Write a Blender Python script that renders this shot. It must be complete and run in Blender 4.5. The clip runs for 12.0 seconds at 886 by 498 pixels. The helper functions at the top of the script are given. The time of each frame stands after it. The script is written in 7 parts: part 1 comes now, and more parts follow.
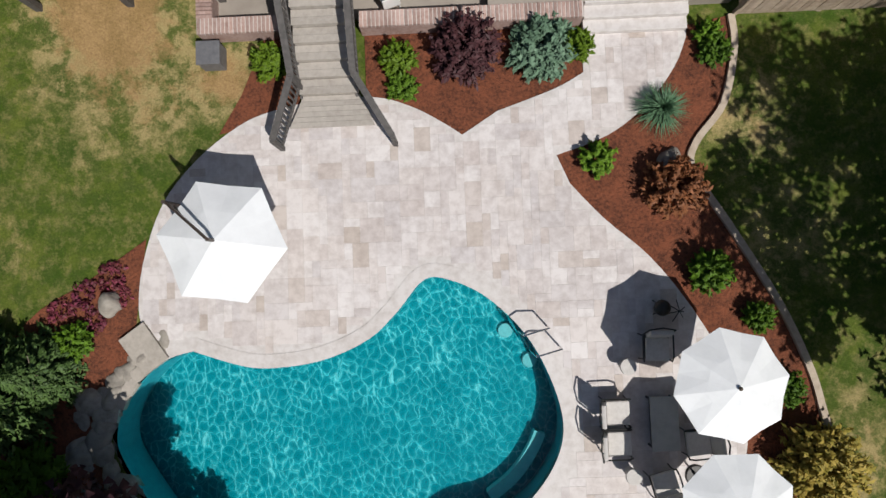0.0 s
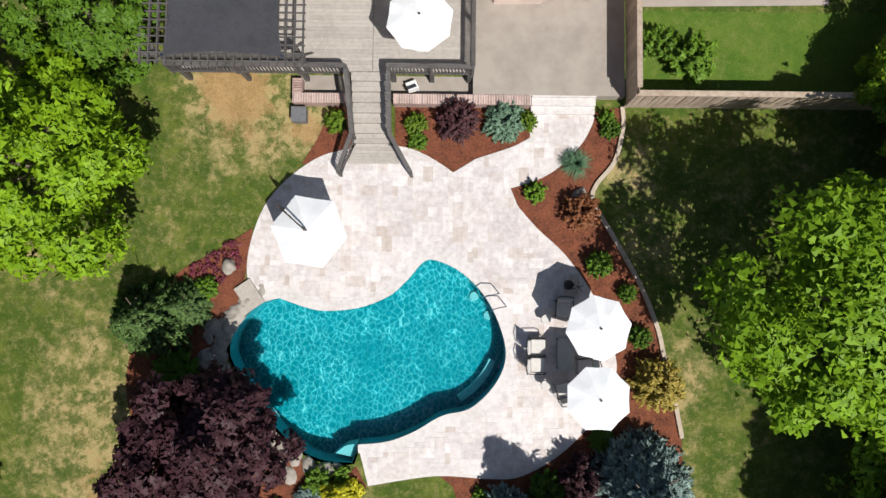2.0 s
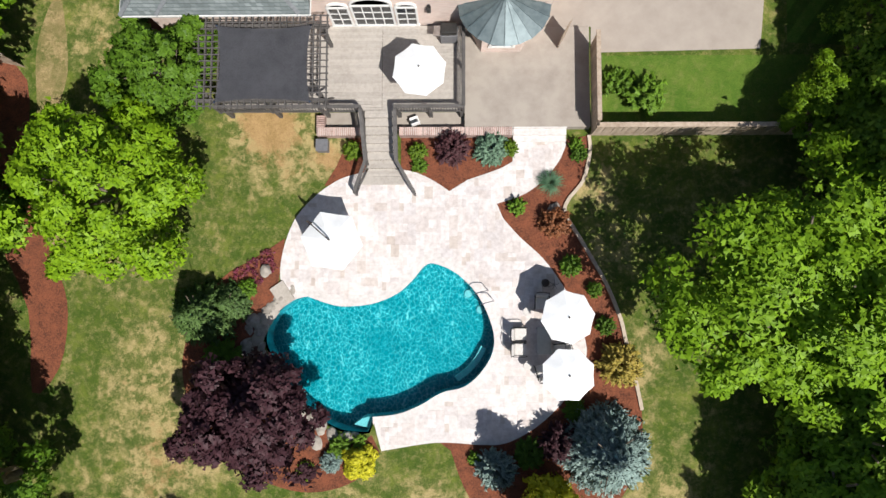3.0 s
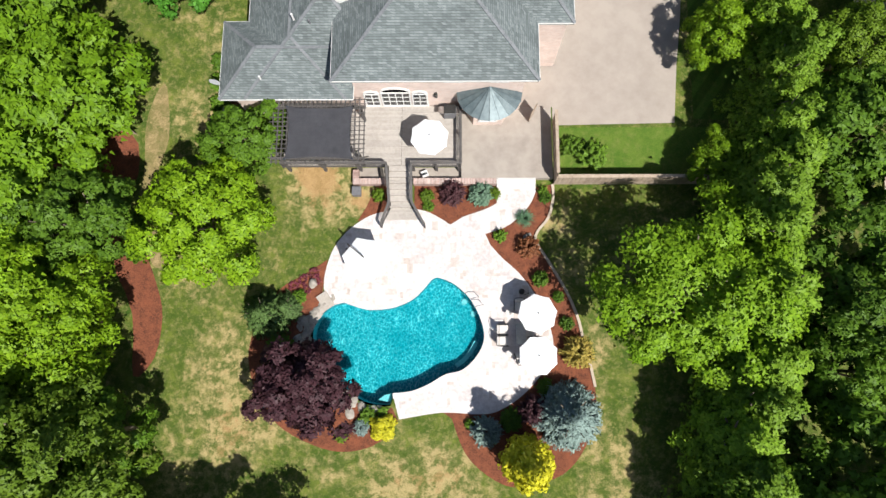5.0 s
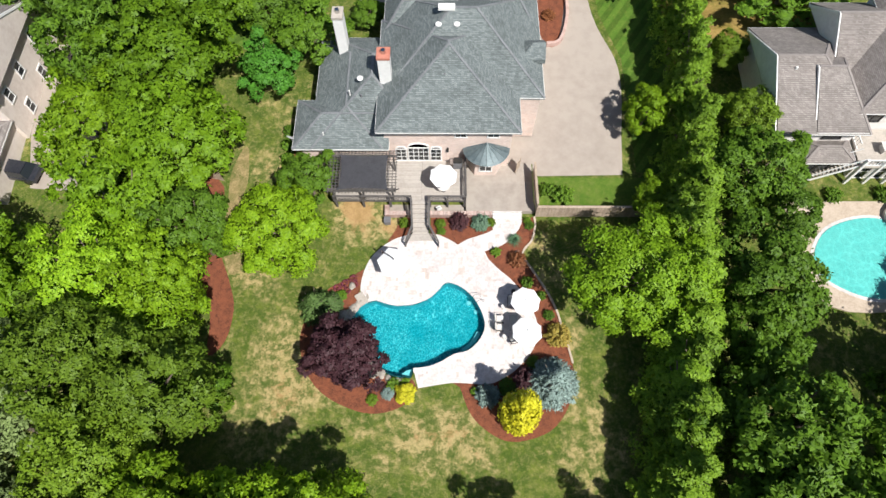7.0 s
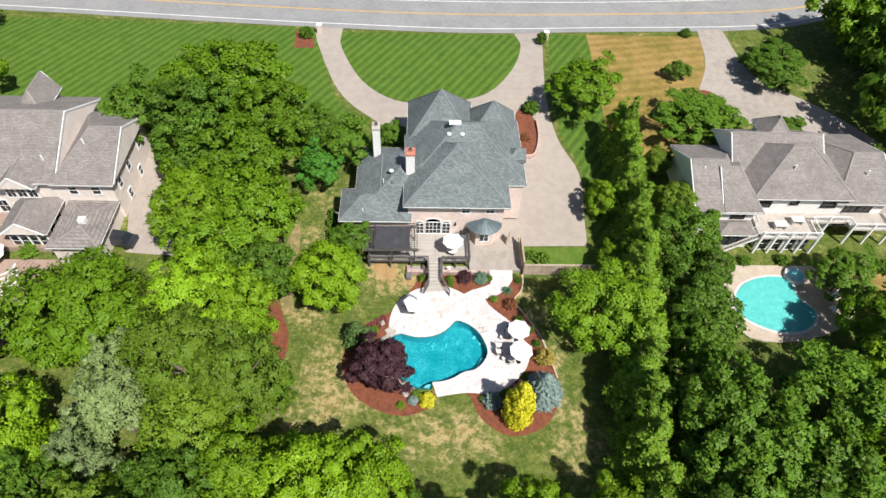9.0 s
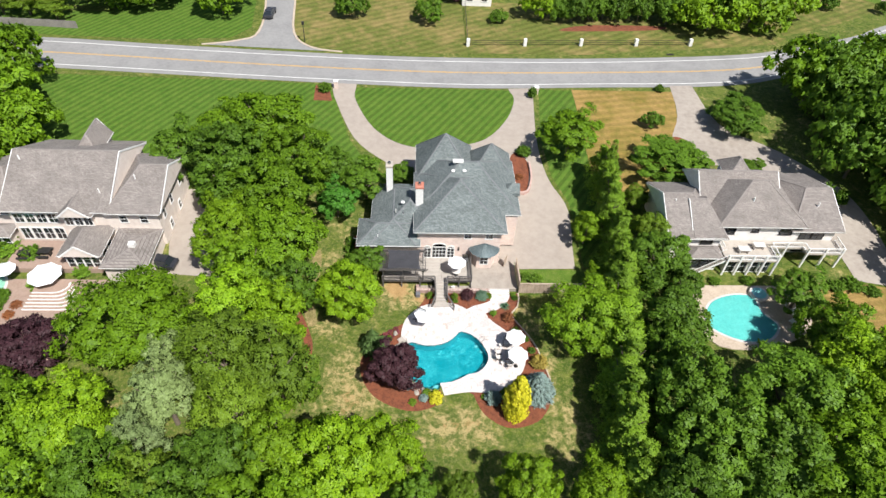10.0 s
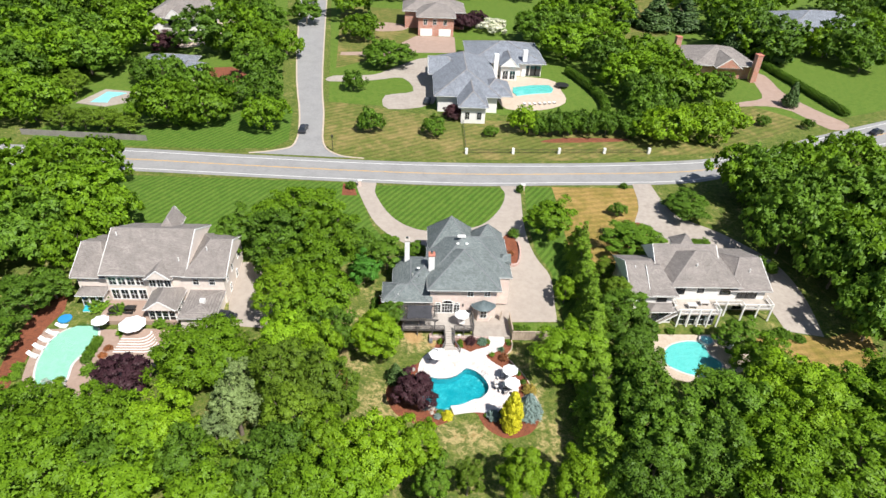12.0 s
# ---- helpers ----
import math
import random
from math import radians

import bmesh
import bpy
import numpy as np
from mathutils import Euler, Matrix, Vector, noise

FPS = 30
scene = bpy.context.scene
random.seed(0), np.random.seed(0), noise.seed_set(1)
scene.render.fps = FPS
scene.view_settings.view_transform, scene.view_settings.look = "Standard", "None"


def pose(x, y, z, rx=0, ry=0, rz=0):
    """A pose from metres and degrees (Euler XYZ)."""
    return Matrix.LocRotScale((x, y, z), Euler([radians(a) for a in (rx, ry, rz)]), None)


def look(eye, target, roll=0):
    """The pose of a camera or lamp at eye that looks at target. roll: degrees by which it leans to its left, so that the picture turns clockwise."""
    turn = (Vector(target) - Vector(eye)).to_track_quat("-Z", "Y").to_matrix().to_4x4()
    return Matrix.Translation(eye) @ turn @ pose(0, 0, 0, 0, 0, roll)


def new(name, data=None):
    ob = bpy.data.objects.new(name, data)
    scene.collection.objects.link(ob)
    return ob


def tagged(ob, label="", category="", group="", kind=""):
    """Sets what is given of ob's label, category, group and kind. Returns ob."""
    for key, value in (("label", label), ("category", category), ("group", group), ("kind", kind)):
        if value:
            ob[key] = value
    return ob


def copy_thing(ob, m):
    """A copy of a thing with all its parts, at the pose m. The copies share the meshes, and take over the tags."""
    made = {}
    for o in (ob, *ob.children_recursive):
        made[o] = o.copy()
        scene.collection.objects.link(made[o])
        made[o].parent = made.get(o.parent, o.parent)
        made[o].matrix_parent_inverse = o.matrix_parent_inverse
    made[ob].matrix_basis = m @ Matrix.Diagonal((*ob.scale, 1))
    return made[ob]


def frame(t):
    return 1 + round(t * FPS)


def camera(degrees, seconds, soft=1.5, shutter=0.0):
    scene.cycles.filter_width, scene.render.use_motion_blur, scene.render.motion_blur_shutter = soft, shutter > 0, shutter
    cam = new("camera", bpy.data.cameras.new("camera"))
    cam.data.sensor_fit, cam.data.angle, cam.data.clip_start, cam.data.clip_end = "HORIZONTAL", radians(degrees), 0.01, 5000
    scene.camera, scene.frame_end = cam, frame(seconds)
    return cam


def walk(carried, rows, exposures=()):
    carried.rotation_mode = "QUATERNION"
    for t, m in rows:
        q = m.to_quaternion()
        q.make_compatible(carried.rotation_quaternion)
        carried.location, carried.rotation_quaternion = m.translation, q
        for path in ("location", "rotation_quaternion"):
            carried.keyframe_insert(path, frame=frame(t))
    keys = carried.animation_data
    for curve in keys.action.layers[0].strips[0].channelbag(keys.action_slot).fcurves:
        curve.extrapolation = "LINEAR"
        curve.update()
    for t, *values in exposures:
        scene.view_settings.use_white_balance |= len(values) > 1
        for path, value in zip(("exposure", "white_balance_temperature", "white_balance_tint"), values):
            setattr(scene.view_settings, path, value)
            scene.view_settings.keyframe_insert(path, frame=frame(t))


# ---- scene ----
cam = camera(71.7, 12.0)
PATH = [
    (0, (-0.281, 1.201, 15.3), (-0.322, 1.313, 13.304), -22.3),
    (0.5, (-0.496, 1.008, 17.111), (-0.517, 1.117, 15.114), -10.7),
    (1, (-0.713, 0.985, 19.53), (-0.706, 1.072, 17.532), 4.5),
    (1.5, (-0.565, 0.721, 22.148), (-0.561, 0.819, 20.151), 2.6),
    (2, (-0.277, 0.454, 24.763), (-0.285, 0.563, 22.766), -3.5),
    (2.5, (0.353, 0.22, 27.295), (0.306, 0.336, 25.299), -22.2),
    (3, (0.419, -0.1, 29.913), (0.371, 0.045, 27.918), -18.2),
    (5, (0.012, -3.833, 39.947), (-0.012, -3.482, 37.978), -3.9),
    (5.5, (-0.125, -6.891, 42.241), (-0.149, -6.414, 40.299), -2.7),
    (6, (-0.41, -10.187, 44.609), (-0.43, -9.6, 42.697), -1.8),
    (6.5, (-0.744, -14.001, 46.812), (-0.758, -13.288, 44.943), -1.0),
    (7, (-1.27, -17.975, 48.721), (-1.271, -17.137, 46.905), 0.1),
    (9, (-5.399, -35.227, 56.536), (-5.313, -33.954, 54.996), 3.5),
    (9.5, (-6.249, -40.006, 58.628), (-6.154, -38.659, 57.152), 3.6),
    (10, (-7.02, -44.95, 60.729), (-6.921, -43.537, 59.316), 3.5),
    (10.5, (-7.818, -49.978, 62.788), (-7.713, -48.502, 61.442), 3.5),
    (11, (-8.79, -55.026, 64.803), (-8.679, -53.492, 63.525), 3.4),
    (11.5, (-9.539, -60.226, 66.679), (-9.425, -58.636, 65.472), 3.2),
    (12, (-9.955, -65.586, 68.154), (-9.845, -63.94, 67.023), 3.1),
]
EXPOSURE = ((0.0, -0.4), (1.5, -0.08), (3.0, 0.18), (5.0, 0.38), (7.0, 0.38), (9.5, 0.42), (12.0, 0.55))
walk(cam, [(t, look(eye, target, roll)) for t, eye, target, roll in PATH], EXPOSURE)

# ---- light ----
world = bpy.data.worlds.new("sky")
world.use_nodes = True
scene.world = world
SUN_EL, SUN_AZ = radians(55), math.atan2(0.58, -0.81)
sky = world.node_tree.nodes.new("ShaderNodeTexSky")
sky.sky_type, sky.sun_disc, sky.sun_elevation, sky.sun_rotation = "NISHITA", False, SUN_EL, SUN_AZ
bg = world.node_tree.nodes["Background"]
bg.inputs["Strength"].default_value = 0.068
world.node_tree.links.new(sky.outputs[0], bg.inputs["Color"])
sun = new("sun", bpy.data.lights.new("sun", "SUN"))
sun.data.energy, sun.data.angle, sun.data.color = 5.0, radians(0.55), (1.0, 0.97, 0.92)
sun.matrix_world = look((0.58 * 60, -0.81 * 60, 60 * math.tan(SUN_EL)), (0, 0, 0))


# ---- materials ----
def node(nt, kind, **vals):
    n = nt.nodes.new(kind)
    for k, v in vals.items():
        n.inputs[k].default_value = v
    return n


def fresh(name):
    m = bpy.data.materials.new(name)
    m.use_nodes = True
    return m, m.node_tree, m.node_tree.nodes["Principled BSDF"]


def rgb(c):
    return (c[0], c[1], c[2], 1.0)


def ramp(nt, fac, stops):
    r = nt.nodes.new("ShaderNodeValToRGB")
    els = r.color_ramp.elements
    while len(els) < len(stops):
        els.new(0.5)
    for e, (p, c) in zip(els, stops):
        e.position, e.color = p, rgb(c)
    nt.links.new(fac, r.inputs[0])
    return r.outputs[0]


def mixc(nt, fac, a, b, mode="MIX"):
    n = nt.nodes.new("ShaderNodeMix")
    n.data_type, n.blend_type = "RGBA", mode
    for val, sock in ((fac, n.inputs[0]), (a, n.inputs[6]), (b, n.inputs[7])):
        if isinstance(val, bpy.types.NodeSocket):
            nt.links.new(val, sock)
        else:
            sock.default_value = val if not isinstance(val, tuple) else rgb(val)
    return n.outputs[2]


def coords(nt, which="Object"):
    return nt.nodes.new("ShaderNodeTexCoord").outputs[which]


def where(nt):
    return nt.nodes.new("ShaderNodeNewGeometry").outputs["Position"]


def noise_tex(nt, vec, scale, detail=4.0, rough=0.6):
    n = node(nt, "ShaderNodeTexNoise", Scale=scale, Detail=detail, Roughness=rough)
    nt.links.new(vec, n.inputs["Vector"])
    return n.outputs[0]


def bumped(nt, bsdf, height, strength, dist):
    b = node(nt, "ShaderNodeBump", Strength=strength, Distance=dist)
    nt.links.new(height, b.inputs["Height"])
    nt.links.new(b.outputs[0], bsdf.inputs["Normal"])


def plain(name, a, b, scale=6.0, rough=0.7, metal=0.0, bump=0.3, dist=0.01, rand=0.0, big=0.6, tones=None):
    """Two tones in a fine and a broad noise, with relief; rand: how much single pieces differ."""
    m, nt, p = fresh(name)
    v = where(nt)
    fine = noise_tex(nt, v, scale, 6, 0.65)
    wide = noise_tex(nt, v, scale * 0.13, 3, 0.55)
    mixed = node(nt, "ShaderNodeMath")
    mixed.operation = "MULTIPLY_ADD"
    nt.links.new(wide, mixed.inputs[0])
    mixed.inputs[1].default_value = big
    nt.links.new(fine, mixed.inputs[2])
    col = ramp(nt, mixed.outputs[0], [(0.35 + 0.25 * big, a), (0.65 + 0.45 * big, b)])
    if tones:
        info = nt.nodes.new("ShaderNodeObjectInfo").outputs["Random"]
        both = node(nt, "ShaderNodeMath")
        nt.links.new(info, both.inputs[0])
        nt.links.new(nt.nodes.new("ShaderNodeNewGeometry").outputs["Random Per Island"], both.inputs[1])
        frac = node(nt, "ShaderNodeMath")
        frac.operation = "FRACT"
        nt.links.new(both.outputs[0], frac.inputs[0])
        col = mixc(nt, 1.0, col, ramp(nt, frac.outputs[0], tones), "MULTIPLY")
    if rand:
        info = nt.nodes.new("ShaderNodeObjectInfo").outputs["Random"]
        shade = ramp(nt, info, [(0.0, (1 - rand,) * 3), (1.0, (1 + rand * 0.6,) * 3)])
        col = mixc(nt, 1.0, col, shade, "MULTIPLY")
    nt.links.new(col, p.inputs["Base Color"])
    p.inputs["Roughness"].default_value, p.inputs["Metallic"].default_value = rough, metal
    if bump:
        bumped(nt, p, fine, bump, dist)
    return m


def grass(name, lush, mid, dry, patch, amount, stripes=None, worn=()):
    """Turf: green blades, clumps, dry patches; stripes: (direction in degrees, width) of the mower."""
    m, nt, p = fresh(name)
    v = where(nt)
    fine = noise_tex(nt, v, 17.0, 8, 0.85)
    broad = noise_tex(nt, v, patch, 10, 0.72)
    blend = node(nt, "ShaderNodeMix", Factor=0.42)
    nt.links.new(broad, blend.inputs[2])
    nt.links.new(noise_tex(nt, v, patch * 6, 6, 0.75), blend.inputs[3])
    spots = blend.outputs[0]
    tufts = noise_tex(nt, v, 2.6, 5, 0.72)
    clumps = noise_tex(nt, v, 0.75, 5, 0.7)
    green = ramp(nt, clumps, [(0.3, lush), (0.62, mid)])
    green = mixc(nt, ramp(nt, tufts, [(0.5, (0, 0, 0)), (0.68, (0.55,) * 3)]), green, tuple(0.5 * (q + w) for q, w in zip(mid, dry)))
    for x, y, r, k in worn:
        dist = nt.nodes.new("ShaderNodeVectorMath")
        dist.operation = "DISTANCE"
        nt.links.new(v, dist.inputs[0])
        dist.inputs[1].default_value = (x, y, 0)
        near = nt.nodes.new("ShaderNodeMapRange")
        near.inputs[1].default_value, near.inputs[2].default_value = r * 0.25, r * 1.35
        near.inputs[3].default_value, near.inputs[4].default_value = 0.13 * k, 0.0
        nt.links.new(dist.outputs["Value"], near.inputs[0])
        more = node(nt, "ShaderNodeMath")
        nt.links.new(spots, more.inputs[0])
        nt.links.new(near.outputs[0], more.inputs[1])
        spots = more.outputs[0]
    f = ramp(nt, spots, [(amount - 0.015, (0, 0, 0)), (amount + 0.1, (0.9,) * 3)])
    col = mixc(nt, f, green, dry)
    if worn:
        # dark green tufts that survive in the straw, and bare orange soil at the heart of the worn ground
        keep = ramp(nt, noise_tex(nt, v, 1.3, 9, 0.78), [(0.45, (0, 0, 0)), (0.55, (0.92,) * 3)])
        col = mixc(nt, keep, col, mixc(nt, 0.7, green, lush))
        thin = ramp(nt, noise_tex(nt, v, 3.1, 9, 0.8), [(0.5, (0, 0, 0)), (0.66, (0.65,) * 3)])
        col = mixc(nt, thin, col, tuple(0.3 * q + 0.62 * w for q, w in zip(mid, dry)))
        bare = ramp(nt, spots, [(amount + 0.13, (0, 0, 0)), (amount + 0.22, (0.75,) * 3)])
        col = mixc(nt, bare, col, (0.4, 0.24, 0.11))
    shade = ramp(nt, fine, [(0.32, (0.55,) * 3), (0.68, (1.4,) * 3)])
    col = mixc(nt, 1.0, col, shade, "MULTIPLY")
    if stripes:
        mp = node(nt, "ShaderNodeMapping")
        mp.inputs["Rotation"].default_value = (0, 0, radians(stripes[0]))
        nt.links.new(v, mp.inputs["Vector"])
        w = node(nt, "ShaderNodeTexWave", Scale=0.314 / stripes[1], Distortion=0.4, Detail=2.0)
        nt.links.new(mp.outputs[0], w.inputs["Vector"])
        band = ramp(nt, w.outputs[1], [(0.38, (stripes[2],) * 3), (0.62, (1.1,) * 3)])
        col = mixc(nt, 1.0, col, band, "MULTIPLY")
    nt.links.new(col, p.inputs["Base Color"])
    p.inputs["Roughness"].default_value = 0.9
    p.inputs["Specular IOR Level"].default_value = 0.15
    bumped(nt, p, fine, 0.7, 0.05)
    return m


def leafy(name, dark, light, rough=0.55, through_light=0.26, vary=0.2):
    """Foliage: every leaf its own tone, each plant a little different, light through the blade."""
    m, nt, p = fresh(name)
    geo = nt.nodes.new("ShaderNodeNewGeometry")
    info = nt.nodes.new("ShaderNodeObjectInfo").outputs["Random"]
    col = ramp(nt, geo.outputs["Random Per Island"], [(0.0, tuple(0.6 * q + 0.4 * w for q, w in zip(dark, light))), (0.75, light), (1.0, tuple(min(1, c * 1.15) for c in light))])
    shade = ramp(nt, info, [(0.0, (1 - vary,) * 3), (1.0, (1 + vary, 1 + vary * 0.8, 1.0))])
    col = mixc(nt, 1.0, col, shade, "MULTIPLY")
    nt.links.new(col, p.inputs["Base Color"])
    p.inputs["Roughness"].default_value = rough
    p.inputs["Specular IOR Level"].default_value = 0.25
    tr = nt.nodes.new("ShaderNodeBsdfTranslucent")
    nt.links.new(col, tr.inputs[0])
    mix = nt.nodes.new("ShaderNodeMixShader")
    mix.inputs[0].default_value = through_light
    nt.links.new(p.outputs[0], mix.inputs[1])
    nt.links.new(tr.outputs[0], mix.inputs[2])
    nt.links.new(mix.outputs[0], nt.nodes["Material Output"].inputs[0])
    return m


def shingles(name, a, b):
    """Roof shingles in courses, each tab its own tone."""
    m, nt, p = fresh(name)
    v = where(nt)
    sep = nt.nodes.new("ShaderNodeSeparateXYZ")
    nt.links.new(v, sep.inputs[0])
    add = node(nt, "ShaderNodeMath")
    nt.links.new(sep.outputs[0], add.inputs[0])
    nt.links.new(sep.outputs[1], add.inputs[1])
    comb = nt.nodes.new("ShaderNodeCombineXYZ")
    nt.links.new(add.outputs[0], comb.inputs[0])
    nt.links.new(sep.outputs[2], comb.inputs[1])
    br = node(nt, "ShaderNodeTexBrick", Scale=1.0)
    br.inputs["Brick Width"].default_value, br.inputs["Row Height"].default_value = 0.26, 0.08
    br.inputs["Mortar Size"].default_value, br.inputs["Bias"].default_value = 0.008, 0.0
    br.inputs["Color1"].default_value, br.inputs["Color2"].default_value = rgb(a), rgb(b)
    br.inputs["Mortar"].default_value = rgb(tuple(c * 0.7 for c in a))
    nt.links.new(comb.outputs[0], br.inputs["Vector"])
    wide = noise_tex(nt, v, 0.5, 5, 0.6)
    col = mixc(nt, 1.0, br.outputs[0], ramp(nt, wide, [(0.3, (0.82,) * 3), (0.7, (1.15,) * 3)]), "MULTIPLY")
    nt.links.new(col, p.inputs["Base Color"])
    p.inputs["Roughness"].default_value = 0.88
    bumped(nt, p, br.outputs[1], 0.5, -0.02)
    return m


def bricks(name, a, b, mortar):
    m, nt, p = fresh(name)
    v = where(nt)
    sep = nt.nodes.new("ShaderNodeSeparateXYZ")
    nt.links.new(v, sep.inputs[0])
    add = node(nt, "ShaderNodeMath")
    nt.links.new(sep.outputs[0], add.inputs[0])
    nt.links.new(sep.outputs[1], add.inputs[1])
    comb = nt.nodes.new("ShaderNodeCombineXYZ")
    nt.links.new(add.outputs[0], comb.inputs[0])
    nt.links.new(sep.outputs[2], comb.inputs[1])
    br = node(nt, "ShaderNodeTexBrick", Scale=1.0)
    br.inputs["Brick Width"].default_value, br.inputs["Row Height"].default_value = 0.215, 0.075
    br.inputs["Mortar Size"].default_value = 0.008
    br.inputs["Color1"].default_value, br.inputs["Color2"].default_value, br.inputs["Mortar"].default_value = rgb(a), rgb(b), rgb(mortar)
    nt.links.new(comb.outputs[0], br.inputs["Vector"])
    col = mixc(nt, 1.0, br.outputs[0], ramp(nt, noise_tex(nt, v, 0.9), [(0.3, (0.86,) * 3), (0.7, (1.1,) * 3)]), "MULTIPLY")
    nt.links.new(col, p.inputs["Base Color"])
    p.inputs["Roughness"].default_value = 0.85
    bumped(nt, p, br.outputs[1], 0.4, -0.01)
    return m


def glassy(name, tint=(0.02, 0.025, 0.03)):
    m, nt, p = fresh(name)
    p.inputs["Base Color"].default_value = rgb(tint)
    p.inputs["Roughness"].default_value = 0.06
    p.inputs["Specular IOR Level"].default_value = 0.8
    bumped(nt, p, noise_tex(nt, where(nt), 1.5), 0.02, 0.01)
    return m


def caustic_water(name, tint, calm, cell):
    """Water: a clear, tinted sheet with caustic light lines painted into its colour, and a mirror's gloss."""
    m, nt, p = fresh(name)
    nt.nodes.remove(p)
    v = where(nt)
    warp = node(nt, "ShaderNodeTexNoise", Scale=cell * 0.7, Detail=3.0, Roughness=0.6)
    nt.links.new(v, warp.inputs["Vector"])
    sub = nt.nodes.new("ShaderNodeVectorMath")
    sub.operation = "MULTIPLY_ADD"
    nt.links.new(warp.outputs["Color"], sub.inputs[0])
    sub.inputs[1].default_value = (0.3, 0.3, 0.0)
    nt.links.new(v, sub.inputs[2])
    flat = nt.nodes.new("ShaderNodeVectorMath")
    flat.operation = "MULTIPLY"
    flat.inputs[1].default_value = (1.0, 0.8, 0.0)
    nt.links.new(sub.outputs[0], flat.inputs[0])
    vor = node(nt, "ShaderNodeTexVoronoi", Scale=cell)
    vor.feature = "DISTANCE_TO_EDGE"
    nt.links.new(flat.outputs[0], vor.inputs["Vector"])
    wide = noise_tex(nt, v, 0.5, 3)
    # caustic net: cell edges drawn as bright light lines in the transparent tint
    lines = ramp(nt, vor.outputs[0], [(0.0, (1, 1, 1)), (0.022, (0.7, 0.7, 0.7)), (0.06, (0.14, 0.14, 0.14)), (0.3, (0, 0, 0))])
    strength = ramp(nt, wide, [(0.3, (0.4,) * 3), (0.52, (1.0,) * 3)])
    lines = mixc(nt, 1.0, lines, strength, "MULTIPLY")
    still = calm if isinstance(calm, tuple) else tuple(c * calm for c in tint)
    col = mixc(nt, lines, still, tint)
    clear = nt.nodes.new("ShaderNodeBsdfTransparent")
    nt.links.new(col, clear.inputs[0])
    shine = nt.nodes.new("ShaderNodeBsdfGlossy")
    shine.inputs["Roughness"].default_value = 0.06
    b = node(nt, "ShaderNodeBump", Strength=0.35, Distance=0.05)
    nt.links.new(noise_tex(nt, v, 2.2, 3), b.inputs["Height"])
    nt.links.new(b.outputs[0], shine.inputs["Normal"])
    fr = node(nt, "ShaderNodeFresnel", IOR=1.33)
    mix = nt.nodes.new("ShaderNodeMixShader")
    nt.links.new(fr.outputs[0], mix.inputs[0])
    nt.links.new(clear.outputs[0], mix.inputs[1])
    nt.links.new(shine.outputs[0], mix.inputs[2])
    nt.links.new(mix.outputs[0], nt.nodes["Material Output"].inputs[0])
    return m


WORN = ((-8.6, 7.8, 2.6, 1.7), (-9.4, 9.0, 1.6, 1.5), (-5.8, 6.7, 1.0, 2.0), (-12.8, -4.5, 4.6, 1.0), (-14.6, -9.5, 3.6, 0.9), (-4.0, -11.6, 3.4, 0.9), (0.2, -11.2, 3.0, 1.0), (9.9, -9.6, 2.6, 0.8), (7.6, 1.8, 1.6, 0.9), (9.4, -3.6, 1.5, 0.9),
        (10.4, -14.5, 3.4, 0.8), (-17.2, 12.5, 2.4, 1.1), (-17.6, 7.5, 2.2, 1.1), (-17.8, 2.0, 2.2, 1.0), (-16.6, 18.0, 2.4, 0.8), (7.0, 4.9, 1.2, 0.9), (-7.0, 2.6, 2.0, 0.3))
M_YARD = grass("yard_grass", (0.034, 0.08, 0.008), (0.135, 0.165, 0.028), (0.44, 0.34, 0.16), 0.3, 0.538, None, WORN)
M_GREEN = grass("green_grass", (0.06, 0.13, 0.014), (0.11, 0.17, 0.025), (0.25, 0.22, 0.08), 0.3, 0.66)
M_LAWN = grass("striped_lawn", (0.055, 0.125, 0.014), (0.09, 0.16, 0.022), (0.2, 0.2, 0.05), 0.1, 0.7, (35, 1.2, 0.78))
M_LAWN2 = grass("striped_lawn_pale", (0.08, 0.115, 0.02), (0.125, 0.14, 0.032), (0.25, 0.195, 0.075), 0.08, 0.49, (60, 1.8, 0.86))
M_LAWN3 = grass("dry_lawn", (0.13, 0.125, 0.025), (0.22, 0.16, 0.04), (0.32, 0.21, 0.075), 0.1, 0.46, (80, 1.6, 0.92))
M_MULCH = plain("red_bark_mulch", (0.04, 0.014, 0.008), (0.25, 0.078, 0.036), 15, 0.95, bump=1.0, dist=0.07, big=0.5)
M_PATH = grass("trodden_soil", (0.1, 0.12, 0.03), (0.26, 0.2, 0.09), (0.42, 0.31, 0.16), 0.9, 0.5)
M_TRAV = plain("travertine", (0.47, 0.42, 0.4), (0.7, 0.665, 0.65), 4, 0.62, bump=0.25, dist=0.006, tones=[(0.0, (0.8, 0.73, 0.67)), (0.12, (0.91, 0.86, 0.84)), (0.3, (0.9, 0.88, 0.89)), (0.5, (0.98, 0.94, 0.92)), (0.8, (1.0, 0.98, 0.98)), (1.0, (1.07, 1.06, 1.06))])
M_TRAVB = plain("travertine_border", (0.48, 0.43, 0.4), (0.66, 0.62, 0.6), 5, 0.62, bump=0.3, dist=0.006)
M_CONC = plain("concrete", (0.26, 0.22, 0.19), (0.37, 0.325, 0.28), 1.2, 0.85, bump=0.2, dist=0.006)
M_CONCD = plain("drive_concrete", (0.29, 0.245, 0.21), (0.37, 0.32, 0.275), 0.9, 0.85, bump=0.2, dist=0.006)
M_CURB = plain("edging_concrete", (0.36, 0.28, 0.21), (0.52, 0.43, 0.34), 6, 0.9, bump=0.4)
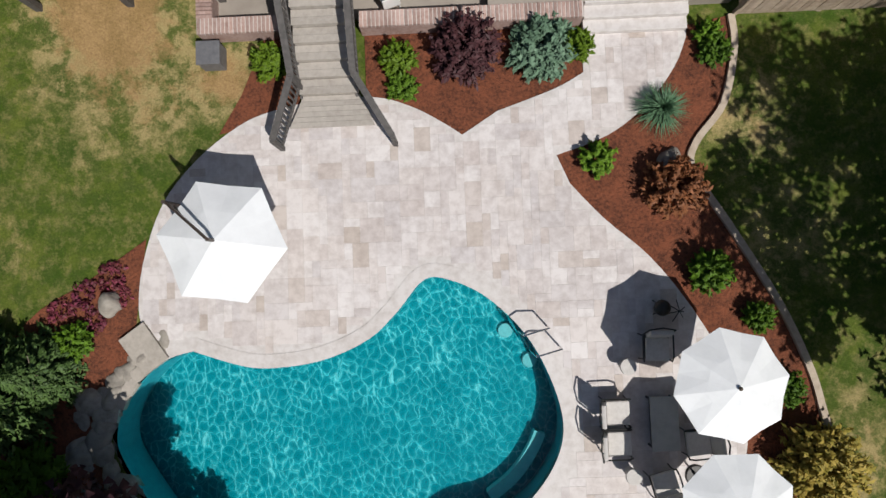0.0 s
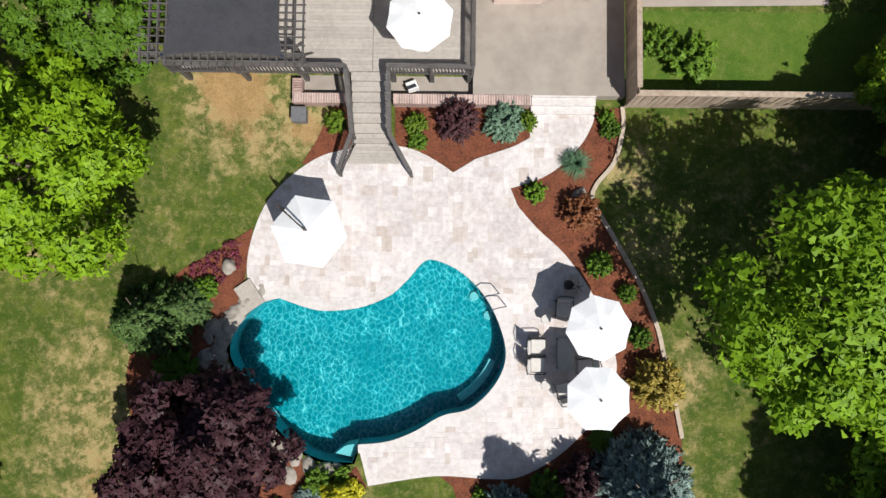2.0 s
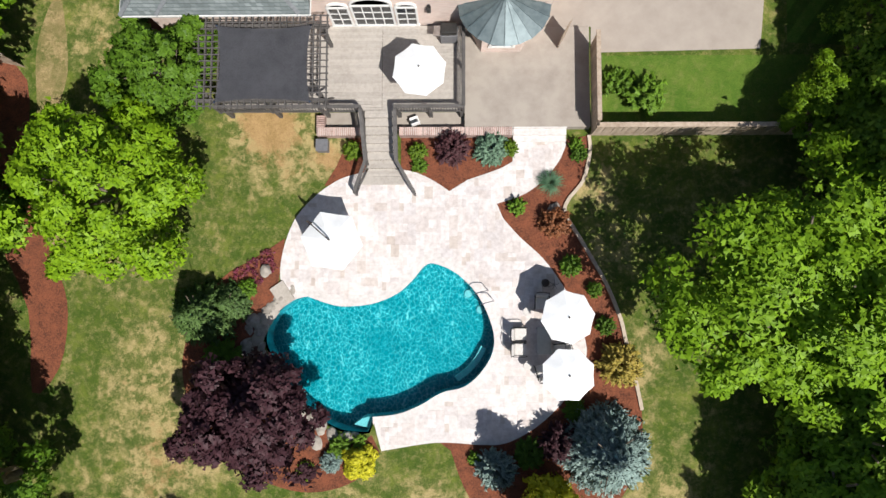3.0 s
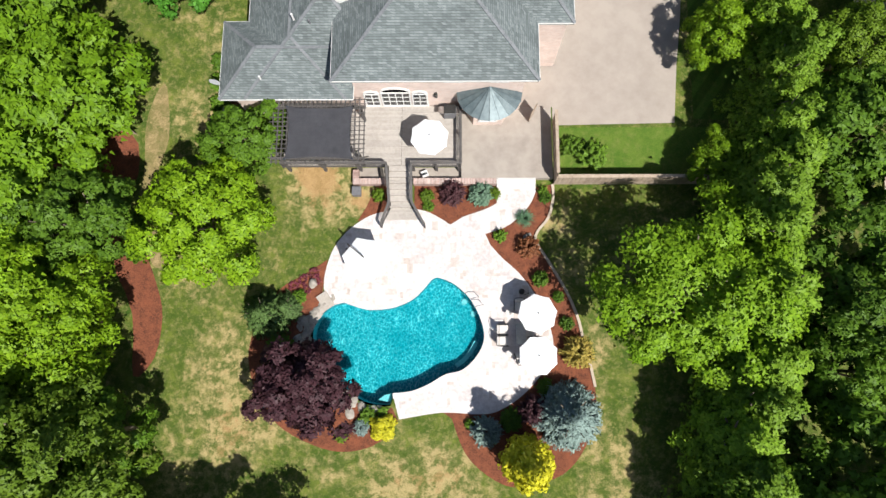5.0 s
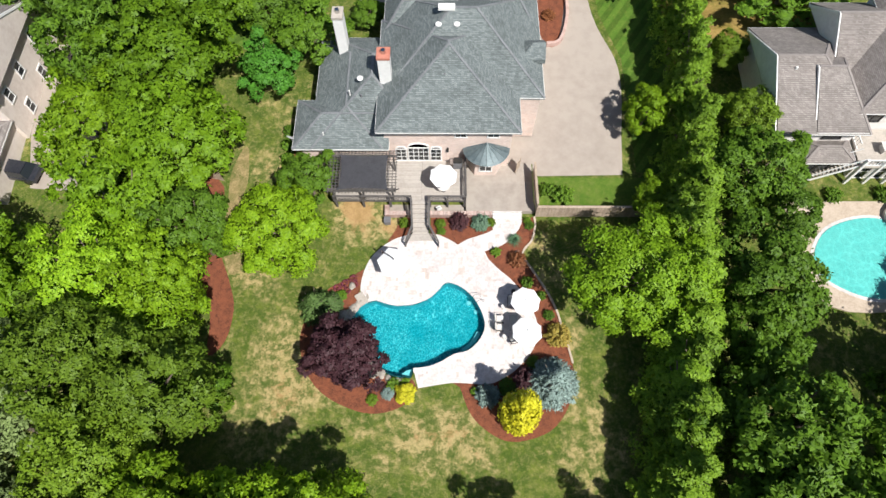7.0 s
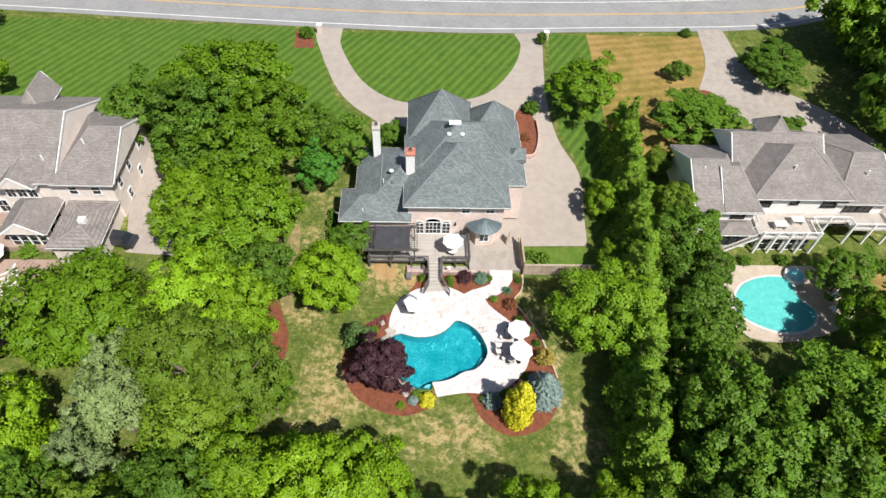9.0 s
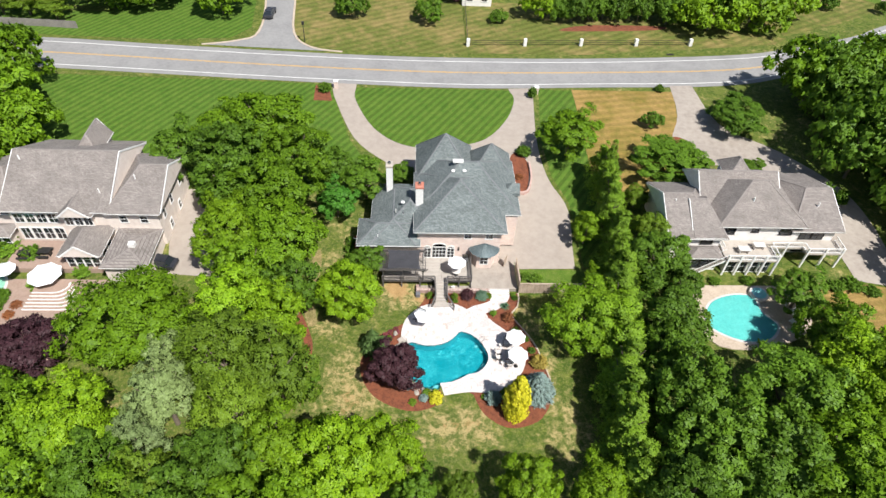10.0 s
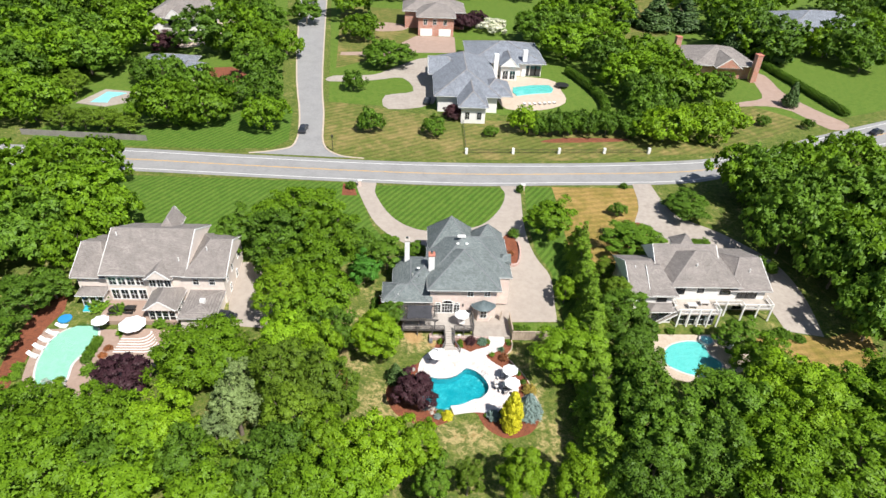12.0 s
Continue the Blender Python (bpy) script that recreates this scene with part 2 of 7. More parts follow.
M_ROAD = plain("worn_asphalt", (0.2, 0.196, 0.196), (0.28, 0.275, 0.27), 2.0, 0.9, bump=0.3, dist=0.01)
M_LINEW = plain("white_road_paint", (0.55, 0.55, 0.53), (0.75, 0.75, 0.72), 9, 0.7)
M_LINEY = plain("yellow_road_paint", (0.5, 0.28, 0.06), (0.62, 0.38, 0.1), 9, 0.7)
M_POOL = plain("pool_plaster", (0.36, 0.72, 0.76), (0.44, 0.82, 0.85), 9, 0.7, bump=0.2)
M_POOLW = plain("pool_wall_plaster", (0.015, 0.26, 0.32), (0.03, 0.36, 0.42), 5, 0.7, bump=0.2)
M_POOL2 = plain("pale_pool_plaster", (0.16, 0.52, 0.54), (0.25, 0.62, 0.63), 5, 0.7, bump=0.2)
M_POOL3 = plain("mint_pool_plaster", (0.44, 0.58, 0.49), (0.54, 0.66, 0.57), 5, 0.7, bump=0.2)
# all three carry painted caustic lines, strongest in the deep sheet
M_SURFACE = caustic_water("pool_surface", (0.78, 0.98, 1.0), 0.92, 1.2)
M_CAUSTICS = caustic_water("pool_water_caustics", (0.86, 1.0, 0.99), (0.045, 0.52, 0.56), 4.8)
M_WATER2 = caustic_water("neighbour_pool_water", (0.75, 0.97, 0.92), 0.85, 1.5)
M_PAVE = plain("tan_pink_paving", (0.25, 0.17, 0.13), (0.36, 0.26, 0.21), 5, 0.85, bump=0.3)
M_BLUEP = plain("blue_plastic", (0.02, 0.2, 0.5), (0.04, 0.28, 0.6), 4, 0.4)
M_TURQ = plain("turquoise_fabric", (0.02, 0.36, 0.42), (0.04, 0.45, 0.5), 6, 0.8)
M_ROCK = plain("boulder_stone", (0.17, 0.15, 0.13), (0.4, 0.36, 0.31), 4, 0.9, bump=0.8, dist=0.05, rand=0.2)
M_SLAB = plain("grey_flagstone", (0.3, 0.27, 0.23), (0.46, 0.41, 0.36), 6, 0.85, bump=0.4)
M_DECK = plain("weathered_deck_boards", (0.33, 0.295, 0.26), (0.44, 0.4, 0.36), 7, 0.8, bump=0.3, dist=0.004, rand=0.08)
M_RAIL = plain("dark_stained_rail", (0.045, 0.042, 0.04), (0.11, 0.1, 0.095), 8, 0.75, bump=0.3)
M_CLOTH = plain("grey_shade_cloth", (0.075, 0.075, 0.085), (0.12, 0.12, 0.135), 20, 0.9, bump=0.3, dist=0.004)
M_FENCE = plain("weathered_fence_wood", (0.28, 0.2, 0.14), (0.5, 0.4, 0.31), 6, 0.85, bump=0.4, rand=0.2)
M_GREYWOOD = plain("grey_weathered_wood", (0.13, 0.12, 0.11), (0.25, 0.23, 0.21), 5, 0.9, bump=0.4)
M_BRICK = plain("mixed_brick", (0.3, 0.17, 0.135), (0.5, 0.36, 0.32), 14, 0.88, bump=0.5, rand=0.3)
M_MORTAR = plain("mortar", (0.5, 0.45, 0.42), (0.65, 0.6, 0.56), 10, 0.95)
M_ROOF = shingles("grey_shingles", (0.115, 0.136, 0.136), (0.21, 0.238, 0.236))
M_CAPS = plain("cap_shingles", (0.1, 0.11, 0.115), (0.2, 0.21, 0.22), 9, 0.9)
M_ROOFB = shingles("brown_grey_shingles", (0.2, 0.175, 0.16), (0.29, 0.26, 0.24))
M_CAPB = plain("brown_cap_shingles", (0.2, 0.175, 0.16), (0.28, 0.25, 0.235), 9, 0.9)
M_ROOFC = shingles("blue_grey_shingles", (0.12, 0.135, 0.16), (0.3, 0.32, 0.36))
M_WALL = bricks("painted_pink_brick", (0.66, 0.5, 0.43), (0.74, 0.6, 0.53), (0.72, 0.62, 0.57))
M_WALLW = plain("white_siding", (0.66, 0.63, 0.6), (0.78, 0.76, 0.73), 2, 0.8, bump=0.2)
M_WALLB = plain("beige_stucco", (0.6, 0.51, 0.45), (0.73, 0.65, 0.59), 2, 0.85, bump=0.2)
M_REDBRICK = bricks("red_brick", (0.4, 0.15, 0.1), (0.5, 0.22, 0.15), (0.5, 0.42, 0.36))
M_TRIM = plain("white_trim_paint", (0.7, 0.69, 0.67), (0.8, 0.79, 0.77), 3, 0.55, bump=0.1)
M_GLASS = glassy("window_glass")
M_COPPER = plain("blue_grey_seam_metal", (0.075, 0.105, 0.115), (0.15, 0.19, 0.2), 3, 0.5, 0.4, bump=0.1)
M_CAP = plain("red_clay_cap", (0.38, 0.12, 0.08), (0.5, 0.2, 0.14), 9, 0.85)
M_CANVAS = plain("white_canvas", (0.78, 0.79, 0.8), (0.86, 0.87, 0.88), 3, 0.85, bump=0.15)
M_BLACK = plain("black_metal", (0.015, 0.015, 0.015), (0.04, 0.038, 0.036), 9, 0.45, 0.3, bump=0.1)
M_BRONZE = plain("dark_bronze_metal", (0.05, 0.035, 0.03), (0.1, 0.075, 0.06), 9, 0.45, 0.4, bump=0.1)
M_CUSH = plain("pale_grey_cushion", (0.5, 0.47, 0.44), (0.62, 0.59, 0.56), 12, 0.95, bump=0.3)
M_TABLE = plain("grey_slate_top", (0.3, 0.3, 0.29), (0.42, 0.42, 0.4), 5, 0.6, bump=0.2)
M_STEEL = plain("brushed_steel", (0.45, 0.45, 0.44), (0.62, 0.61, 0.6), 9, 0.25, 1.0, bump=0.05)
M_GREY = plain("grey_plastic", (0.1, 0.1, 0.11), (0.17, 0.17, 0.18), 6, 0.6)
M_BARK = plain("tree_bark", (0.08, 0.06, 0.045), (0.2, 0.16, 0.12), 7, 0.95, bump=1.0, dist=0.03)
M_OAK = leafy("oak_leaves", (0.055, 0.13, 0.006), (0.155, 0.285, 0.012))
M_BRIGHT = leafy("maple_leaves", (0.075, 0.175, 0.006), (0.22, 0.37, 0.014))
M_LIME = leafy("lime_leaves", (0.11, 0.24, 0.008), (0.27, 0.46, 0.02))
M_FRESH = leafy("fresh_leaves", (0.06, 0.13, 0.01), (0.17, 0.31, 0.03))
M_JUNIPER = leafy("juniper_needles", (0.06, 0.12, 0.08), (0.19, 0.31, 0.22), through_light=0.15)
M_DARK = leafy("dark_leaves", (0.04, 0.1, 0.01), (0.122, 0.235, 0.02))
M_OLIVE = leafy("olive_leaves", (0.07, 0.14, 0.01), (0.17, 0.275, 0.022))
M_EMERALD = leafy("emerald_leaves", (0.03, 0.12, 0.015), (0.085, 0.25, 0.03))
M_BLOSSOM = leafy("white_blossom", (0.3, 0.36, 0.26), (0.75, 0.75, 0.7))
M_SILVER = leafy("silver_leaves", (0.12, 0.18, 0.06), (0.24, 0.33, 0.13))
M_CYP = leafy("cypress_sprays", (0.09, 0.19, 0.014), (0.24, 0.4, 0.035), through_light=0.32)
M_PLUM = leafy("plum_leaves", (0.03, 0.012, 0.018), (0.085, 0.036, 0.046), through_light=0.2)
M_BLUE = leafy("blue_spruce_needles", (0.09, 0.15, 0.15), (0.28, 0.385, 0.385), through_light=0.1)
M_GREENSPRUCE = leafy("spruce_needles", (0.028, 0.07, 0.02), (0.095, 0.165, 0.05), through_light=0.1)
M_GOLD = leafy("golden_sprays", (0.4, 0.4, 0.015), (0.85, 0.8, 0.05))
M_RUST = leafy("rust_leaves", (0.12, 0.05, 0.02), (0.4, 0.16, 0.07))
M_AMBER = leafy("amber_leaves", (0.17, 0.2, 0.03), (0.48, 0.37, 0.09))
M_TUFT = leafy("tuft_blades", (0.05, 0.12, 0.06), (0.15, 0.28, 0.16), through_light=0.15)
M_PINK = leafy("pink_petals", (0.08, 0.05, 0.025), (0.26, 0.055, 0.1), through_light=0.2)


# ---- building helpers ----
def part(name, bm, material, parent=None, label=""):
    me = bpy.data.meshes.new(name)
    bm.to_mesh(me)
    bm.free()
    me.materials.append(material)
    ob = new(name, me)
    if parent is not None:
        ob.parent = parent
    return tagged(ob, label)


def thing(name, label, category, group="", at=(0, 0, 0), turn=0):
    ob = new(name)
    ob.empty_display_size = 0.2
    ob.matrix_world = pose(*at, 0, 0, turn)
    return tagged(ob, label, category, group)


def structure(ob, label, category):
    return tagged(ob, label, category, kind="structure")


def box(bm, x0, x1, y0, y1, z0, z1, bevel=0.0):
    r = bmesh.ops.create_cube(bm, size=1, matrix=Matrix.Translation(((x0 + x1) / 2, (y0 + y1) / 2, (z0 + z1) / 2)) @ Matrix.Diagonal((x1 - x0, y1 - y0, z1 - z0, 1)))
    if bevel:
        edges = list({e for v in r["verts"] for e in v.link_edges})
        bmesh.ops.bevel(bm, geom=edges, offset=bevel, segments=2, profile=0.7, affect="EDGES")
    return bm


def block(x0, x1, y0, y1, z0, z1, bevel=0.0):
    return box(bmesh.new(), x0, x1, y0, y1, z0, z1, bevel)


def tube(bm, a, b, r0, r1=None, seg=8):
    a, b = Vector(a), Vector(b)
    d = b - a
    m = Matrix.Translation((a + b) / 2) @ d.to_track_quat("Z", "Y").to_matrix().to_4x4()
    bmesh.ops.create_cone(bm, cap_ends=True, segments=seg, radius1=r0, radius2=r0 if r1 is None else r1, depth=d.length, matrix=m)
    return bm


def beam(bm, a, b, w, h):
    """A rectangular bar from a to b."""
    a, b = Vector(a), Vector(b)
    d = b - a
    m = Matrix.Translation((a + b) / 2) @ d.to_track_quat("X", "Z").to_matrix().to_4x4() @ Matrix.Diagonal((d.length, w, h, 1))
    bmesh.ops.create_cube(bm, size=1, matrix=m)
    return bm


def spline(pts, n=6, closed=False):
    """A smooth line through the points."""
    out, k = [], len(pts)
    for i in range(k if closed else k - 1):
        if closed:
            p0, p1, p2, p3 = (Vector(pts[(i + j) % k]) for j in (-1, 0, 1, 2))
        else:
            p0, p1, p2, p3 = (Vector(pts[min(max(i + j, 0), k - 1)]) for j in (-1, 0, 1, 2))
        for s in range(n):
            t = s / n
            out.append(0.5 * (2 * p1 + (p2 - p0) * t + (2 * p0 - 5 * p1 + 4 * p2 - p3) * t * t + (3 * p1 - p0 - 3 * p2 + p3) * t ** 3))
    if not closed:
        out.append(Vector(pts[-1]))
    return [(p[0], p[1]) for p in out]


def shifted(line, d, closed=True):
    """The line moved d to its left."""
    out, k = [], len(line)
    for i in range(k):
        a = Vector(line[i - 1] if closed or i else line[i])
        b = Vector(line[(i + 1) % k] if closed or i < k - 1 else line[i])
        t = b - a
        t = t.normalized() if t.length > 1e-9 else Vector((1, 0))
        out.append((line[i][0] - t[1] * d, line[i][1] + t[0] * d))
    return out


def inside(x, y, poly):
    hit = False
    for (x0, y0), (x1, y1) in zip(poly, poly[1:] + poly[:1]):
        if (y0 > y) != (y1 > y) and x < (x1 - x0) * (y - y0) / (y1 - y0) + x0:
            hit = not hit
    return hit


LEVEL_Y = (-400, -30, -8, 7.5, 13, 28, 50, 68, 200, 1800)
LEVEL_Z = (-3, -0.4, -0.06, -0.06, 0.42, 1.4, 3.2, 3.2, 5, 8)


def gz(y):
    return float(np.interp(y, LEVEL_Y, LEVEL_Z))


def sheet(poly, lift=0.01, level=None):
    """A sheet over the ground with this outline."""
    bm = bmesh.new()
    f = bm.faces.new([bm.verts.new((x, y, 0)) for x, y in poly])
    if sum(a[0] * b[1] - b[0] * a[1] for a, b in zip(poly, poly[1:] + poly[:1])) < 0:
        f.normal_flip()
    f.normal_update()
    bmesh.ops.triangulate(bm, faces=bm.faces[:])
    if level is None:
        for yb in LEVEL_Y[1:-1]:
            bmesh.ops.bisect_plane(bm, geom=bm.verts[:] + bm.edges[:] + bm.faces[:], plane_co=(0, yb, 0), plane_no=(0, 1, 0))
    for v in bm.verts:
        v.co.z = (gz(v.co.y) if level is None else level) + lift
    return bm


def solid(poly, z0, z1):
    """A slab with this outline."""
    bm = bmesh.new()
    if sum(a[0] * b[1] - b[0] * a[1] for a, b in zip(poly, poly[1:] + poly[:1])) < 0:
        poly = poly[::-1]
    f = bm.faces.new([bm.verts.new((x, y, z1)) for x, y in poly])
    low = [bm.verts.new((x, y, z0)) for x, y in poly]
    top = list(f.verts)
    for i in range(len(poly)):
        j = (i + 1) % len(poly)
        bm.faces.new((top[j], top[i], low[i], low[j]))
    f.normal_update()
    bmesh.ops.triangulate(bm, faces=[f])
    return bm


def strip(line, width, z0, z1, closed=False):
    """A band of that width along a line, from z0 to z1 over the ground."""
    bm = bmesh.new()
    a, b = shifted(line, width / 2, closed), shifted(line, -width / 2, closed)
    rows = [[bm.verts.new((p[0], p[1], gz(p[1]) + z)) for p, z in ((l, z0), (l, z1), (r, z1), (r, z0))] for l, r in zip(a, b)]
    for p, q in zip(rows, rows[1:] + (rows[:1] if closed else [])):
        for i in range(3):
            bm.faces.new((p[i], p[i + 1], q[i + 1], q[i]))
    if not closed:
        bm.faces.new(rows[0])
        bm.faces.new(rows[-1])
    bmesh.ops.recalc_face_normals(bm, faces=bm.faces[:])
    return bm


def wpart(name, bm, material, parent, label=""):
    """A part built in the world's coordinates, under a thing that stands elsewhere."""
    m, up = Matrix.Identity(4), parent
    while up is not None:
        m, up = up.matrix_basis @ m, up.parent
    bm.transform(m.inverted())
    return part(name, bm, material, parent, label)


# ---- outlines of the pool garden ----
POOL_EAST = spline([(-3.67, -6.05), (-2.48, -5.91), (-1.41, -5.5), (-0.34, -4.88), (0.73, -4.6), (1.54, -3.92), (2.09, -3.03), (2.2, -2.14), (1.85, -0.97),
                    (1.28, 0.02), (0.46, 0.83), (-0.36, 1.27), (-1.09, 1.34), (-1.81, 0.55), (-2.53, -0.09), (-3.62, -0.55), (-4.71, -0.71), (-5.62, -0.66), (-6.9, -0.25)], 5)
POOL_WEST = spline([(-6.9, -0.25), (-7.71, -0.5), (-8.51, -1.28), (-8.88, -2.2), (-8.64, -3.05), (-7.45, -4.79), (-6.29, -6.03), (-5.14, -6.63), (-3.9, -6.74)], 5)
POOL = POOL_EAST + POOL_WEST[1:]
PATIO = (POOL_WEST[1:6] + spline([(-7.95, -0.15), (-8.14, 0.2), (-8.3, 0.85), (-8.18, 1.98), (-7.67, 3.45), (-6.78, 4.56), (-5.69, 5.39), (-4.78, 5.75), (-3.4, 6.0), (-2.12, 5.98), (-1.29, 5.72), (-0.55, 5.31), (0, 4.93)], 4)
         + spline([(0.91, 5.5), (2.38, 6.01), (3.12, 6.4)], 4) + [(3.13, 7.47), (5.75, 7.47)]
         + spline([(5.74, 7.19), (5.41, 6.44), (4.67, 5.51), (3.66, 4.77), (2.34, 4.31)], 4)
         + spline([(2.65, 3.57), (3.46, 2.66), (4.54, 1.66), (5.5, 0.35), (6.2, -1.0), (6.58, -2.4), (6.58, -3.2), (6.09, -4.42), (5.22, -5.53), (4.1, -6.51), (2.73, -7.22), (1.5, -7.3), (-0.61, -7.22), (-3.23, -7.64)], 4)
         + POOL_EAST)

# ---- ground ----
HOLE = shifted(POOL, -0.12)
bm = bmesh.new()
loops = []
for ring in ([(-1600, -400), (1600, -400), (1600, 1800), (-1600, 1800)], HOLE):
    vs = [bm.verts.new((x, y, 0)) for x, y in ring]
    loops += [bm.edges.new((a, b)) for a, b in zip(vs, vs[1:] + vs[:1])]
bmesh.ops.triangle_fill(bm, use_beauty=True, edges=loops)
for yb in LEVEL_Y[1:-1]:
    bmesh.ops.bisect_plane(bm, geom=bm.verts[:] + bm.edges[:] + bm.faces[:], plane_co=(0, yb, 0), plane_no=(0, 1, 0))
for v in bm.verts:
    v.co.z = gz(v.co.y)
bmesh.ops.recalc_face_normals(bm, faces=bm.faces[:])
if sum(f.normal.z for f in bm.faces) < 0:
    bmesh.ops.reverse_faces(bm, faces=bm.faces[:])
structure(part("ground", bm, M_YARD), "patchy green lawn with dry straw-coloured spots", "lawn")


def lawn(name, poly, material, label, lift=0.012):
    return structure(part(name, sheet(poly, lift), material), label, "lawn")


# ---- roads ----
ROAD_S = [(-260, 62), (-110, 58.5), (-73, 57.3), (-38, 55.2), (-20, 54.3), (3, 53.7), (25, 55), (51, 56.8), (67, 61.5), (90, 70), (118, 81), (170, 101), (260, 130)]
ROAD_N = [(-260, 72), (-110, 69), (-77, 68.6), (-54, 67), (-22, 65.2), (0, 64.9), (27, 66), (56, 68.9), (70, 72.3), (88, 79), (103, 87), (160, 111), (255, 142)]
rs, rn = spline(ROAD_S, 4), spline(ROAD_N, 4)
road = structure(part("road", sheet(rs + rn[::-1], 0.03), M_ROAD), "pale worn grey asphalt road with painted lines", "road")
mid = [((a[0] + b[0]) / 2, (a[1] + b[1]) / 2) for a, b in zip(rs, rn)]
for name, line, w, mat, lab in (("edge_line", shifted(rs, 1.3, False), 0.16, M_LINEW, "white edge line"), ("edge_line", shifted(rn, -1.5, False), 0.16, M_LINEW, "white edge line"),
                                ("centre_line", shifted(mid, 0.13, False), 0.12, M_LINEY, "yellow centre line"), ("centre_line", shifted(mid, -0.13, False), 0.12, M_LINEY, "yellow centre line")):
    part(name, strip(line, w, 0.03, 0.04), mat, road, lab)
SIDE_W = spline([(-48, 67.5), (-41.5, 69.5), (-38.2, 73.5), (-39.6, 90), (-47, 132), (-62, 243), (-80, 400)], 4)
SIDE_E = spline([(-21, 66), (-27, 67.5), (-31.3, 73.5), (-33.5, 92), (-38, 126), (-50, 243), (-66, 400)], 4)
structure(part("side_road", sheet(SIDE_W + SIDE_E[::-1], 0.045), M_ROAD), "pale grey asphalt side road", "road")
for line in (SIDE_W, SIDE_E):
    structure(part("kerb", strip(line, 0.4, 0.0, 0.14), M_CURB), "pale concrete kerb along the side road", "kerb")
drain = part("drain_grate", block(43.5, 45, 68.3, 68.9, 3.22, 3.28), M_BLACK)
structure(drain, "dark iron storm drain grate at the road edge", "drain")

# ---- drives and front lawns ----
LOOP_IN = spline([(-17.4, 53.0), (-17.2, 49), (-13.7, 41.5), (-8.6, 37.3), (-2.1, 36.9), (4.6, 39.1), (8.9, 44.8), (10.6, 50.2), (10.0, 53.2)], 4)
DRIVE = ([(-21.9, 54.4)] + spline([(-21.0, 50.0), (-16.9, 39.1), (-11.7, 33.4), (-6.7, 30.5), (2.0, 30), (7.6, 33)], 4) + [(7.6, 20.4), (6.8, 16.2), (4.7, 16.0), (4.7, 13.02), (6.95, 13.02), (6.95, 11.75), (15.2, 11.9)]
         + spline([(15.5, 16.0), (16.0, 21), (15.75, 24.8), (13.9, 30.4), (13.3, 39.3), (14.4, 54.2)], 4) + [(10.0, 53.9)] + LOOP_IN[::-1] + [(-17.4, 54.2)])
structure(part("driveway", sheet(DRIVE, 0.03), M_CONCD), "pale beige concrete loop driveway", "driveway")
lawn("front_lawn", LOOP_IN, M_LAWN, "lush green oval lawn mown in diagonal stripes", 0.05)
lawn("front_lawn", [(-104, 56), (-22.2, 54), (-17.5, 38.5), (-14.5, 33), (-24, 24), (-40, 27), (-70, 30), (-104, 34)], M_LAWN, "lush green lawn mown in diagonal stripes", 0.015)
lawn("side_lawn", [(15.4, 53.8), (14.0, 39), (14.6, 30.4), (16.4, 24.8), (16.5, 12.2), (20, 12), (21, 30), (21.5, 53.8)], M_LAWN, "narrow green lawn mown in stripes", 0.015)
lawn("dry_lawn", [(21.6, 54), (21, 24), (36, 28), (39, 46), (40.5, 54.2)], M_LAWN3, "dry straw-coloured mown lawn", 0.018)
lawn("gate_lawn", [(7.1, 7.9), (17.6, 7.9), (17.6, 11.6), (7.1, 11.6)], M_GREEN, "small green lawn behind the fence", 0.02)
lawn("corner_lawn", [(-29, 68.5), (-32, 76), (-35, 100), (-30, 100), (-12, 94), (3, 92), (3.3, 66.6), (-20, 66.3)], M_LAWN2, "pale green lawn mown in diagonal stripes", 0.03)
lawn("verge_lawn", [(3.5, 66.8), (3.6, 90), (20, 90), (60, 80), (72, 77), (68, 74), (27, 67.5)], M_LAWN2, "green verge lawn beside the road", 0.033)
lawn("far_lawn", [(-100, 70.5), (-55, 69), (-43, 70.6), (-40, 75), (-42, 95), (-50, 96), (-70, 80), (-100, 80)], M_LAWN, "green lawn beside the side road", 0.03)
lawn("far_lawn", [(72, 78), (88, 85), (104, 94), (90, 108), (78, 100), (66, 92)], M_LAWN2, "green lawn in front of the brick house", 0.03)
lawn("far_lawn", [(118, 101), (150, 118), (210, 142), (160, 170), (118, 140)], M_GREEN, "wide green lawn beyond the road", 0.03)
lawn("far_lawn", [(-34, 128), (-10, 150), (20, 200), (-40, 205)], M_LAWN2, "green lawn beyond the side road", 0.03)
lawn("far_lawn", [(60, 165), (90, 178), (120, 230), (70, 260)], M_LAWN2, "green clearing among the woods", 0.03)
lawn("neighbour_lawn", [(45, -3), (66, -3), (69, 11), (60.8, 8.8), (54, 9.8), (47, 9)], M_LAWN3, "dry lawn beside the parking area", 0.02)
EAST_DRIVE = (spline([(40.5, 56.3), (39.2, 46.7), (36.5, 40), (38, 35.5), (42, 33.8), (48, 34), (52.9, 26.9), (54.3, 10.3)], 4) + spline([(60.4, 9), (62, 20), (60.6, 29), (54, 37.5), (45.9, 44.6), (44.8, 56.6)], 4))
structure(part("neighbour_driveway", sheet(EAST_DRIVE, 0.04), M_CONC), "grey concrete driveway with a turning loop", "driveway")
structure(part("neighbour_parking", sheet([(-42.5, 26.3), (-35.4, 26.5), (-31.6, 9.8), (-39, 10.4)], 0.03), M_CONCD), "pale concrete parking area", "driveway")
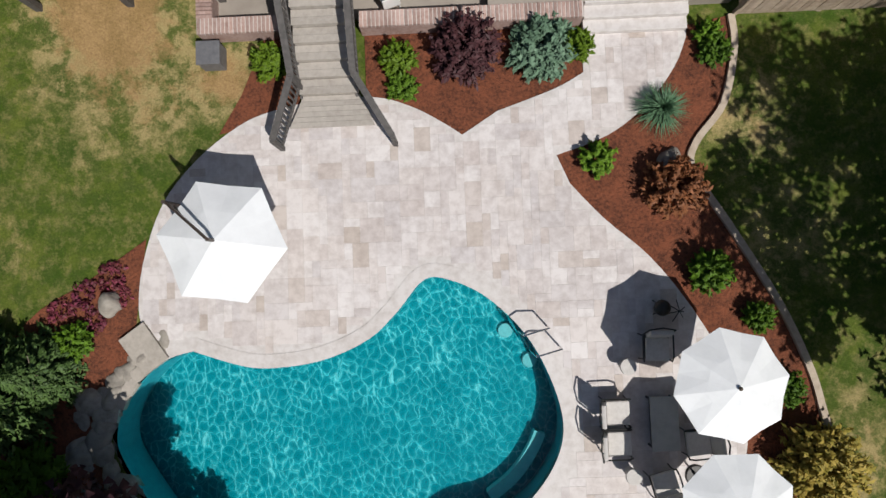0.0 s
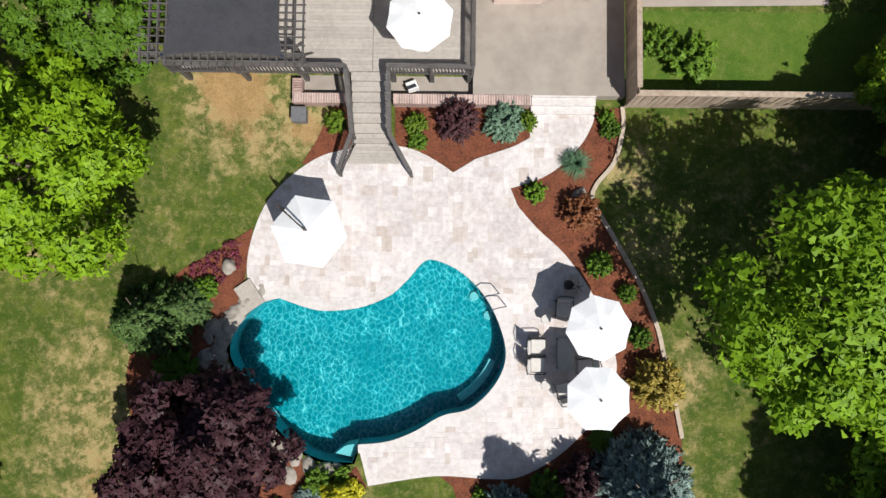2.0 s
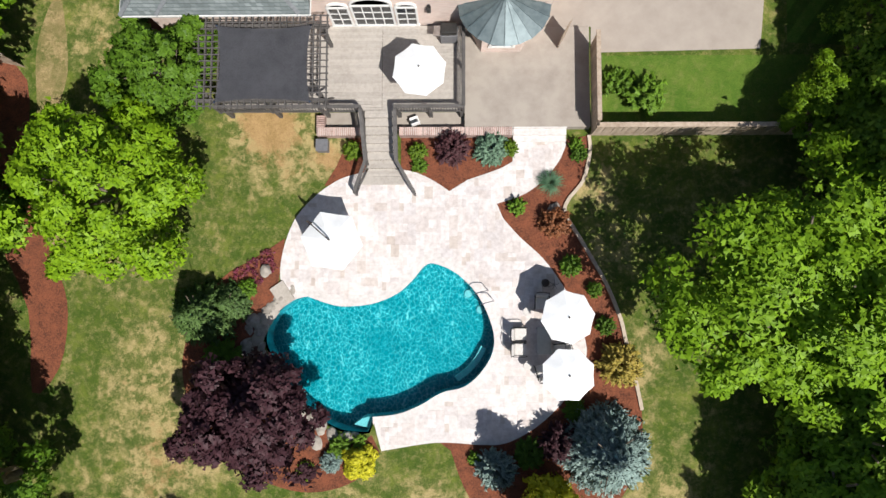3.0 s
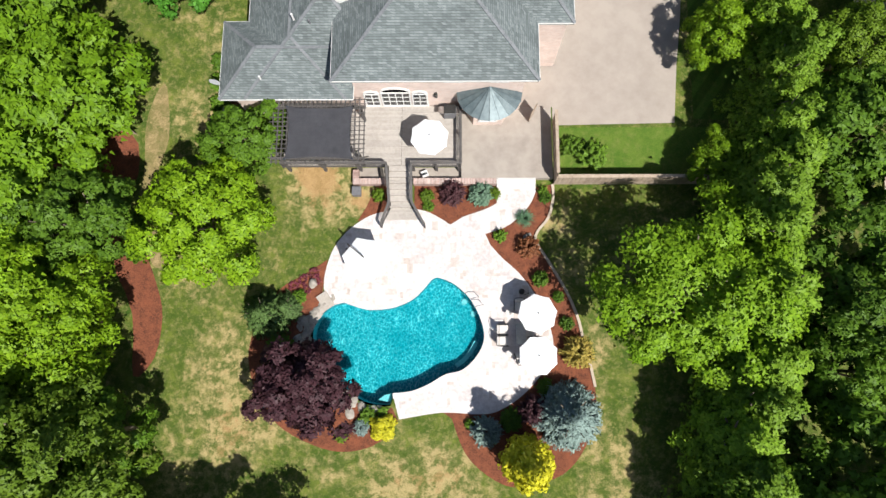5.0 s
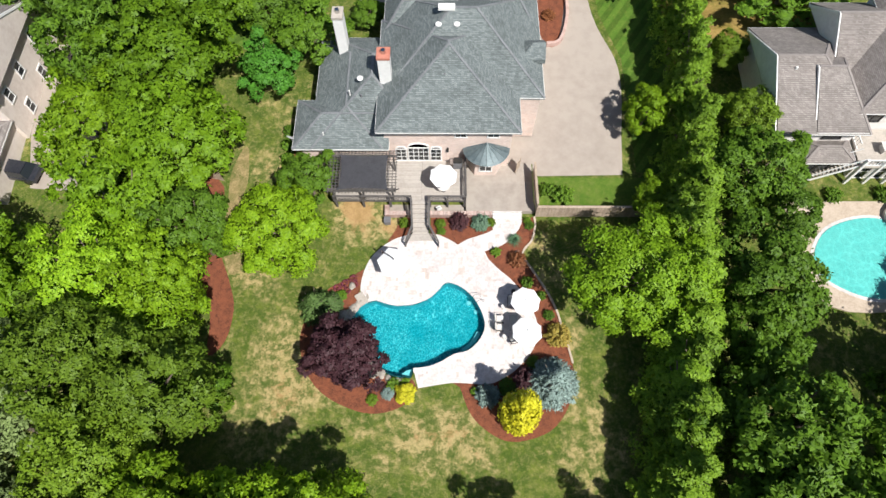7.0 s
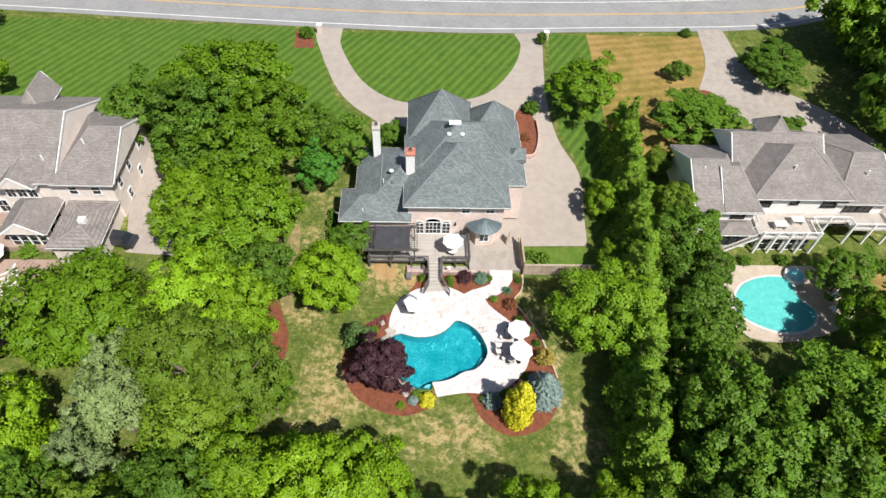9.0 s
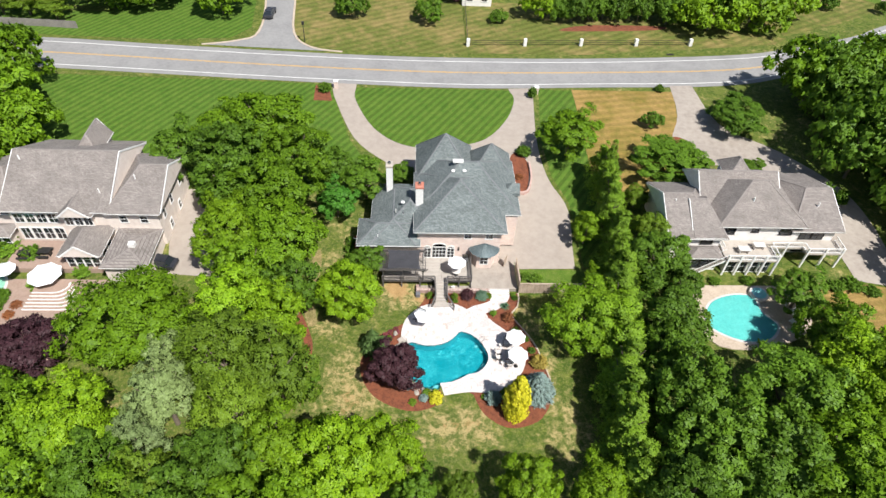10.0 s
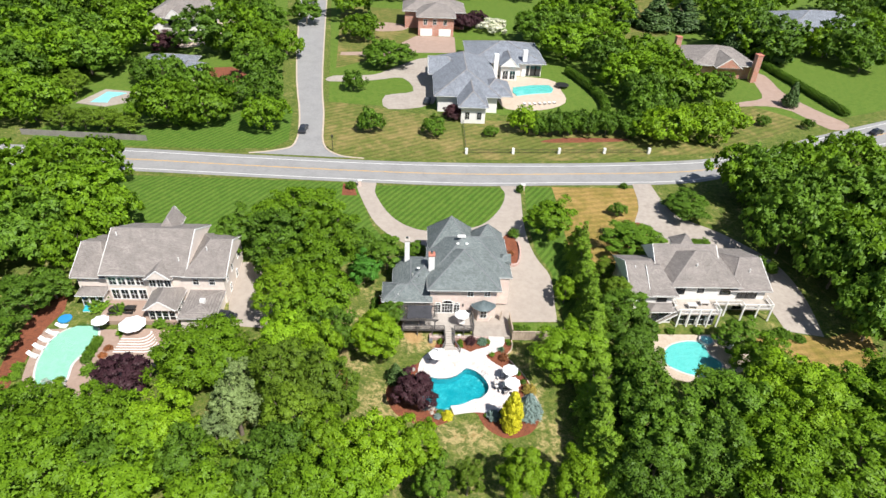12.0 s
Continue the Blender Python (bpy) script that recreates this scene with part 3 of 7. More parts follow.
structure(part("far_driveway", sheet(spline([(-34, 121), (-22, 123), (-16, 130), (-4.8, 141), (-3, 120), (-3.8, 101), (-16.4, 96.2), (-17.6, 106), (-9.5, 110), (-13, 121), (-22, 118), (-35, 116)], 3, True), 0.05), M_CONC), "pale concrete driveway of a far house", "driveway")
structure(part("far_driveway", sheet(spline([(114.5, 93.5), (110.5, 105), (107.5, 118), (109, 134), (104.5, 136), (101.5, 125), (98, 113), (89, 109), (86, 105.5), (96, 106.5), (102.5, 103), (107, 90.5)], 3, True), 0.05), M_PAVE), "tan gravel driveway of a far house", "driveway")

lawn("far_meadow", [(-260, 90), (-62, 82), (-44, 92), (-52, 134), (-70, 260), (-260, 260)], M_GREEN, "green grass under the far trees", 0.02)
lawn("far_meadow", [(-33, 100), (36, 92), (75, 90), (118, 100), (170, 122), (260, 150), (260, 260), (-50, 260)], M_GREEN, "green grass under the far trees", 0.02)

# ---- planting beds ----


def bed(poly, label, lift=0.03):
    return structure(part("planting_bed", sheet(poly, lift), M_MULCH), label, "planting bed")


CURB = spline([(6.87, 7.7), (6.91, 6.87), (6.56, 5.45), (5.8, 4.46), (5.71, 3.76), (6.52, 2.36), (7.59, 0.43), (8.24, -1.21), (8.49, -2.29), (8.87, -3.91), (9.2, -5.6)], 5)
EAST_IN = PATIO[PATIO.index((5.75, 7.47)):-len(POOL_EAST)]
bed(CURB + spline([(9.25, -7.0), (8.54, -9.14), (7.04, -10.9), (4.52, -11.7), (2.75, -11.3), (1.0, -9.8), (0.1, -7.6)], 4)
    + shifted(EAST_IN[:-4], -0.12, False)[::-1], "red bark mulch bed along the patio")
bed([(-2.4, 7.6), (-2.4, 5.9), (-1.2, 5.6), (0, 4.85), (1.0, 5.4), (2.4, 5.95), (3.2, 6.3), (3.2, 7.6)], "red bark mulch bed below the brick wall")
bed([(-6.2, 5.2), (-4.1, 5.6), (-4.1, 7.6), (-5.0, 7.6), (-5.6, 6.2)], "red bark mulch strip beside the stairs")
bed(spline([(-8.1, 2.6), (-9.6, 1.6), (-11.2, 0.6), (-12.6, -1.6), (-13.0, -4.0), (-12.1, -6.6), (-10.5, -8.3), (-8.1, -9.4), (-6.2, -9.6), (-4.4, -9.0), (-3.3, -7.7)], 4)
    + [(-3.7, -6.9)] + shifted(POOL_WEST, -0.3, False)[::-1] + [(-8.4, 0.3)], "red bark mulch bed under the plum tree")
bed([(-15.2, 8.2), (-14.5, 8.2), (-14.4, 17.5), (-15.2, 17.5)], "narrow mulch strip along the house", 0.03)
bed(spline([(-27, 12.0), (-21.9, 11.4), (-21.2, 8.4), (-22.2, 6.0), (-20.6, 3.7), (-19.3, 0.8), (-18.8, -1.2), (-19.1, -3.8), (-20.4, -5.0), (-20.8, -1), (-22.8, 3), (-24.6, 7.0), (-27, 9)], 3, True), "red mulch bed under the wood's edge", 0.02)
structure(part("soil_path", sheet(spline([(-19.5, 14.5), (-19.2, 11), (-19.9, 8.2), (-19.2, 5), (-18.8, 2.5), (-19.7, 2.2), (-20.6, 4.5), (-21, 6.5), (-20.8, 9), (-20.8, 12), (-20.1, 14.3)], 4, True), 0.016), M_PATH), "trodden strip of bare sandy soil with straw", "path")
bed(spline([(9.3, 36), (11.2, 33.4), (10.5, 28), (9.6, 26.2), (8.4, 28), (8.0, 33)], 3, True), "brick-edged mulch bed at the house corner", 0.06)
bed([(-24.6, 53.6), (-22.4, 53.6), (-21.2, 48.6), (-24.4, 48.6)], "mulch bed at the drive entrance", 0.05)
bed(spline([(23, 77.6), (30, 77.6), (44, 79.0), (46, 80.8), (30, 80.4)], 3, True), "mulch bed under the magnolia row", 0.05)
bed(spline([(35, 36), (37.6, 35.4), (39.4, 37.5), (38.8, 40), (36.5, 40.6)], 3, True), "mulch island in the turning loop", 0.06)
structure(part("edging_curb", strip(CURB, 0.17, 0, 0.13), M_CURB), "curved tan concrete edging along the mulch bed", "edging")
# ---- pool ----
pool = structure(thing("swimming_pool", "", "", at=(-3, -2.5, -1.6)), "free-form swimming pool with rippling teal water", "swimming pool")
bm = bmesh.new()
ring = [[bm.verts.new((x, y, z)) for x, y in POOL] for z in (-0.03, -1.12)]
for i in range(len(POOL)):
    j = (i + 1) % len(POOL)
    bm.faces.new((ring[0][i], ring[0][j], ring[1][j], ring[1][i]))
bmesh.ops.recalc_face_normals(bm, faces=bm.faces[:])
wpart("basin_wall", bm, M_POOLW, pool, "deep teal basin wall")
wpart("basin_floor", sheet(shifted(POOL, -0.02), 0.0, -1.18), M_POOL, pool, "pale teal basin floor")
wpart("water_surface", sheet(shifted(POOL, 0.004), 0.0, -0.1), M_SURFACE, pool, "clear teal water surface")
# extra sheet just above the floor; its colour holds the painted caustics
wpart("caustic_sheet", sheet(shifted(POOL, 0.01), 0.0, -1.12), M_CAUSTICS, pool, "teal tinted sheet with painted caustic lines over the floor")
crescent = spline([(0.45, -4.45), (1.1, -3.95), (1.6, -3.3), (1.85, -2.8)], 4)
wpart("bench", solid(crescent + shifted(crescent, 0.3, False)[::-1], -1.2, -0.85), M_POOL2, pool, "pale underwater bench")
wpart("corner_step", solid([(-3.72, -6.05), (-3.9, -6.6), (-4.6, -6.45), (-4.2, -6.15)], -1.15, -0.3), M_POOL2, pool, "pale corner step")
for cx, cy in ((0.95, -0.1), (1.55, -0.9)):
    bm = bmesh.new()
    bmesh.ops.create_cone(bm, cap_ends=True, segments=24, radius1=0.2, radius2=0.18, depth=0.03, matrix=Matrix.Translation((cx, cy, -1.1)))
    wpart("drain_cover", bm, M_POOL2, pool, "round drain cover")


# ---- patio ----
patio = structure(part("patio", solid(PATIO, -0.3, 0.0), M_TRAVB), "pale cream travertine patio round the pool", "patio")
part("coping", strip(shifted(POOL_EAST, -0.15, False), 0.345, 0.06, 0.0705), M_TRAVB, patio, "rounded travertine pool coping")
pad = structure(part("concrete_pad", block(0.75, 6.85, 8.0, 13.0, 0.0, 0.51, 0.01), M_CONC), "stained grey concrete terrace below the house", "terrace")
structure(part("under_deck_slab", block(-6.45, 0.74, 8.0, 12.78, -0.2, 0.06), M_CONC), "shaded concrete slab under the deck", "terrace")
steps = structure(thing("steps", "", "", at=(4.4, 7.6, 0)), "three wide travertine garden steps", "steps")
for i in range(3):
    wpart("tread", block(3.13, 5.72, 7.35 + 0.3 * i, 8.02, 0.17 * i + 0.002, 0.17 * (i + 1), 0.015), M_TRAVB, steps)

# ---- boulders and flagstones at the pool's west side ----


def boulder(x, y, z, s, seed, squash=0.6):
    rnd = random.Random(seed)
    bm = bmesh.new()
    bmesh.ops.create_icosphere(bm, subdivisions=3, radius=1)
    off = Vector((rnd.uniform(0, 50), rnd.uniform(0, 50), 0))
    for v in bm.verts:
        k = 1 + 0.35 * noise.noise(v.co * 1.1 + off) + 0.1 * noise.noise(v.co * 3 + off)
        v.co = Vector((v.co.x * s * k * rnd.uniform(0.98, 1.02), v.co.y * s * 0.75 * k, v.co.z * s * squash * k))
    for f in bm.faces:
        f.smooth = True
    ob = part("boulder", bm, M_ROCK)
    ob.matrix_world = pose(x, y, z, 0, 0, rnd.uniform(0, 360))
    return tagged(ob, "rough grey boulder at the pool's edge", "boulder", "boulders beside the pool")


for i, (x, y) in enumerate(shifted(POOL_WEST, -0.42, False)[4:-3]):
    boulder(x + 0.12 * math.sin(i * 3.1), y + 0.1 * math.cos(i * 2.3), -0.1, 0.3 + 0.12 * ((i * 7) % 5) / 4, i, 0.5)
    if i % 2 and 5 < i < 30:
        boulder(x - 0.55, y - 0.3 + 0.2 * math.sin(i), -0.15, 0.36 + 0.1 * ((i * 5) % 3), 60 + i, 0.45)
boulder(-9.0, 1.0, 0.05, 0.34, 90, 0.8)
boulder(5.15, 4.05, 0.02, 0.36, 91, 0.6)
slab = part("stone_slab", block(-0.38, 0.38, -0.55, 0.55, -0.12, 0.1, 0.02), M_SLAB)
slab.matrix_world = pose(-8.15, -0.15, 0, 0, 0, 35)
tagged(slab, "flat grey flagstone slab beside the pool", "stone slab")
for i in range(4):
    s = part("stepping_stone", block(-0.2, 0.2, -0.16, 0.16, -0.1, 0.07, 0.03), M_SLAB)
    s.matrix_world = pose(-8.3 - 0.22 * i, -0.75 - 0.33 * i, 0, 0, 0, 40 + 13 * i)
    tagged(s, "small pale stepping stone at the pool's edge", "stepping stone", "stepping stones")

# ---- pool ladder ----
ladder = thing("pool_handrail", "bent stainless steel pool handrail on the coping", "pool handrail", at=(1.75, -0.4, 0))
for dx, dy in ((0, 0), (0.28, -0.5)):
    bm = bmesh.new()
    pts = [(1.25 + dx, -0.1 + dy, -0.6), (1.25 + dx, -0.1 + dy, 0.75), (1.5 + dx, -0.02 + dy, 0.85), (1.85 + dx, 0.05 + dy, 0.7), (1.9 + dx, 0.05 + dy, 0.0)]
    for a, b in zip(pts, pts[1:]):
        tube(bm, a, b, 0.022)
    wpart("rail", bm, M_STEEL, ladder)
wpart("rung", tube(bmesh.new(), (1.25, -0.1, -0.3), (1.53, -0.6, -0.3), 0.02), M_STEEL, ladder)


# ---- umbrellas ----
def canopy(sides, r, z0, z1, sag=0.006):
    bm = bmesh.new()
    top = bm.verts.new((0, 0, z1))
    low, mids = [], []
    for i in range(sides):
        a = 2 * math.pi * i / sides
        low.append(bm.verts.new((r * math.cos(a), r * math.sin(a), z0)))
        mids.append(bm.verts.new((0.5 * r * math.cos(a), 0.5 * r * math.sin(a), (z0 + z1) / 2 + 0.015)))
    for i in range(sides):
        j = (i + 1) % sides
        hem = bm.verts.new((low[i].co + low[j].co) / 2 * 0.985 + Vector((0, 0, -sag * 0.3)))
        mm = bm.verts.new((mids[i].co + mids[j].co) / 2 + Vector((0, 0, -sag)))
        bm.faces.new((top, mids[i], mm))
        bm.faces.new((top, mm, mids[j]))
        bm.faces.new((mids[i], low[i], hem, mm))
        bm.faces.new((mm, hem, low[j], mids[j]))
    bmesh.ops.recalc_face_normals(bm, faces=bm.faces[:])
    bmesh.ops.solidify(bm, geom=bm.faces[:], thickness=0.012)
    return bm


def market_umbrella(x, y, z, turn):
    u = thing("patio_umbrella", "open white octagonal market umbrella on a pole", "umbrella", "umbrellas", (x, y, z), turn)
    part("canopy", canopy(8, 1.22, 2.28, 2.68), M_CANVAS, u, "white canvas canopy")
    part("pole", tube(bmesh.new(), (0, 0, 0.05), (0, 0, 2.72), 0.022), M_BRONZE, u, "dark metal pole")
    bm = bmesh.new()
    bmesh.ops.create_uvsphere(bm, u_segments=10, v_segments=6, radius=0.045, matrix=Matrix.Translation((0, 0, 2.71)))
    part("finial", bm, M_BRONZE, u, "dark round finial")
    bm = bmesh.new()
    tube(bm, (0, 0, 0), (0, 0, 0.07), 0.27, 0.24, 24)
    tube(bm, (0, 0, 0.07), (0, 0, 0.3), 0.045, 0.035, 12)
    part("base", bm, M_BLACK, u, "round black weighted base")
    for i in range(8):
        a = 2 * math.pi * i / 8
        part("rib", tube(bmesh.new(), (0, 0, 2.62), (1.2 * math.cos(a), 1.2 * math.sin(a), 2.17), 0.01, seg=5), M_BRONZE, u)
    return u


market_umbrella(5.34, -1.14, 0, 8)
market_umbrella(5.33, -3.68, 0, 22)
market_umbrella(-1.28, 9.72, 1.36, 15)
u = thing("cantilever_umbrella", "open white hexagonal cantilever umbrella with a dark mast", "umbrella", "umbrellas", (-5.34, 2.28, 0), -8)
part("canopy", canopy(6, 1.45, 2.15, 2.65), M_CANVAS, u, "white canvas canopy")
part("mast", tube(bmesh.new(), (-1.25, 0.78, 0), (-1.1, 0.69, 2.75), 0.045), M_BRONZE, u, "dark leaning mast")
bm = bmesh.new()
beam(bm, (-1.15, 0.72, 2.6), (-0.02, 0.02, 2.95), 0.05, 0.08)
beam(bm, (-1.16, 0.72, 2.15), (-0.7, 0.44, 2.72), 0.035, 0.05)
part("arm", bm, M_BRONZE, u, "dark cantilever arm")
part("hub", tube(bmesh.new(), (0, 0, 2.6), (0, 0, 2.95), 0.04), M_BRONZE, u)
bm = bmesh.new()
beam(bm, (-1.7, 0.78, 0.04), (-0.8, 0.78, 0.04), 0.1, 0.07)
beam(bm, (-1.25, 0.33, 0.04), (-1.25, 1.23, 0.04), 0.1, 0.07)
part("base", bm, M_BRONZE, u, "dark cross base")
for i in range(6):
    a = 2 * math.pi * i / 6
    part("rib", tube(bmesh.new(), (0, 0, 2.58), (1.43 * math.cos(a), 1.43 * math.sin(a), 2.12), 0.012, seg=5), M_BRONZE, u)


# ---- patio furniture ----
def lounge_chair(x, y, turn, z=0.0):
    """A cushioned metal chair; it faces its own +y."""
    c = thing("patio_chair", "black metal patio chair with pale grey cushions", "chair", "patio chairs", (x, y, z), turn)
    for sx in (-1, 1):
        for sy in (-1, 1):
            part("leg", tube(bmesh.new(), (sx * 0.31, sy * 0.3, 0), (sx * 0.29, sy * 0.27, 0.42), 0.018, seg=6), M_BLACK, c)
        bm = bmesh.new()
        pts = [(sx * 0.32, -0.3, 0.42), (sx * 0.34, -0.32, 0.62), (sx * 0.34, 0.2, 0.64), (sx * 0.33, 0.32, 0.55), (sx * 0.3, 0.28, 0.4)]
        for a, b in zip(pts, pts[1:]):
            tube(bm, a, b, 0.02, seg=6)
        part("armrest", bm, M_BLACK, c)
    part("seat_frame", block(-0.31, 0.31, -0.3, 0.3, 0.36, 0.4), M_BLACK, c)
    part("seat_cushion", block(-0.28, 0.28, -0.24, 0.31, 0.4, 0.52, 0.04), M_CUSH, c, "pale grey seat cushion")
    bm = bmesh.new()
    for a, b in (((-0.31, -0.3, 0.4), (-0.3, -0.45, 0.92)), ((0.31, -0.3, 0.4), (0.3, -0.45, 0.92)), ((-0.3, -0.45, 0.92), (0, -0.5, 0.96)), ((0, -0.5, 0.96), (0.3, -0.45, 0.92))):
        tube(bm, a, b, 0.02, seg=6)
    part("backrest_frame", bm, M_BLACK, c)
    bm = block(-0.27, 0.27, -0.05, 0.05, -0.22, 0.22, 0.035)
    bm.transform(pose(0, -0.34, 0.7, 14, 0, 0))
    part("back_cushion", bm, M_CUSH, c, "pale grey back cushion")
    return c


chair = lounge_chair(4.42, -0.52, 178)
for x, y, turn in ((3.38, -2.02, -90), (3.38, -2.74, -90), (5.3, -2.78, 95), (4.45, -3.75, 15)):
    copy_thing(chair, pose(x, y, 0, 0, 0, turn))
tb = thing("coffee_table", "low rectangular grey slate table on a dark base", "table", at=(4.52, -2.32, 0))
part("tabletop", block(-0.33, 0.33, -0.64, 0.64, 0.4, 0.45, 0.012), M_TABLE, tb, "grey slate top")
for sx in (-1, 1):
    for sy in (-1, 1):
        part("leg", tube(bmesh.new(), (sx * 0.28, sy * 0.57, 0), (sx * 0.28, sy * 0.57, 0.4), 0.03, seg=6), M_BLACK, tb)
part("stretcher", block(-0.26, 0.26, -0.55, 0.55, 0.1, 0.13), M_BLACK, tb)
for x, y in ((3.72, -0.95), (3.72, -3.52)):
    s = thing("side_table", "small round pale side table on a pedestal", "side table", "side tables", (x, y, 0))
    part("top", tube(bmesh.new(), (0, 0, 0.44), (0, 0, 0.5), 0.2, 0.19, 20), M_CUSH, s)
    part("pedestal", tube(bmesh.new(), (0, 0, 0), (0, 0, 0.44), 0.12, 0.08, 12), M_CUSH, s)
pot = thing("fire_pot", "black round-bellied metal fire pot", "fire pot", at=(4.62, 0.42, 0))
bm = bmesh.new()
bmesh.ops.create_uvsphere(bm, u_segments=18, v_segments=10, radius=0.2, matrix=Matrix.Translation((0, 0, 0.42)) @ Matrix.Diagonal((1, 1, 0.85, 1)))
part("bowl", bm, M_BLACK, pot)
for i in range(3):
    a = 2.1 * i
    part("leg", tube(bmesh.new(), (0.1 * math.cos(a), 0.1 * math.sin(a), 0.35), (0.2 * math.cos(a), 0.2 * math.sin(a), 0), 0.015, seg=6), M_BLACK, pot)
stand = thing("plant_stand", "empty black metal stand with six splayed legs", "plant stand", at=(5.05, 0.32, 0))
for i in range(6):
    a = math.pi / 3 * i + 0.3
    part("leg", tube(bmesh.new(), (0, 0, 0.35), (0.27 * math.cos(a), 0.27 * math.sin(a), 0), 0.012, seg=5), M_BLACK, stand)
part("stem", tube(bmesh.new(), (0, 0, 0.3), (0, 0, 0.6), 0.015, seg=6), M_BLACK, stand)

# ---- deck, stairs and rails ----
DECK_Z = 1.35
deck = structure(thing("deck", "", "", at=(-5, 10.5, 0)), "raised deck of weathered grey-beige boards", "deck")
board_meshes = {}


def board(length, width, material):
    key = (round(length, 2), round(width, 3), material.name)
    if key not in board_meshes:
        me = bpy.data.meshes.new("board")
        b = block(-length / 2, length / 2, -width / 2, width / 2, -0.03, 0)
        b.to_mesh(me)
        b.free()
        me.materials.append(material)
        board_meshes[key] = me
    return board_meshes[key]


def lay(name, parent, mesh, m):
    ob = new(name, mesh)
    ob.parent = parent
    ob.matrix_basis = parent.matrix_basis.inverted() @ m
    return ob


wpart("joists", block(-10.9, 0.7, 8.6, 12.75, DECK_Z - 0.28, DECK_Z - 0.035), M_RAIL, deck, "dark stained frame")
for i in range(28):
    y = 8.66 + 0.148 * i
    for x0, x1 in ((-10.95, -7.1), (-7.09, -3.2), (-3.19, 0.72)):
        lay("board", deck, board(x1 - x0 - 0.01, 0.142, M_DECK), pose((x0 + x1) / 2, y, DECK_Z))
for x, y in ((-10.8, 8.7), (-8.4, 8.7), (-6.0, 8.7), (-4.15, 8.7), (-2.45, 8.7), (-0.9, 8.7), (0.6, 8.7), (0.6, 11)):
    wpart("post", block(x - 0.09, x + 0.09, y - 0.09, y + 0.09, -0.1, DECK_Z - 0.2, 0.01), M_RAIL, deck, "dark stained post")


def railing(pts, label, h=0.95):
    """A rail with posts and balusters along a line of floor points."""
    r = thing("deck_railing", label, "railing", "deck railings", pts[0])
    for k, (a, b) in enumerate(zip(pts, pts[1:])):
        a, b = Vector(a), Vector(b)
        up = Vector((0, 0, 1))
        wpart("top_rail", beam(bmesh.new(), a + up * h, b + up * h, 0.16, 0.05), M_RAIL, r)
        wpart("bottom_rail", beam(bmesh.new(), a + up * 0.12, b + up * 0.12, 0.06, 0.05), M_RAIL, r)
        for q in ((a, b) if k == 0 else (b,)):
            wpart("post", block(q.x - 0.055, q.x + 0.055, q.y - 0.055, q.y + 0.055, q.z, q.z + h + 0.04, 0.008), M_RAIL, r)
        n = max(2, int((b - a).length / 0.13))
        for i in range(1, n):
            q = a.lerp(b, i / n)
            wpart("baluster", block(q.x - 0.018, q.x + 0.018, q.y - 0.018, q.y + 0.018, q.z + 0.12, q.z + h), M_RAIL, r)
    return r


railing([(-10.9, 8.5, DECK_Z), (-8.4, 8.5, DECK_Z), (-6.0, 8.5, DECK_Z), (-4.12, 8.5, DECK_Z)], "dark stained wooden deck railing under the pergola")
railing([(-2.5, 8.5, DECK_Z), (-0.9, 8.5, DECK_Z), (0.68, 8.5, DECK_Z), (0.68, 10.6, DECK_Z), (0.68, 12.6, DECK_Z)], "dark stained wooden railing round the deck corner")
railing([(-4.1, 8.4, DECK_Z), (-3.98, 6.2, 0.36), (-4.55, 4.75, 0.0)], "dark stained stair railing flaring to the patio")
railing([(-2.5, 8.4, DECK_Z), (-2.52, 6.2, 0.36), (-1.68, 4.75, 0.0)], "dark stained stair railing flaring to the patio")
stairs = structure(thing("deck_stairs", "", "", at=(-3.3, 7, 0)), "grey-beige wooden stairs from the deck to the patio", "stairs")
for i in range(7):
    y1, z = 8.62 - 0.37 * i, DECK_Z - 0.168 * i
    for k in range(2):
        wpart("tread", block(-4.02, -2.54, y1 - 0.185 * (k + 1) + 0.004, y1 - 0.185 * k, z - 0.04, z - 0.002 * k, 0.004), M_DECK, stairs)
    wpart("riser", block(-4.0, -2.56, y1 - 0.36, y1 - 0.34, z - 0.2, z - 0.04), M_DECK, stairs)
for i in range(6):
    t0, t1 = i / 6, (i + 1) / 6 - 0.008
    w0, w1 = 0.72 + 0.36 * t0, 0.72 + 0.36 * t1
    wpart("landing_board", solid([(-3.25 - w0, 6.03 - 0.8 * t0), (-3.25 + w0, 6.03 - 0.8 * t0), (-3.25 + w1, 6.03 - 0.8 * t1), (-3.25 - w1, 6.03 - 0.8 * t1)], 0.12, 0.172), M_DECK, stairs)
for x in (-4.0, -2.6):
    wpart("stringer", beam(bmesh.new(), (x, 8.6, 1.1), (x, 6.0, 0.1), 0.06, 0.25), M_RAIL, stairs)

# ---- pergola over the deck ----
perg = thing("pergola", "dark stained wooden pergola with a lattice top on the deck", "pergola", at=(-8.3, 10, DECK_Z))
PZ = 3.7
for x in (-10.75, -8.2, -5.65):
    for y in (8.62, 11.75):
        wpart("post", block(x - 0.08, x + 0.08, y - 0.08, y + 0.08, DECK_Z, PZ - 0.1, 0.01), M_RAIL, perg)
for y in (8.35, 11.75):
    wpart("beam", block(-11.2, -5.3, y - 0.06, y + 0.06, PZ - 0.22, PZ, 0.008), M_RAIL, perg)
for i in range(20):
    x = -11.05 + 0.3 * i
    wpart("rafter", block(x - 0.025, x + 0.025, 7.95, 12.2, PZ, PZ + 0.13), M_RAIL, perg)
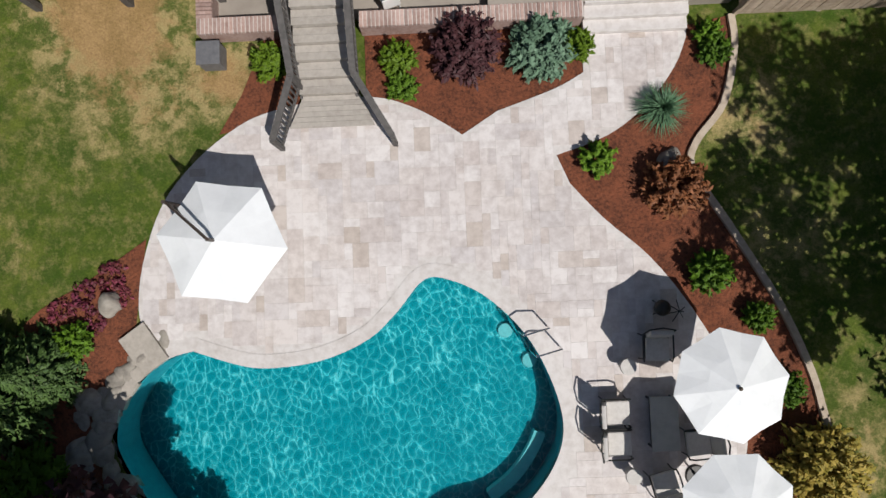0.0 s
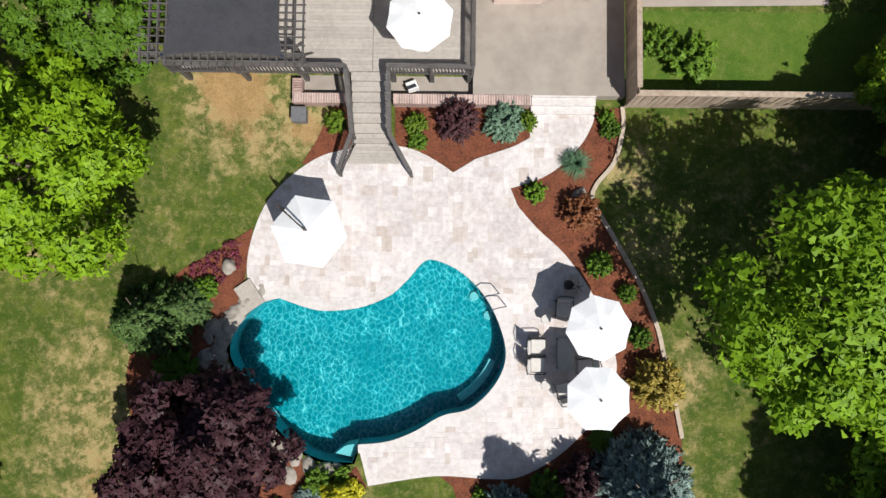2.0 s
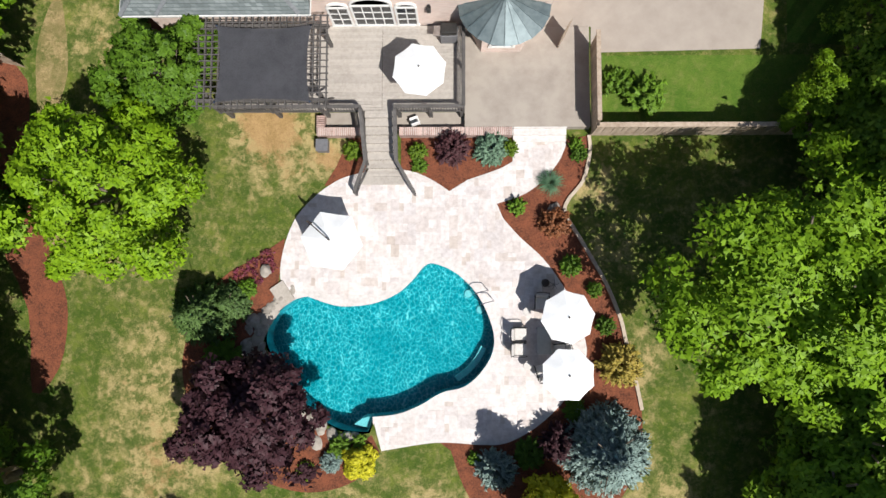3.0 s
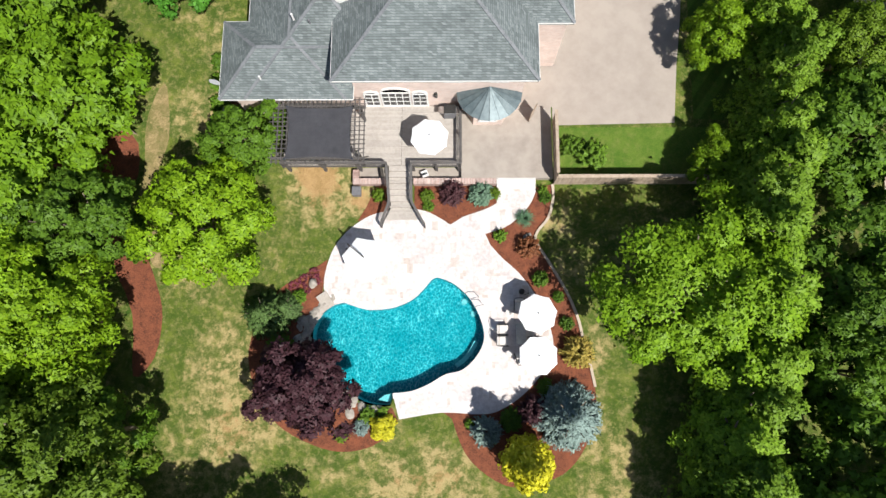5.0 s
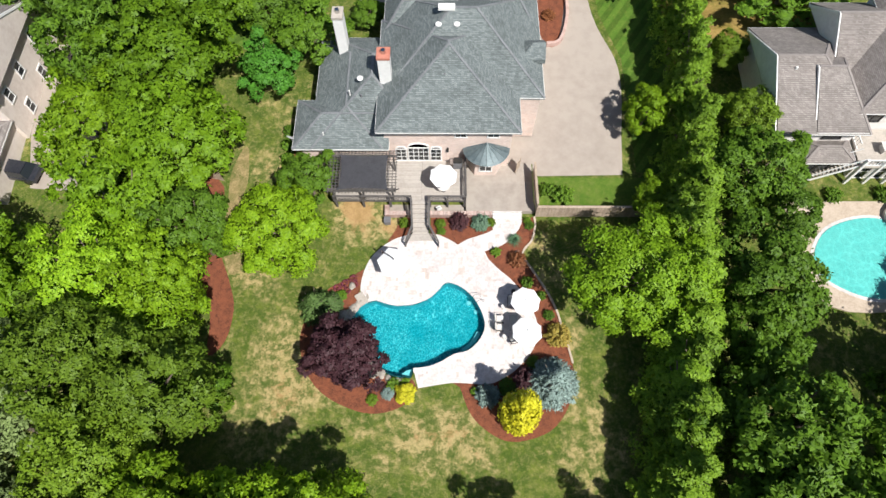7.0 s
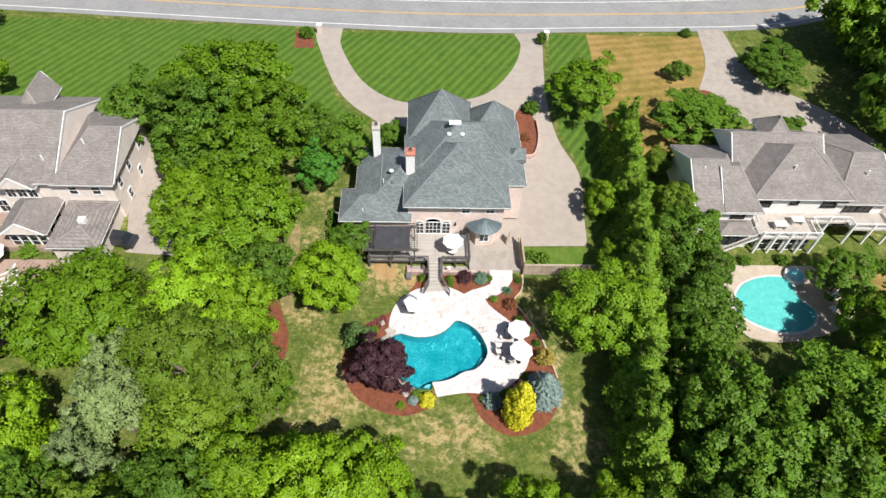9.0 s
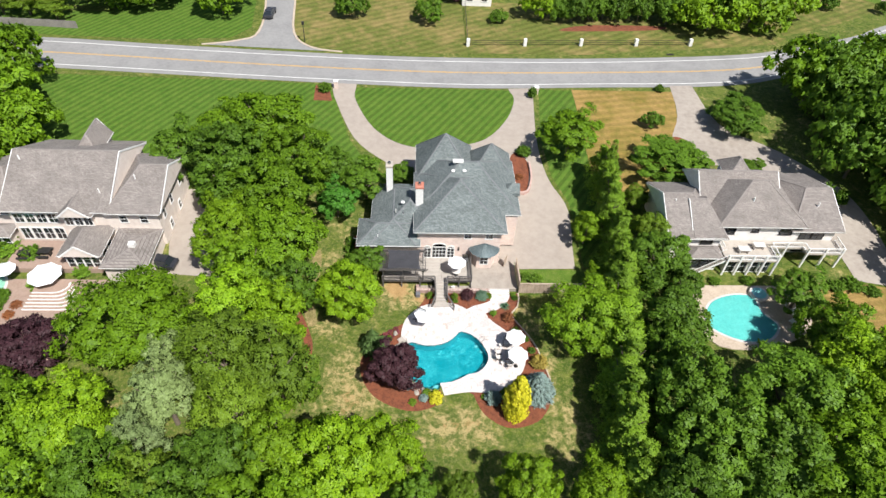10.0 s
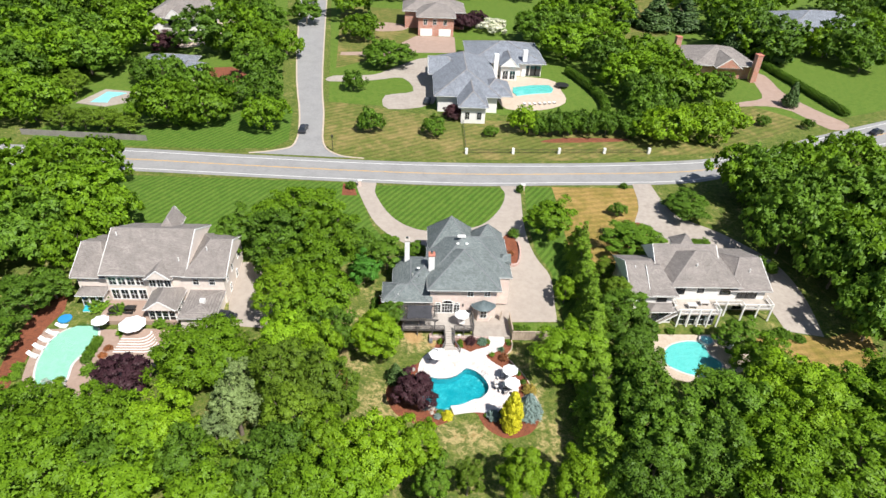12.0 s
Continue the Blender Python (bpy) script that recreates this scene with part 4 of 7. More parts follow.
for i in range(15):
    y = 8.05 + 0.29 * i
    wpart("purlin", block(-11.25, -5.25, y - 0.022, y + 0.022, PZ + 0.13, PZ + 0.18), M_RAIL, perg)
for x in (-10.75, -5.65):
    for s in (-1, 1):
        wpart("brace", beam(bmesh.new(), (x, 8.62, PZ - 0.8), (x + 0.6 * s * (1 if x < -8 else 1), 8.5, PZ - 0.15), 0.05, 0.09), M_RAIL, perg)
bm = bmesh.new()
N = 14
grid = [[None] * (N + 1) for _ in range(N + 1)]
for i in range(N + 1):
    for j in range(N + 1):
        a, b = i / N * 2 - 1, j / N * 2 - 1
        x = -8.1 + 2.1 * a * (1 - 0.09 * (1 - b * b))
        y = 9.9 + 1.72 * b * (1 - 0.09 * (1 - a * a))
        grid[i][j] = bm.verts.new((x, y, PZ + 0.27 + 0.05 * math.sin(5 * a) * math.cos(4 * b) * (1 - a * a)))
for i in range(N):
    for j in range(N):
        bm.faces.new((grid[i][j], grid[i + 1][j], grid[i + 1][j + 1], grid[i][j + 1]))
bmesh.ops.solidify(bm, geom=bm.faces[:], thickness=0.01)
sail = thing("shade_sail", "dark grey shade cloth stretched over the pergola", "shade sail", at=(-8.1, 9.95, PZ + 0.18))
wpart("cloth", bm, M_CLOTH, sail, "dark grey woven cloth")
for sx in (-1, 1):
    for sy in (-1, 1):
        q = (-8.1 + 2.09 * sx, 9.9 + 1.71 * sy)
        wpart("corner_rope", tube(bmesh.new(), (*q, PZ + 0.27), (q[0] + 0.3 * sx, q[1] + 0.2 * sy, PZ + 0.16), 0.015, seg=6), M_RAIL, sail)
        wpart("corner_ring", tube(bmesh.new(), (*q, PZ + 0.265), (*q, PZ + 0.29), 0.05, seg=10), M_STEEL, sail)

# ---- grill, boxes and table on the deck ----
grill = thing("gas_grill", "black gas grill with side shelves against the rail", "grill", at=(0.0, 12.1, DECK_Z), turn=180)
part("cabinet", block(-0.4, 0.4, -0.28, 0.28, 0.05, 0.85, 0.02), M_GREY, grill)
part("lid", block(-0.38, 0.38, -0.27, 0.25, 0.86, 1.15, 0.09), M_BLACK, grill, "rounded black lid")
for s in (-1, 1):
    part("side_shelf", block(min(s * 0.41, s * 0.72), max(s * 0.41, s * 0.72), -0.25, 0.25, 0.82, 0.86, 0.01), M_STEEL, grill)
part("lid_handle", tube(bmesh.new(), (-0.3, 0.32, 1.0), (0.3, 0.32, 1.0), 0.015), M_STEEL, grill)
for x in (-0.33, 0.33):
    part("wheel", tube(bmesh.new(), (x - 0.03, -0.2, 0.06), (x + 0.03, -0.2, 0.06), 0.06, seg=12), M_BLACK, grill)
dt = thing("deck_table", "round pale table under the deck umbrella", "table", at=(-1.28, 9.72, DECK_Z))
part("tabletop", tube(bmesh.new(), (0, 0, 0.7), (0, 0, 0.74), 0.6, seg=28), M_CUSH, dt)
part("pedestal", tube(bmesh.new(), (0, 0, 0.02), (0, 0, 0.7), 0.3, 0.08, seg=14), M_BLACK, dt)
ub = thing("storage_bin", "dark grey plastic bin on the lawn", "bin", at=(-6.25, 7.15, -0.06))
part("body", block(-0.28, 0.28, -0.28, 0.28, 0, 0.5, 0.03), M_GREY, ub)
part("lid", block(-0.3, 0.3, -0.3, 0.3, 0.505, 0.56, 0.02), M_GREY, ub)
us = thing("garden_chair", "white garden chair under the deck", "chair", at=(-1.7, 8.35, -0.06), turn=20)
part("seat", block(-0.22, 0.22, -0.22, 0.22, 0.42, 0.46, 0.01), M_TRIM, us)
part("backrest", block(-0.22, 0.22, -0.25, -0.21, 0.46, 0.9, 0.01), M_TRIM, us)
for sx in (-1, 1):
    for sy in (-1, 1):
        part("leg", tube(bmesh.new(), (sx * 0.2, sy * 0.2, 0), (sx * 0.19, sy * 0.19, 0.42), 0.02, seg=6), M_TRIM, us)


# ---- the house ----
def roof_plan(x0, x1, y0, y1, gable, axis):
    """The two ends of the ridge, and whether it runs along x."""
    w, d = x1 - x0, y1 - y0
    along = (w >= d) if not axis else axis == "x"
    if along:
        e0, e1 = (0 if "w" in gable else min(d, w) / 2), (0 if "e" in gable else min(d, w) / 2)
        return (x0 + e0, (y0 + y1) / 2), (max(x1 - e1, x0 + e0 + 0.01), (y0 + y1) / 2), True
    e0, e1 = (0 if "s" in gable else min(d, w) / 2), (0 if "n" in gable else min(d, w) / 2)
    return ((x0 + x1) / 2, y0 + e0), ((x0 + x1) / 2, max(y1 - e1, y0 + e0 + 0.01)), False


def hip_roof(x0, x1, y0, y1, z, rise, gable="", thick=0.22, axis=""):
    """A roof solid over a rectangle; gable: the ends ('w', 'e', 's', 'n') that stand upright."""
    bm = bmesh.new()
    ra, rb, along = roof_plan(x0, x1, y0, y1, gable, axis)
    c = [bm.verts.new((x, y, z)) for x, y in ((x0, y0), (x1, y0), (x1, y1), (x0, y1))]
    b = [bm.verts.new((x, y, z - thick)) for x, y in ((x0, y0), (x1, y0), (x1, y1), (x0, y1))]
    r0, r1 = bm.verts.new((*ra, z + rise)), bm.verts.new((*rb, z + rise))
    if along:
        fs = [(c[0], c[1], r1, r0), (c[1], c[2], r1), (c[2], c[3], r0, r1), (c[3], c[0], r0)]
    else:
        fs = [(c[0], c[1], r0), (c[1], c[2], r1, r0), (c[2], c[3], r1), (c[3], c[0], r0, r1)]
    for f in fs:
        bm.faces.new(f)
    for i in range(4):
        j = (i + 1) % 4
        bm.faces.new((b[i], b[j], c[j], c[i]))
    bm.faces.new(b[::-1])
    bmesh.ops.recalc_face_normals(bm, faces=bm.faces[:])
    return bm


def ridge_caps(x0, x1, y0, y1, z, rise, gable="", thick=0.2, axis=""):
    """Shingle caps along the hips and the ridge."""
    bm = bmesh.new()
    ra, rb, along = roof_plan(x0, x1, y0, y1, gable, axis)
    ra, rb = Vector((*ra, z + rise)), Vector((*rb, z + rise))
    pairs = ((x0, y0, ra, "w"), (x0, y1, ra, "w"), (x1, y0, rb, "e"), (x1, y1, rb, "e")) if along else ((x0, y0, ra, "s"), (x1, y0, ra, "s"), (x0, y1, rb, "n"), (x1, y1, rb, "n"))
    for x, y, r, end in pairs:
        if end not in gable:
            beam(bm, (x, y, z), r, 0.2, 0.05)
    if (rb - ra).length > 0.1:
        beam(bm, ra, rb, 0.2, 0.06)
    return bm


def gable_face(x0, x1, y0, y1, z, rise, end):
    """The wall triangle under an upright roof end, a little proud of it, with its two white rake boards."""
    bm, rake = bmesh.new(), bmesh.new()
    if end in "we":
        x, s = (x0, -1) if end == "w" else (x1, 1)
        tri = [(x + 0.02 * s, y0 + 0.3, z - 0.1), (x + 0.02 * s, y1 - 0.3, z - 0.1), (x + 0.02 * s, (y0 + y1) / 2, z + rise - 0.12)]
        out = Vector((0.06 * s, 0, 0))
    else:
        y, s = (y0, -1) if end == "s" else (y1, 1)
        tri = [(x0 + 0.3, y + 0.02 * s, z - 0.1), (x1 - 0.3, y + 0.02 * s, z - 0.1), ((x0 + x1) / 2, y + 0.02 * s, z + rise - 0.12)]
        out = Vector((0, 0.06 * s, 0))
    near, far = [bm.verts.new(Vector(p) + out * 0.4) for p in tri], [bm.verts.new(Vector(p) - out * 0.15) for p in tri]
    bm.faces.new(near)
    bm.faces.new(far[::-1])
    for k in range(3):
        bm.faces.new((near[k], far[k], far[(k + 1) % 3], near[(k + 1) % 3]))
    bmesh.ops.recalc_face_normals(bm, faces=bm.faces[:])
    for k in (0, 1):
        beam(rake, Vector(tri[k]) + out, Vector(tri[2]) + out, 0.1, 0.22)
    return bm, rake


def eaves(x0, x1, y0, y1, z):
    """White gutter boards round an eave."""
    bm = bmesh.new()
    for a, b in (((x0, y0), (x1, y0)), ((x1, y0), (x1, y1)), ((x1, y1), (x0, y1)), ((x0, y1), (x0, y0))):
        beam(bm, (*a, z - 0.07), (*b, z - 0.07), 0.06, 0.1)
    return bm


def window(parent, x, y, z, w, h, side="s", bars=(1, 1), surround=M_TRIM, arch=False):
    """A window on a wall that looks towards side; x, y, z: the middle of its sill on the wall's face."""
    turn = {"s": 0, "n": 180, "e": 90, "w": -90}[side]
    m = Matrix.Translation((x, y, z)) @ pose(0, 0, 0, 0, 0, turn)

    def put(name, bm, mat, up, label=""):
        bm.transform(m)
        bm.transform(parent.matrix_basis.inverted())
        return part(name, bm, mat, up, label)
    rim = bmesh.new()
    for a in ((-w / 2 - 0.09, -w / 2, 0, h), (w / 2, w / 2 + 0.09, 0, h), (-w / 2 - 0.09, w / 2 + 0.09, h, h + 0.1), (-w / 2 - 0.14, w / 2 + 0.14, -0.1, 0)):
        box(rim, a[0], a[1], -0.08, 0.03, a[2], a[3])
    win = put("window", rim, surround, parent, "framed window")
    for i in range(1, bars[0] + 1):
        q = -w / 2 + w * i / (bars[0] + 1)
        put("glazing_bar", block(q - 0.025, q + 0.025, -0.05, 0.0, 0, h), surround, win)
    for i in range(1, bars[1] + 1):
        q = h * i / (bars[1] + 1)
        put("glazing_bar", block(-w / 2, w / 2, -0.046, 0.0, q - 0.02, q + 0.02), surround, win)
    bm = bmesh.new()
    box(bm, -w / 2, w / 2, -0.02, 0.01, 0, h)
    put("pane", bm, M_GLASS, win, "dark reflecting glass")
    if arch:
        bm = bmesh.new()
        tops = [(w / 2 * math.cos(math.pi * i / 12), h + 0.12 + 0.32 * w * math.sin(math.pi * i / 12)) for i in range(13)]
        f = bm.faces.new([bm.verts.new((px, -0.03, pz)) for px, pz in tops])
        bmesh.ops.solidify(bm, geom=[f], thickness=0.03)
        put("arch_pane", bm, M_GLASS, win, "arched dark glass")
        bm = bmesh.new()
        for (ax, az), (bx, bz) in zip(tops, tops[1:]):
            beam(bm, (ax * 1.05, -0.04, az + 0.03), (bx * 1.05, -0.04, bz + 0.03), 0.1, 0.1)
        put("arch_trim", bm, surround, win, "white arched surround")
    return win


house = thing("house", "large pale pink brick house with grey hipped roofs", "house", at=(-1, 19, 0.8))
for x0, x1, y0, y1, z0, z1 in ((-6.4, 4.6, 12.8, 24.0, -0.1, 6.6), (-6.0, 6.7, 16.2, 26.9, 0, 6.6), (-6.1, 1.0, 23.5, 30.5, 0.5, 6.6), (-13.8, -6.3, 12.6, 16.7, -0.1, 4.2), (-12.2, -6.0, 17, 23.5, 0, 4.2), (1.2, 6.4, 24, 29.2, 1, 6.1)):
    wpart("wall", block(x0, x1, y0, y1, z0, z1), M_WALL, house, "pale pink painted brick wall")
for args in ((-6.95, 5.2, 12.0, 24.4, 6.7, 3.85, "", 0.22), (-6.6, 7.35, 15.6, 27.4, 6.72, 4.3, "", 0.22), (-6.7, 1.6, 22.8, 31.1, 6.69, 5.0, "", 0.22), (0.7, 7.2, 23.4, 29.8, 6.4, 4.0, "", 0.22),
             (-14.35, -6.0, 11.95, 17.2, 4.3, 1.63, "e", 0.2), (-12.75, -6.46, 11.97, 24.1, 4.32, 1.95, "", 0.2), (-11.8, -3.0, 12.92, 24.0, 4.9, 2.73, "", 0.2)):
    wpart("roof", hip_roof(*args), M_ROOF, house, "grey asphalt shingle hipped roof")
    wpart("gutter", eaves(*args[:5]), M_TRIM, house, "white gutter")
    wpart("ridge_cap", ridge_caps(*args), M_CAPS, house, "grey ridge cap shingles")
wpart("gable_wall", solid([(5.1, 15.75), (7.0, 15.75), (7.0, 16.3), (5.1, 16.3)], 1.0, 6.3), M_WALL, house)
wpart("dormer_roof", hip_roof(5.3, 7.5, 19.0, 21.2, 7.6, 0.9, "e", 0.5), M_ROOF, house, "small dormer roof")
wpart("skylight", block(-1.75, -0.35, 21.2, 21.8, 10.9, 11.15, 0.02), M_TRIM, house, "pale skylight on the ridge")
for x, y, z in ((-1.74, 20.4, 10.25), (-0.2, 20.4, 10.25), (-8.4, 17.0, 7.5)):
    bm = bmesh.new()
    bmesh.ops.create_uvsphere(bm, u_segments=16, v_segments=8, radius=0.28, matrix=Matrix.Translation((x, y, z)) @ Matrix.Diagonal((1, 1, 0.5, 1)))
    wpart("roof_dome", bm, M_TRIM, house, "pale round roof light")
for x, y, z in ((-9.3, 16.0, 6.8), (-8.3, 15.7, 6.65), (-1.2, 16.0, 9.0), (2.6, 14.6, 8.0), (-11.6, 13.0, 4.95)):
    wpart("vent_pipe", tube(bmesh.new(), (x, y, z - 0.3), (x, y, z + 0.35), 0.06, seg=8), M_GREY if x > -9 else M_TRIM, house)
for x, y, zt, z0, sx, sy in ((-6.2, 17.3, 10.0, 4.5, 0.5, 0.55), (-10.3, 21.9, 9.8, 3.5, 0.42, 0.6)):
    stack = wpart("chimney", block(x - sx, x + sx, y - sy, y + sy, z0, zt, 0.02), M_TRIM, house, "white painted chimney")
    wpart("chimney_cap", block(x - sx - 0.06, x + sx + 0.06, y - sy - 0.06, y + sy + 0.06, zt, zt + 0.25, 0.02), M_CAP if x > -8 else M_SLAB, stack, "chimney cap")
    wpart("flue", tube(bmesh.new(), (x, y, zt + 0.24), (x, y, zt + 0.6), 0.22, 0.18, 14), M_STEEL, stack, "metal flue")
# bay with a seamed metal roof
BAY = [(0.95, 12.85), (1.55, 11.75), (3.45, 11.75), (4.1, 12.85)]
wpart("bay_wall", solid(BAY, 0.4, 3.3), M_WALL, house, "pale brick bay")
bm = bmesh.new()
peak = bm.verts.new((2.5, 12.82, 4.15))
arc = [bm.verts.new((2.5 + 2.1 * math.cos(math.pi * i / 10), 12.82 - 1.95 * math.sin(math.pi * i / 10), 3.3)) for i in range(11)]
for a, b in zip(arc, arc[1:]):
    bm.faces.new((peak, b, a))
bm.faces.new(arc)
bmesh.ops.recalc_face_normals(bm, faces=bm.faces[:])
bay_roof = wpart("bay_roof", bm, M_COPPER, house, "blue-grey standing seam metal roof")
for i in range(11):
    a = math.pi * i / 10
    wpart("seam", beam(bmesh.new(), (2.5, 12.8, 4.16), (2.5 + 2.1 * math.cos(a), 12.82 - 1.95 * math.sin(a), 3.32), 0.035, 0.06), M_COPPER, bay_roof)
window(house, 2.5, 11.74, 1.3, 1.0, 1.4, "s", (1, 1))
window(house, -5.05, 12.79, DECK_Z + 0.1, 0.85, 1.7, "s", (1, 2), arch=True)
window(house, -3.5, 12.79, DECK_Z + 0.1, 1.75, 1.9, "s", (3, 2), arch=True)
window(house, -1.95, 12.79, DECK_Z + 0.1, 0.85, 1.7, "s", (1, 2), arch=True)
for x in (0.2, 3.0):
    window(house, x, 12.79, 5.0, 0.9, 1.0, "s", (1, 1))
for y in (18.5, 21.5, 24):
    window(house, 6.71, y, 3.2, 1.0, 1.5, "e", (1, 1))
lamp = thing("wall_lantern", "black wall lantern beside the doors", "lantern", at=(-0.9, 12.75, 3.1))
part("cage", block(-0.1, 0.1, -0.14, 0.03, -0.2, 0.2, 0.03), M_BLACK, lamp)
part("bracket", block(-0.05, 0.05, -0.04, 0.06, 0.2, 0.3), M_BLACK, lamp)
dish = thing("satellite_dish", "small pale satellite dish on the wing's eave", "satellite dish", at=(-14.4, 12.9, 4.2))
bm = bmesh.new()
bmesh.ops.create_cone(bm, cap_ends=True, segments=20, radius1=0.12, radius2=0.34, depth=0.1, matrix=pose(-0.15, 0, 0.45, -50, 0, -30))
part("reflector", bm, M_TRIM, dish)
part("mount", tube(bmesh.new(), (0, 0, -0.1), (-0.1, 0, 0.4), 0.025), M_GREY, dish)
for y in (11.2, 12.4):
    ac = thing("air_conditioner", "grey outdoor air conditioner unit", "air conditioner", "air conditioners", (-14.9, y, gz(y)))
    part("case", block(-0.4, 0.4, -0.4, 0.4, 0, 0.8, 0.04), M_SLAB, ac)
    part("fan_grille", tube(bmesh.new(), (0, 0, 0.8), (0, 0, 0.83), 0.33, seg=20), M_GREY, ac)
planter = structure(part("bed_wall", strip(spline([(9.0, 26.4), (10.4, 26.9), (11.3, 30), (11.3, 33.4)], 5), 0.3, 0, 0.5), M_BRICK), "curved brick edging of the corner bed", "wall")

# ---- brick retaining wall with a rowlock top ----
bwall = structure(thing("retaining_wall", "", "", at=(0, 7.8, 0)), "low brick retaining wall with a rowlock top", "wall")
brick_me = bpy.data.meshes.new("brick")
b = block(-0.039, 0.039, -0.2, 0.2, -0.09, 0, 0.005)
b.to_mesh(brick_me)
b.free()
brick_me.materials.append(M_BRICK)
for x0, x1, y in ((-2.45, 3.08, 7.8), (-6.5, -4.15, 7.8)):
    wpart("core", block(x0, x1, y - 0.19, y + 0.19, -0.2, 0.47), M_BRICK, bwall, "brick wall body")
    wpart("mortar_bed", block(x0, x1, y - 0.196, y + 0.196, 0.47, 0.535), M_MORTAR, bwall)
    n = int((x1 - x0) / 0.102)
    for i in range(n):
        lay("brick", bwall, brick_me, pose(x0 + 0.05 + 0.102 * i, y, 0.55))
wpart("core", block(-6.5, -6.12, 7.99, 8.6, -0.2, 0.47), M_BRICK, bwall, "brick wall return")
for i in range(6):
    lay("brick", bwall, brick_me, pose(-6.31, 8.04 + 0.102 * i, 0.55, 0, 0, 90))

# ---- timber fence ----
fence = structure(thing("garden_fence", "", "", at=(7, 7.7, 0.1)), "weathered wooden privacy fence with cap rail", "fence")
picket = bpy.data.meshes.new("fence_board")
b = block(-0.068, 0.068, -0.011, 0.011, 0, 1.75, 0.004)
b.to_mesh(picket)
b.free()
picket.materials.append(M_FENCE)
for i in range(75):
    x = 6.98 + 0.143 * i
    lay("fence_board", fence, picket, pose(x, 7.68, 0.1 + 0.01 * math.sin(i * 1.7), 0.8 * math.sin(i * 2.3)))
for i in range(31):
    y = 7.7 + 0.143 * i
    lay("fence_board", fence, picket, pose(6.92, y, 0.42 + 0.01 * math.sin(i), 0, 0, 90))
for i in range(6):
    x = 7.0 + 2.1 * i
    wpart("fence_post", block(x - 0.05, x + 0.05, 7.7, 7.8, -0.1, 1.9), M_FENCE, fence)
wpart("cap_rail", block(6.86, 17.7, 7.6, 7.82, 1.86, 1.91), M_FENCE, fence)
wpart("cap_rail", block(6.82, 7.02, 7.83, 12.1, 2.17, 2.22), M_FENCE, fence)
wpart("cross_rail", block(6.98, 17.7, 7.7, 7.76, 0.5, 0.6), M_FENCE, fence)
wpart("cross_rail", block(6.98, 17.7, 7.7, 7.76, 1.4, 1.5), M_FENCE, fence)
ef = structure(thing("edge_fence", "", "", at=(-23.5, 11.9, 0.3)), "short weathered wooden fence at the wood's edge", "fence")
for i in range(30):
    lay("fence_board", ef, picket, pose(-25.6 + 0.143 * i, 12.1 - 0.03 * i, 0.1, 0, 0, -12))
wpart("cap_rail", beam(bmesh.new(), (-25.7, 12.1, 1.9), (-21.3, 11.2, 1.9), 0.12, 0.05), M_FENCE, ef)
gate = thing("garden_gate", "open wooden gate of tan boards beside the bay", "gate", at=(5.3, 11.9, 0.51), turn=60)
for i in range(6):
    part("gate_board", block(0.15 * i, 0.15 * i + 0.14, -0.012, 0.012, 0.05, 1.6), M_FENCE, gate)
part("gate_rail", block(0, 0.9, 0.013, 0.05, 0.3, 0.4), M_FENCE, gate)
part("gate_rail", block(0, 0.9, 0.013, 0.05, 1.2, 1.3), M_FENCE, gate)


# ---- neighbouring houses ----
def villa(name, label, base, walls, roofs, wallmat, roofmat, roof_label):
    h = thing(name, label, "house", at=base)
    for w in walls:
        wpart("wall", block(*w), wallmat, h)
    for r in roofs:
        wpart("roof", hip_roof(*r), roofmat, h, roof_label)
        wpart("gutter", eaves(*r[:5]), M_TRIM, h, "white gutter")
        wpart("ridge_cap", ridge_caps(*r), M_CAPB, h, "ridge cap shingles")
        for end in r[6]:
            tri, rake = gable_face(*r[:6], end)
            wpart("gable_wall", tri, wallmat, h)
            wpart("rake_board", rake, M_TRIM, h, "white rake board")
    return h


west = villa("neighbour_house", "big beige house with brown-grey gabled roofs", (-52, 20, 0.8),
             ((-59.2, -46.9, 15.7, 30.2, 0, 6.6), (-46.9, -40.3, 15.6, 27.4, 0, 6.5), (-64.2, -59.2, 16.4, 28, 0, 5.4), (-51.4, -47.0, 10.9, 15.7, 0, 3.4), (-45.7, -40.6, 8.8, 15.6, 0, 3.4), (-53.6, -51.0, 26, 30.8, 0, 7.7), (-63.2, -59.6, 14.3, 16.4, 0, 3.2), (-52.2, -48.6, 15.2, 17, 0, 6.2)),
             ((-59.8, -46.2, 15.0, 30.8, 6.6, 4.0, "we", 0.2, "x"), (-46.7, -39.7, 14.9, 28.0, 6.5, 3.1, "e", 0.2, "x"), (-65.0, -59.0, 15.8, 28.6, 5.4, 2.8, "w", 0.2, "x"), (-51.9, -46.5, 10.3, 16.3, 3.4, 1.8, "s", 0.2, "y"),
              (-45.9, -40.1, 8.2, 15.5, 3.5, 0.5, "", 0.2), (-54.0, -50.6, 25.5, 31.2, 7.8, 2.3, "n", 0.2), (-52.7, -48.1, 14.5, 22, 6.3, 1.7, "s", 0.2, "y"), (-63.8, -59.2, 13.7, 16.4, 3.3, 0.7, "", 0.2)),
             M_WALLB, M_ROOFB, "brown-grey shingle roof")
for i in range(4):
    window(west, -58.2 + 1.45 * i, 15.68, 1.3, 1.15, 1.9, "s", (1, 1))
    window(west, -58.2 + 1.45 * i, 15.68, 4.2, 1.15, 1.5, "s", (1, 1))
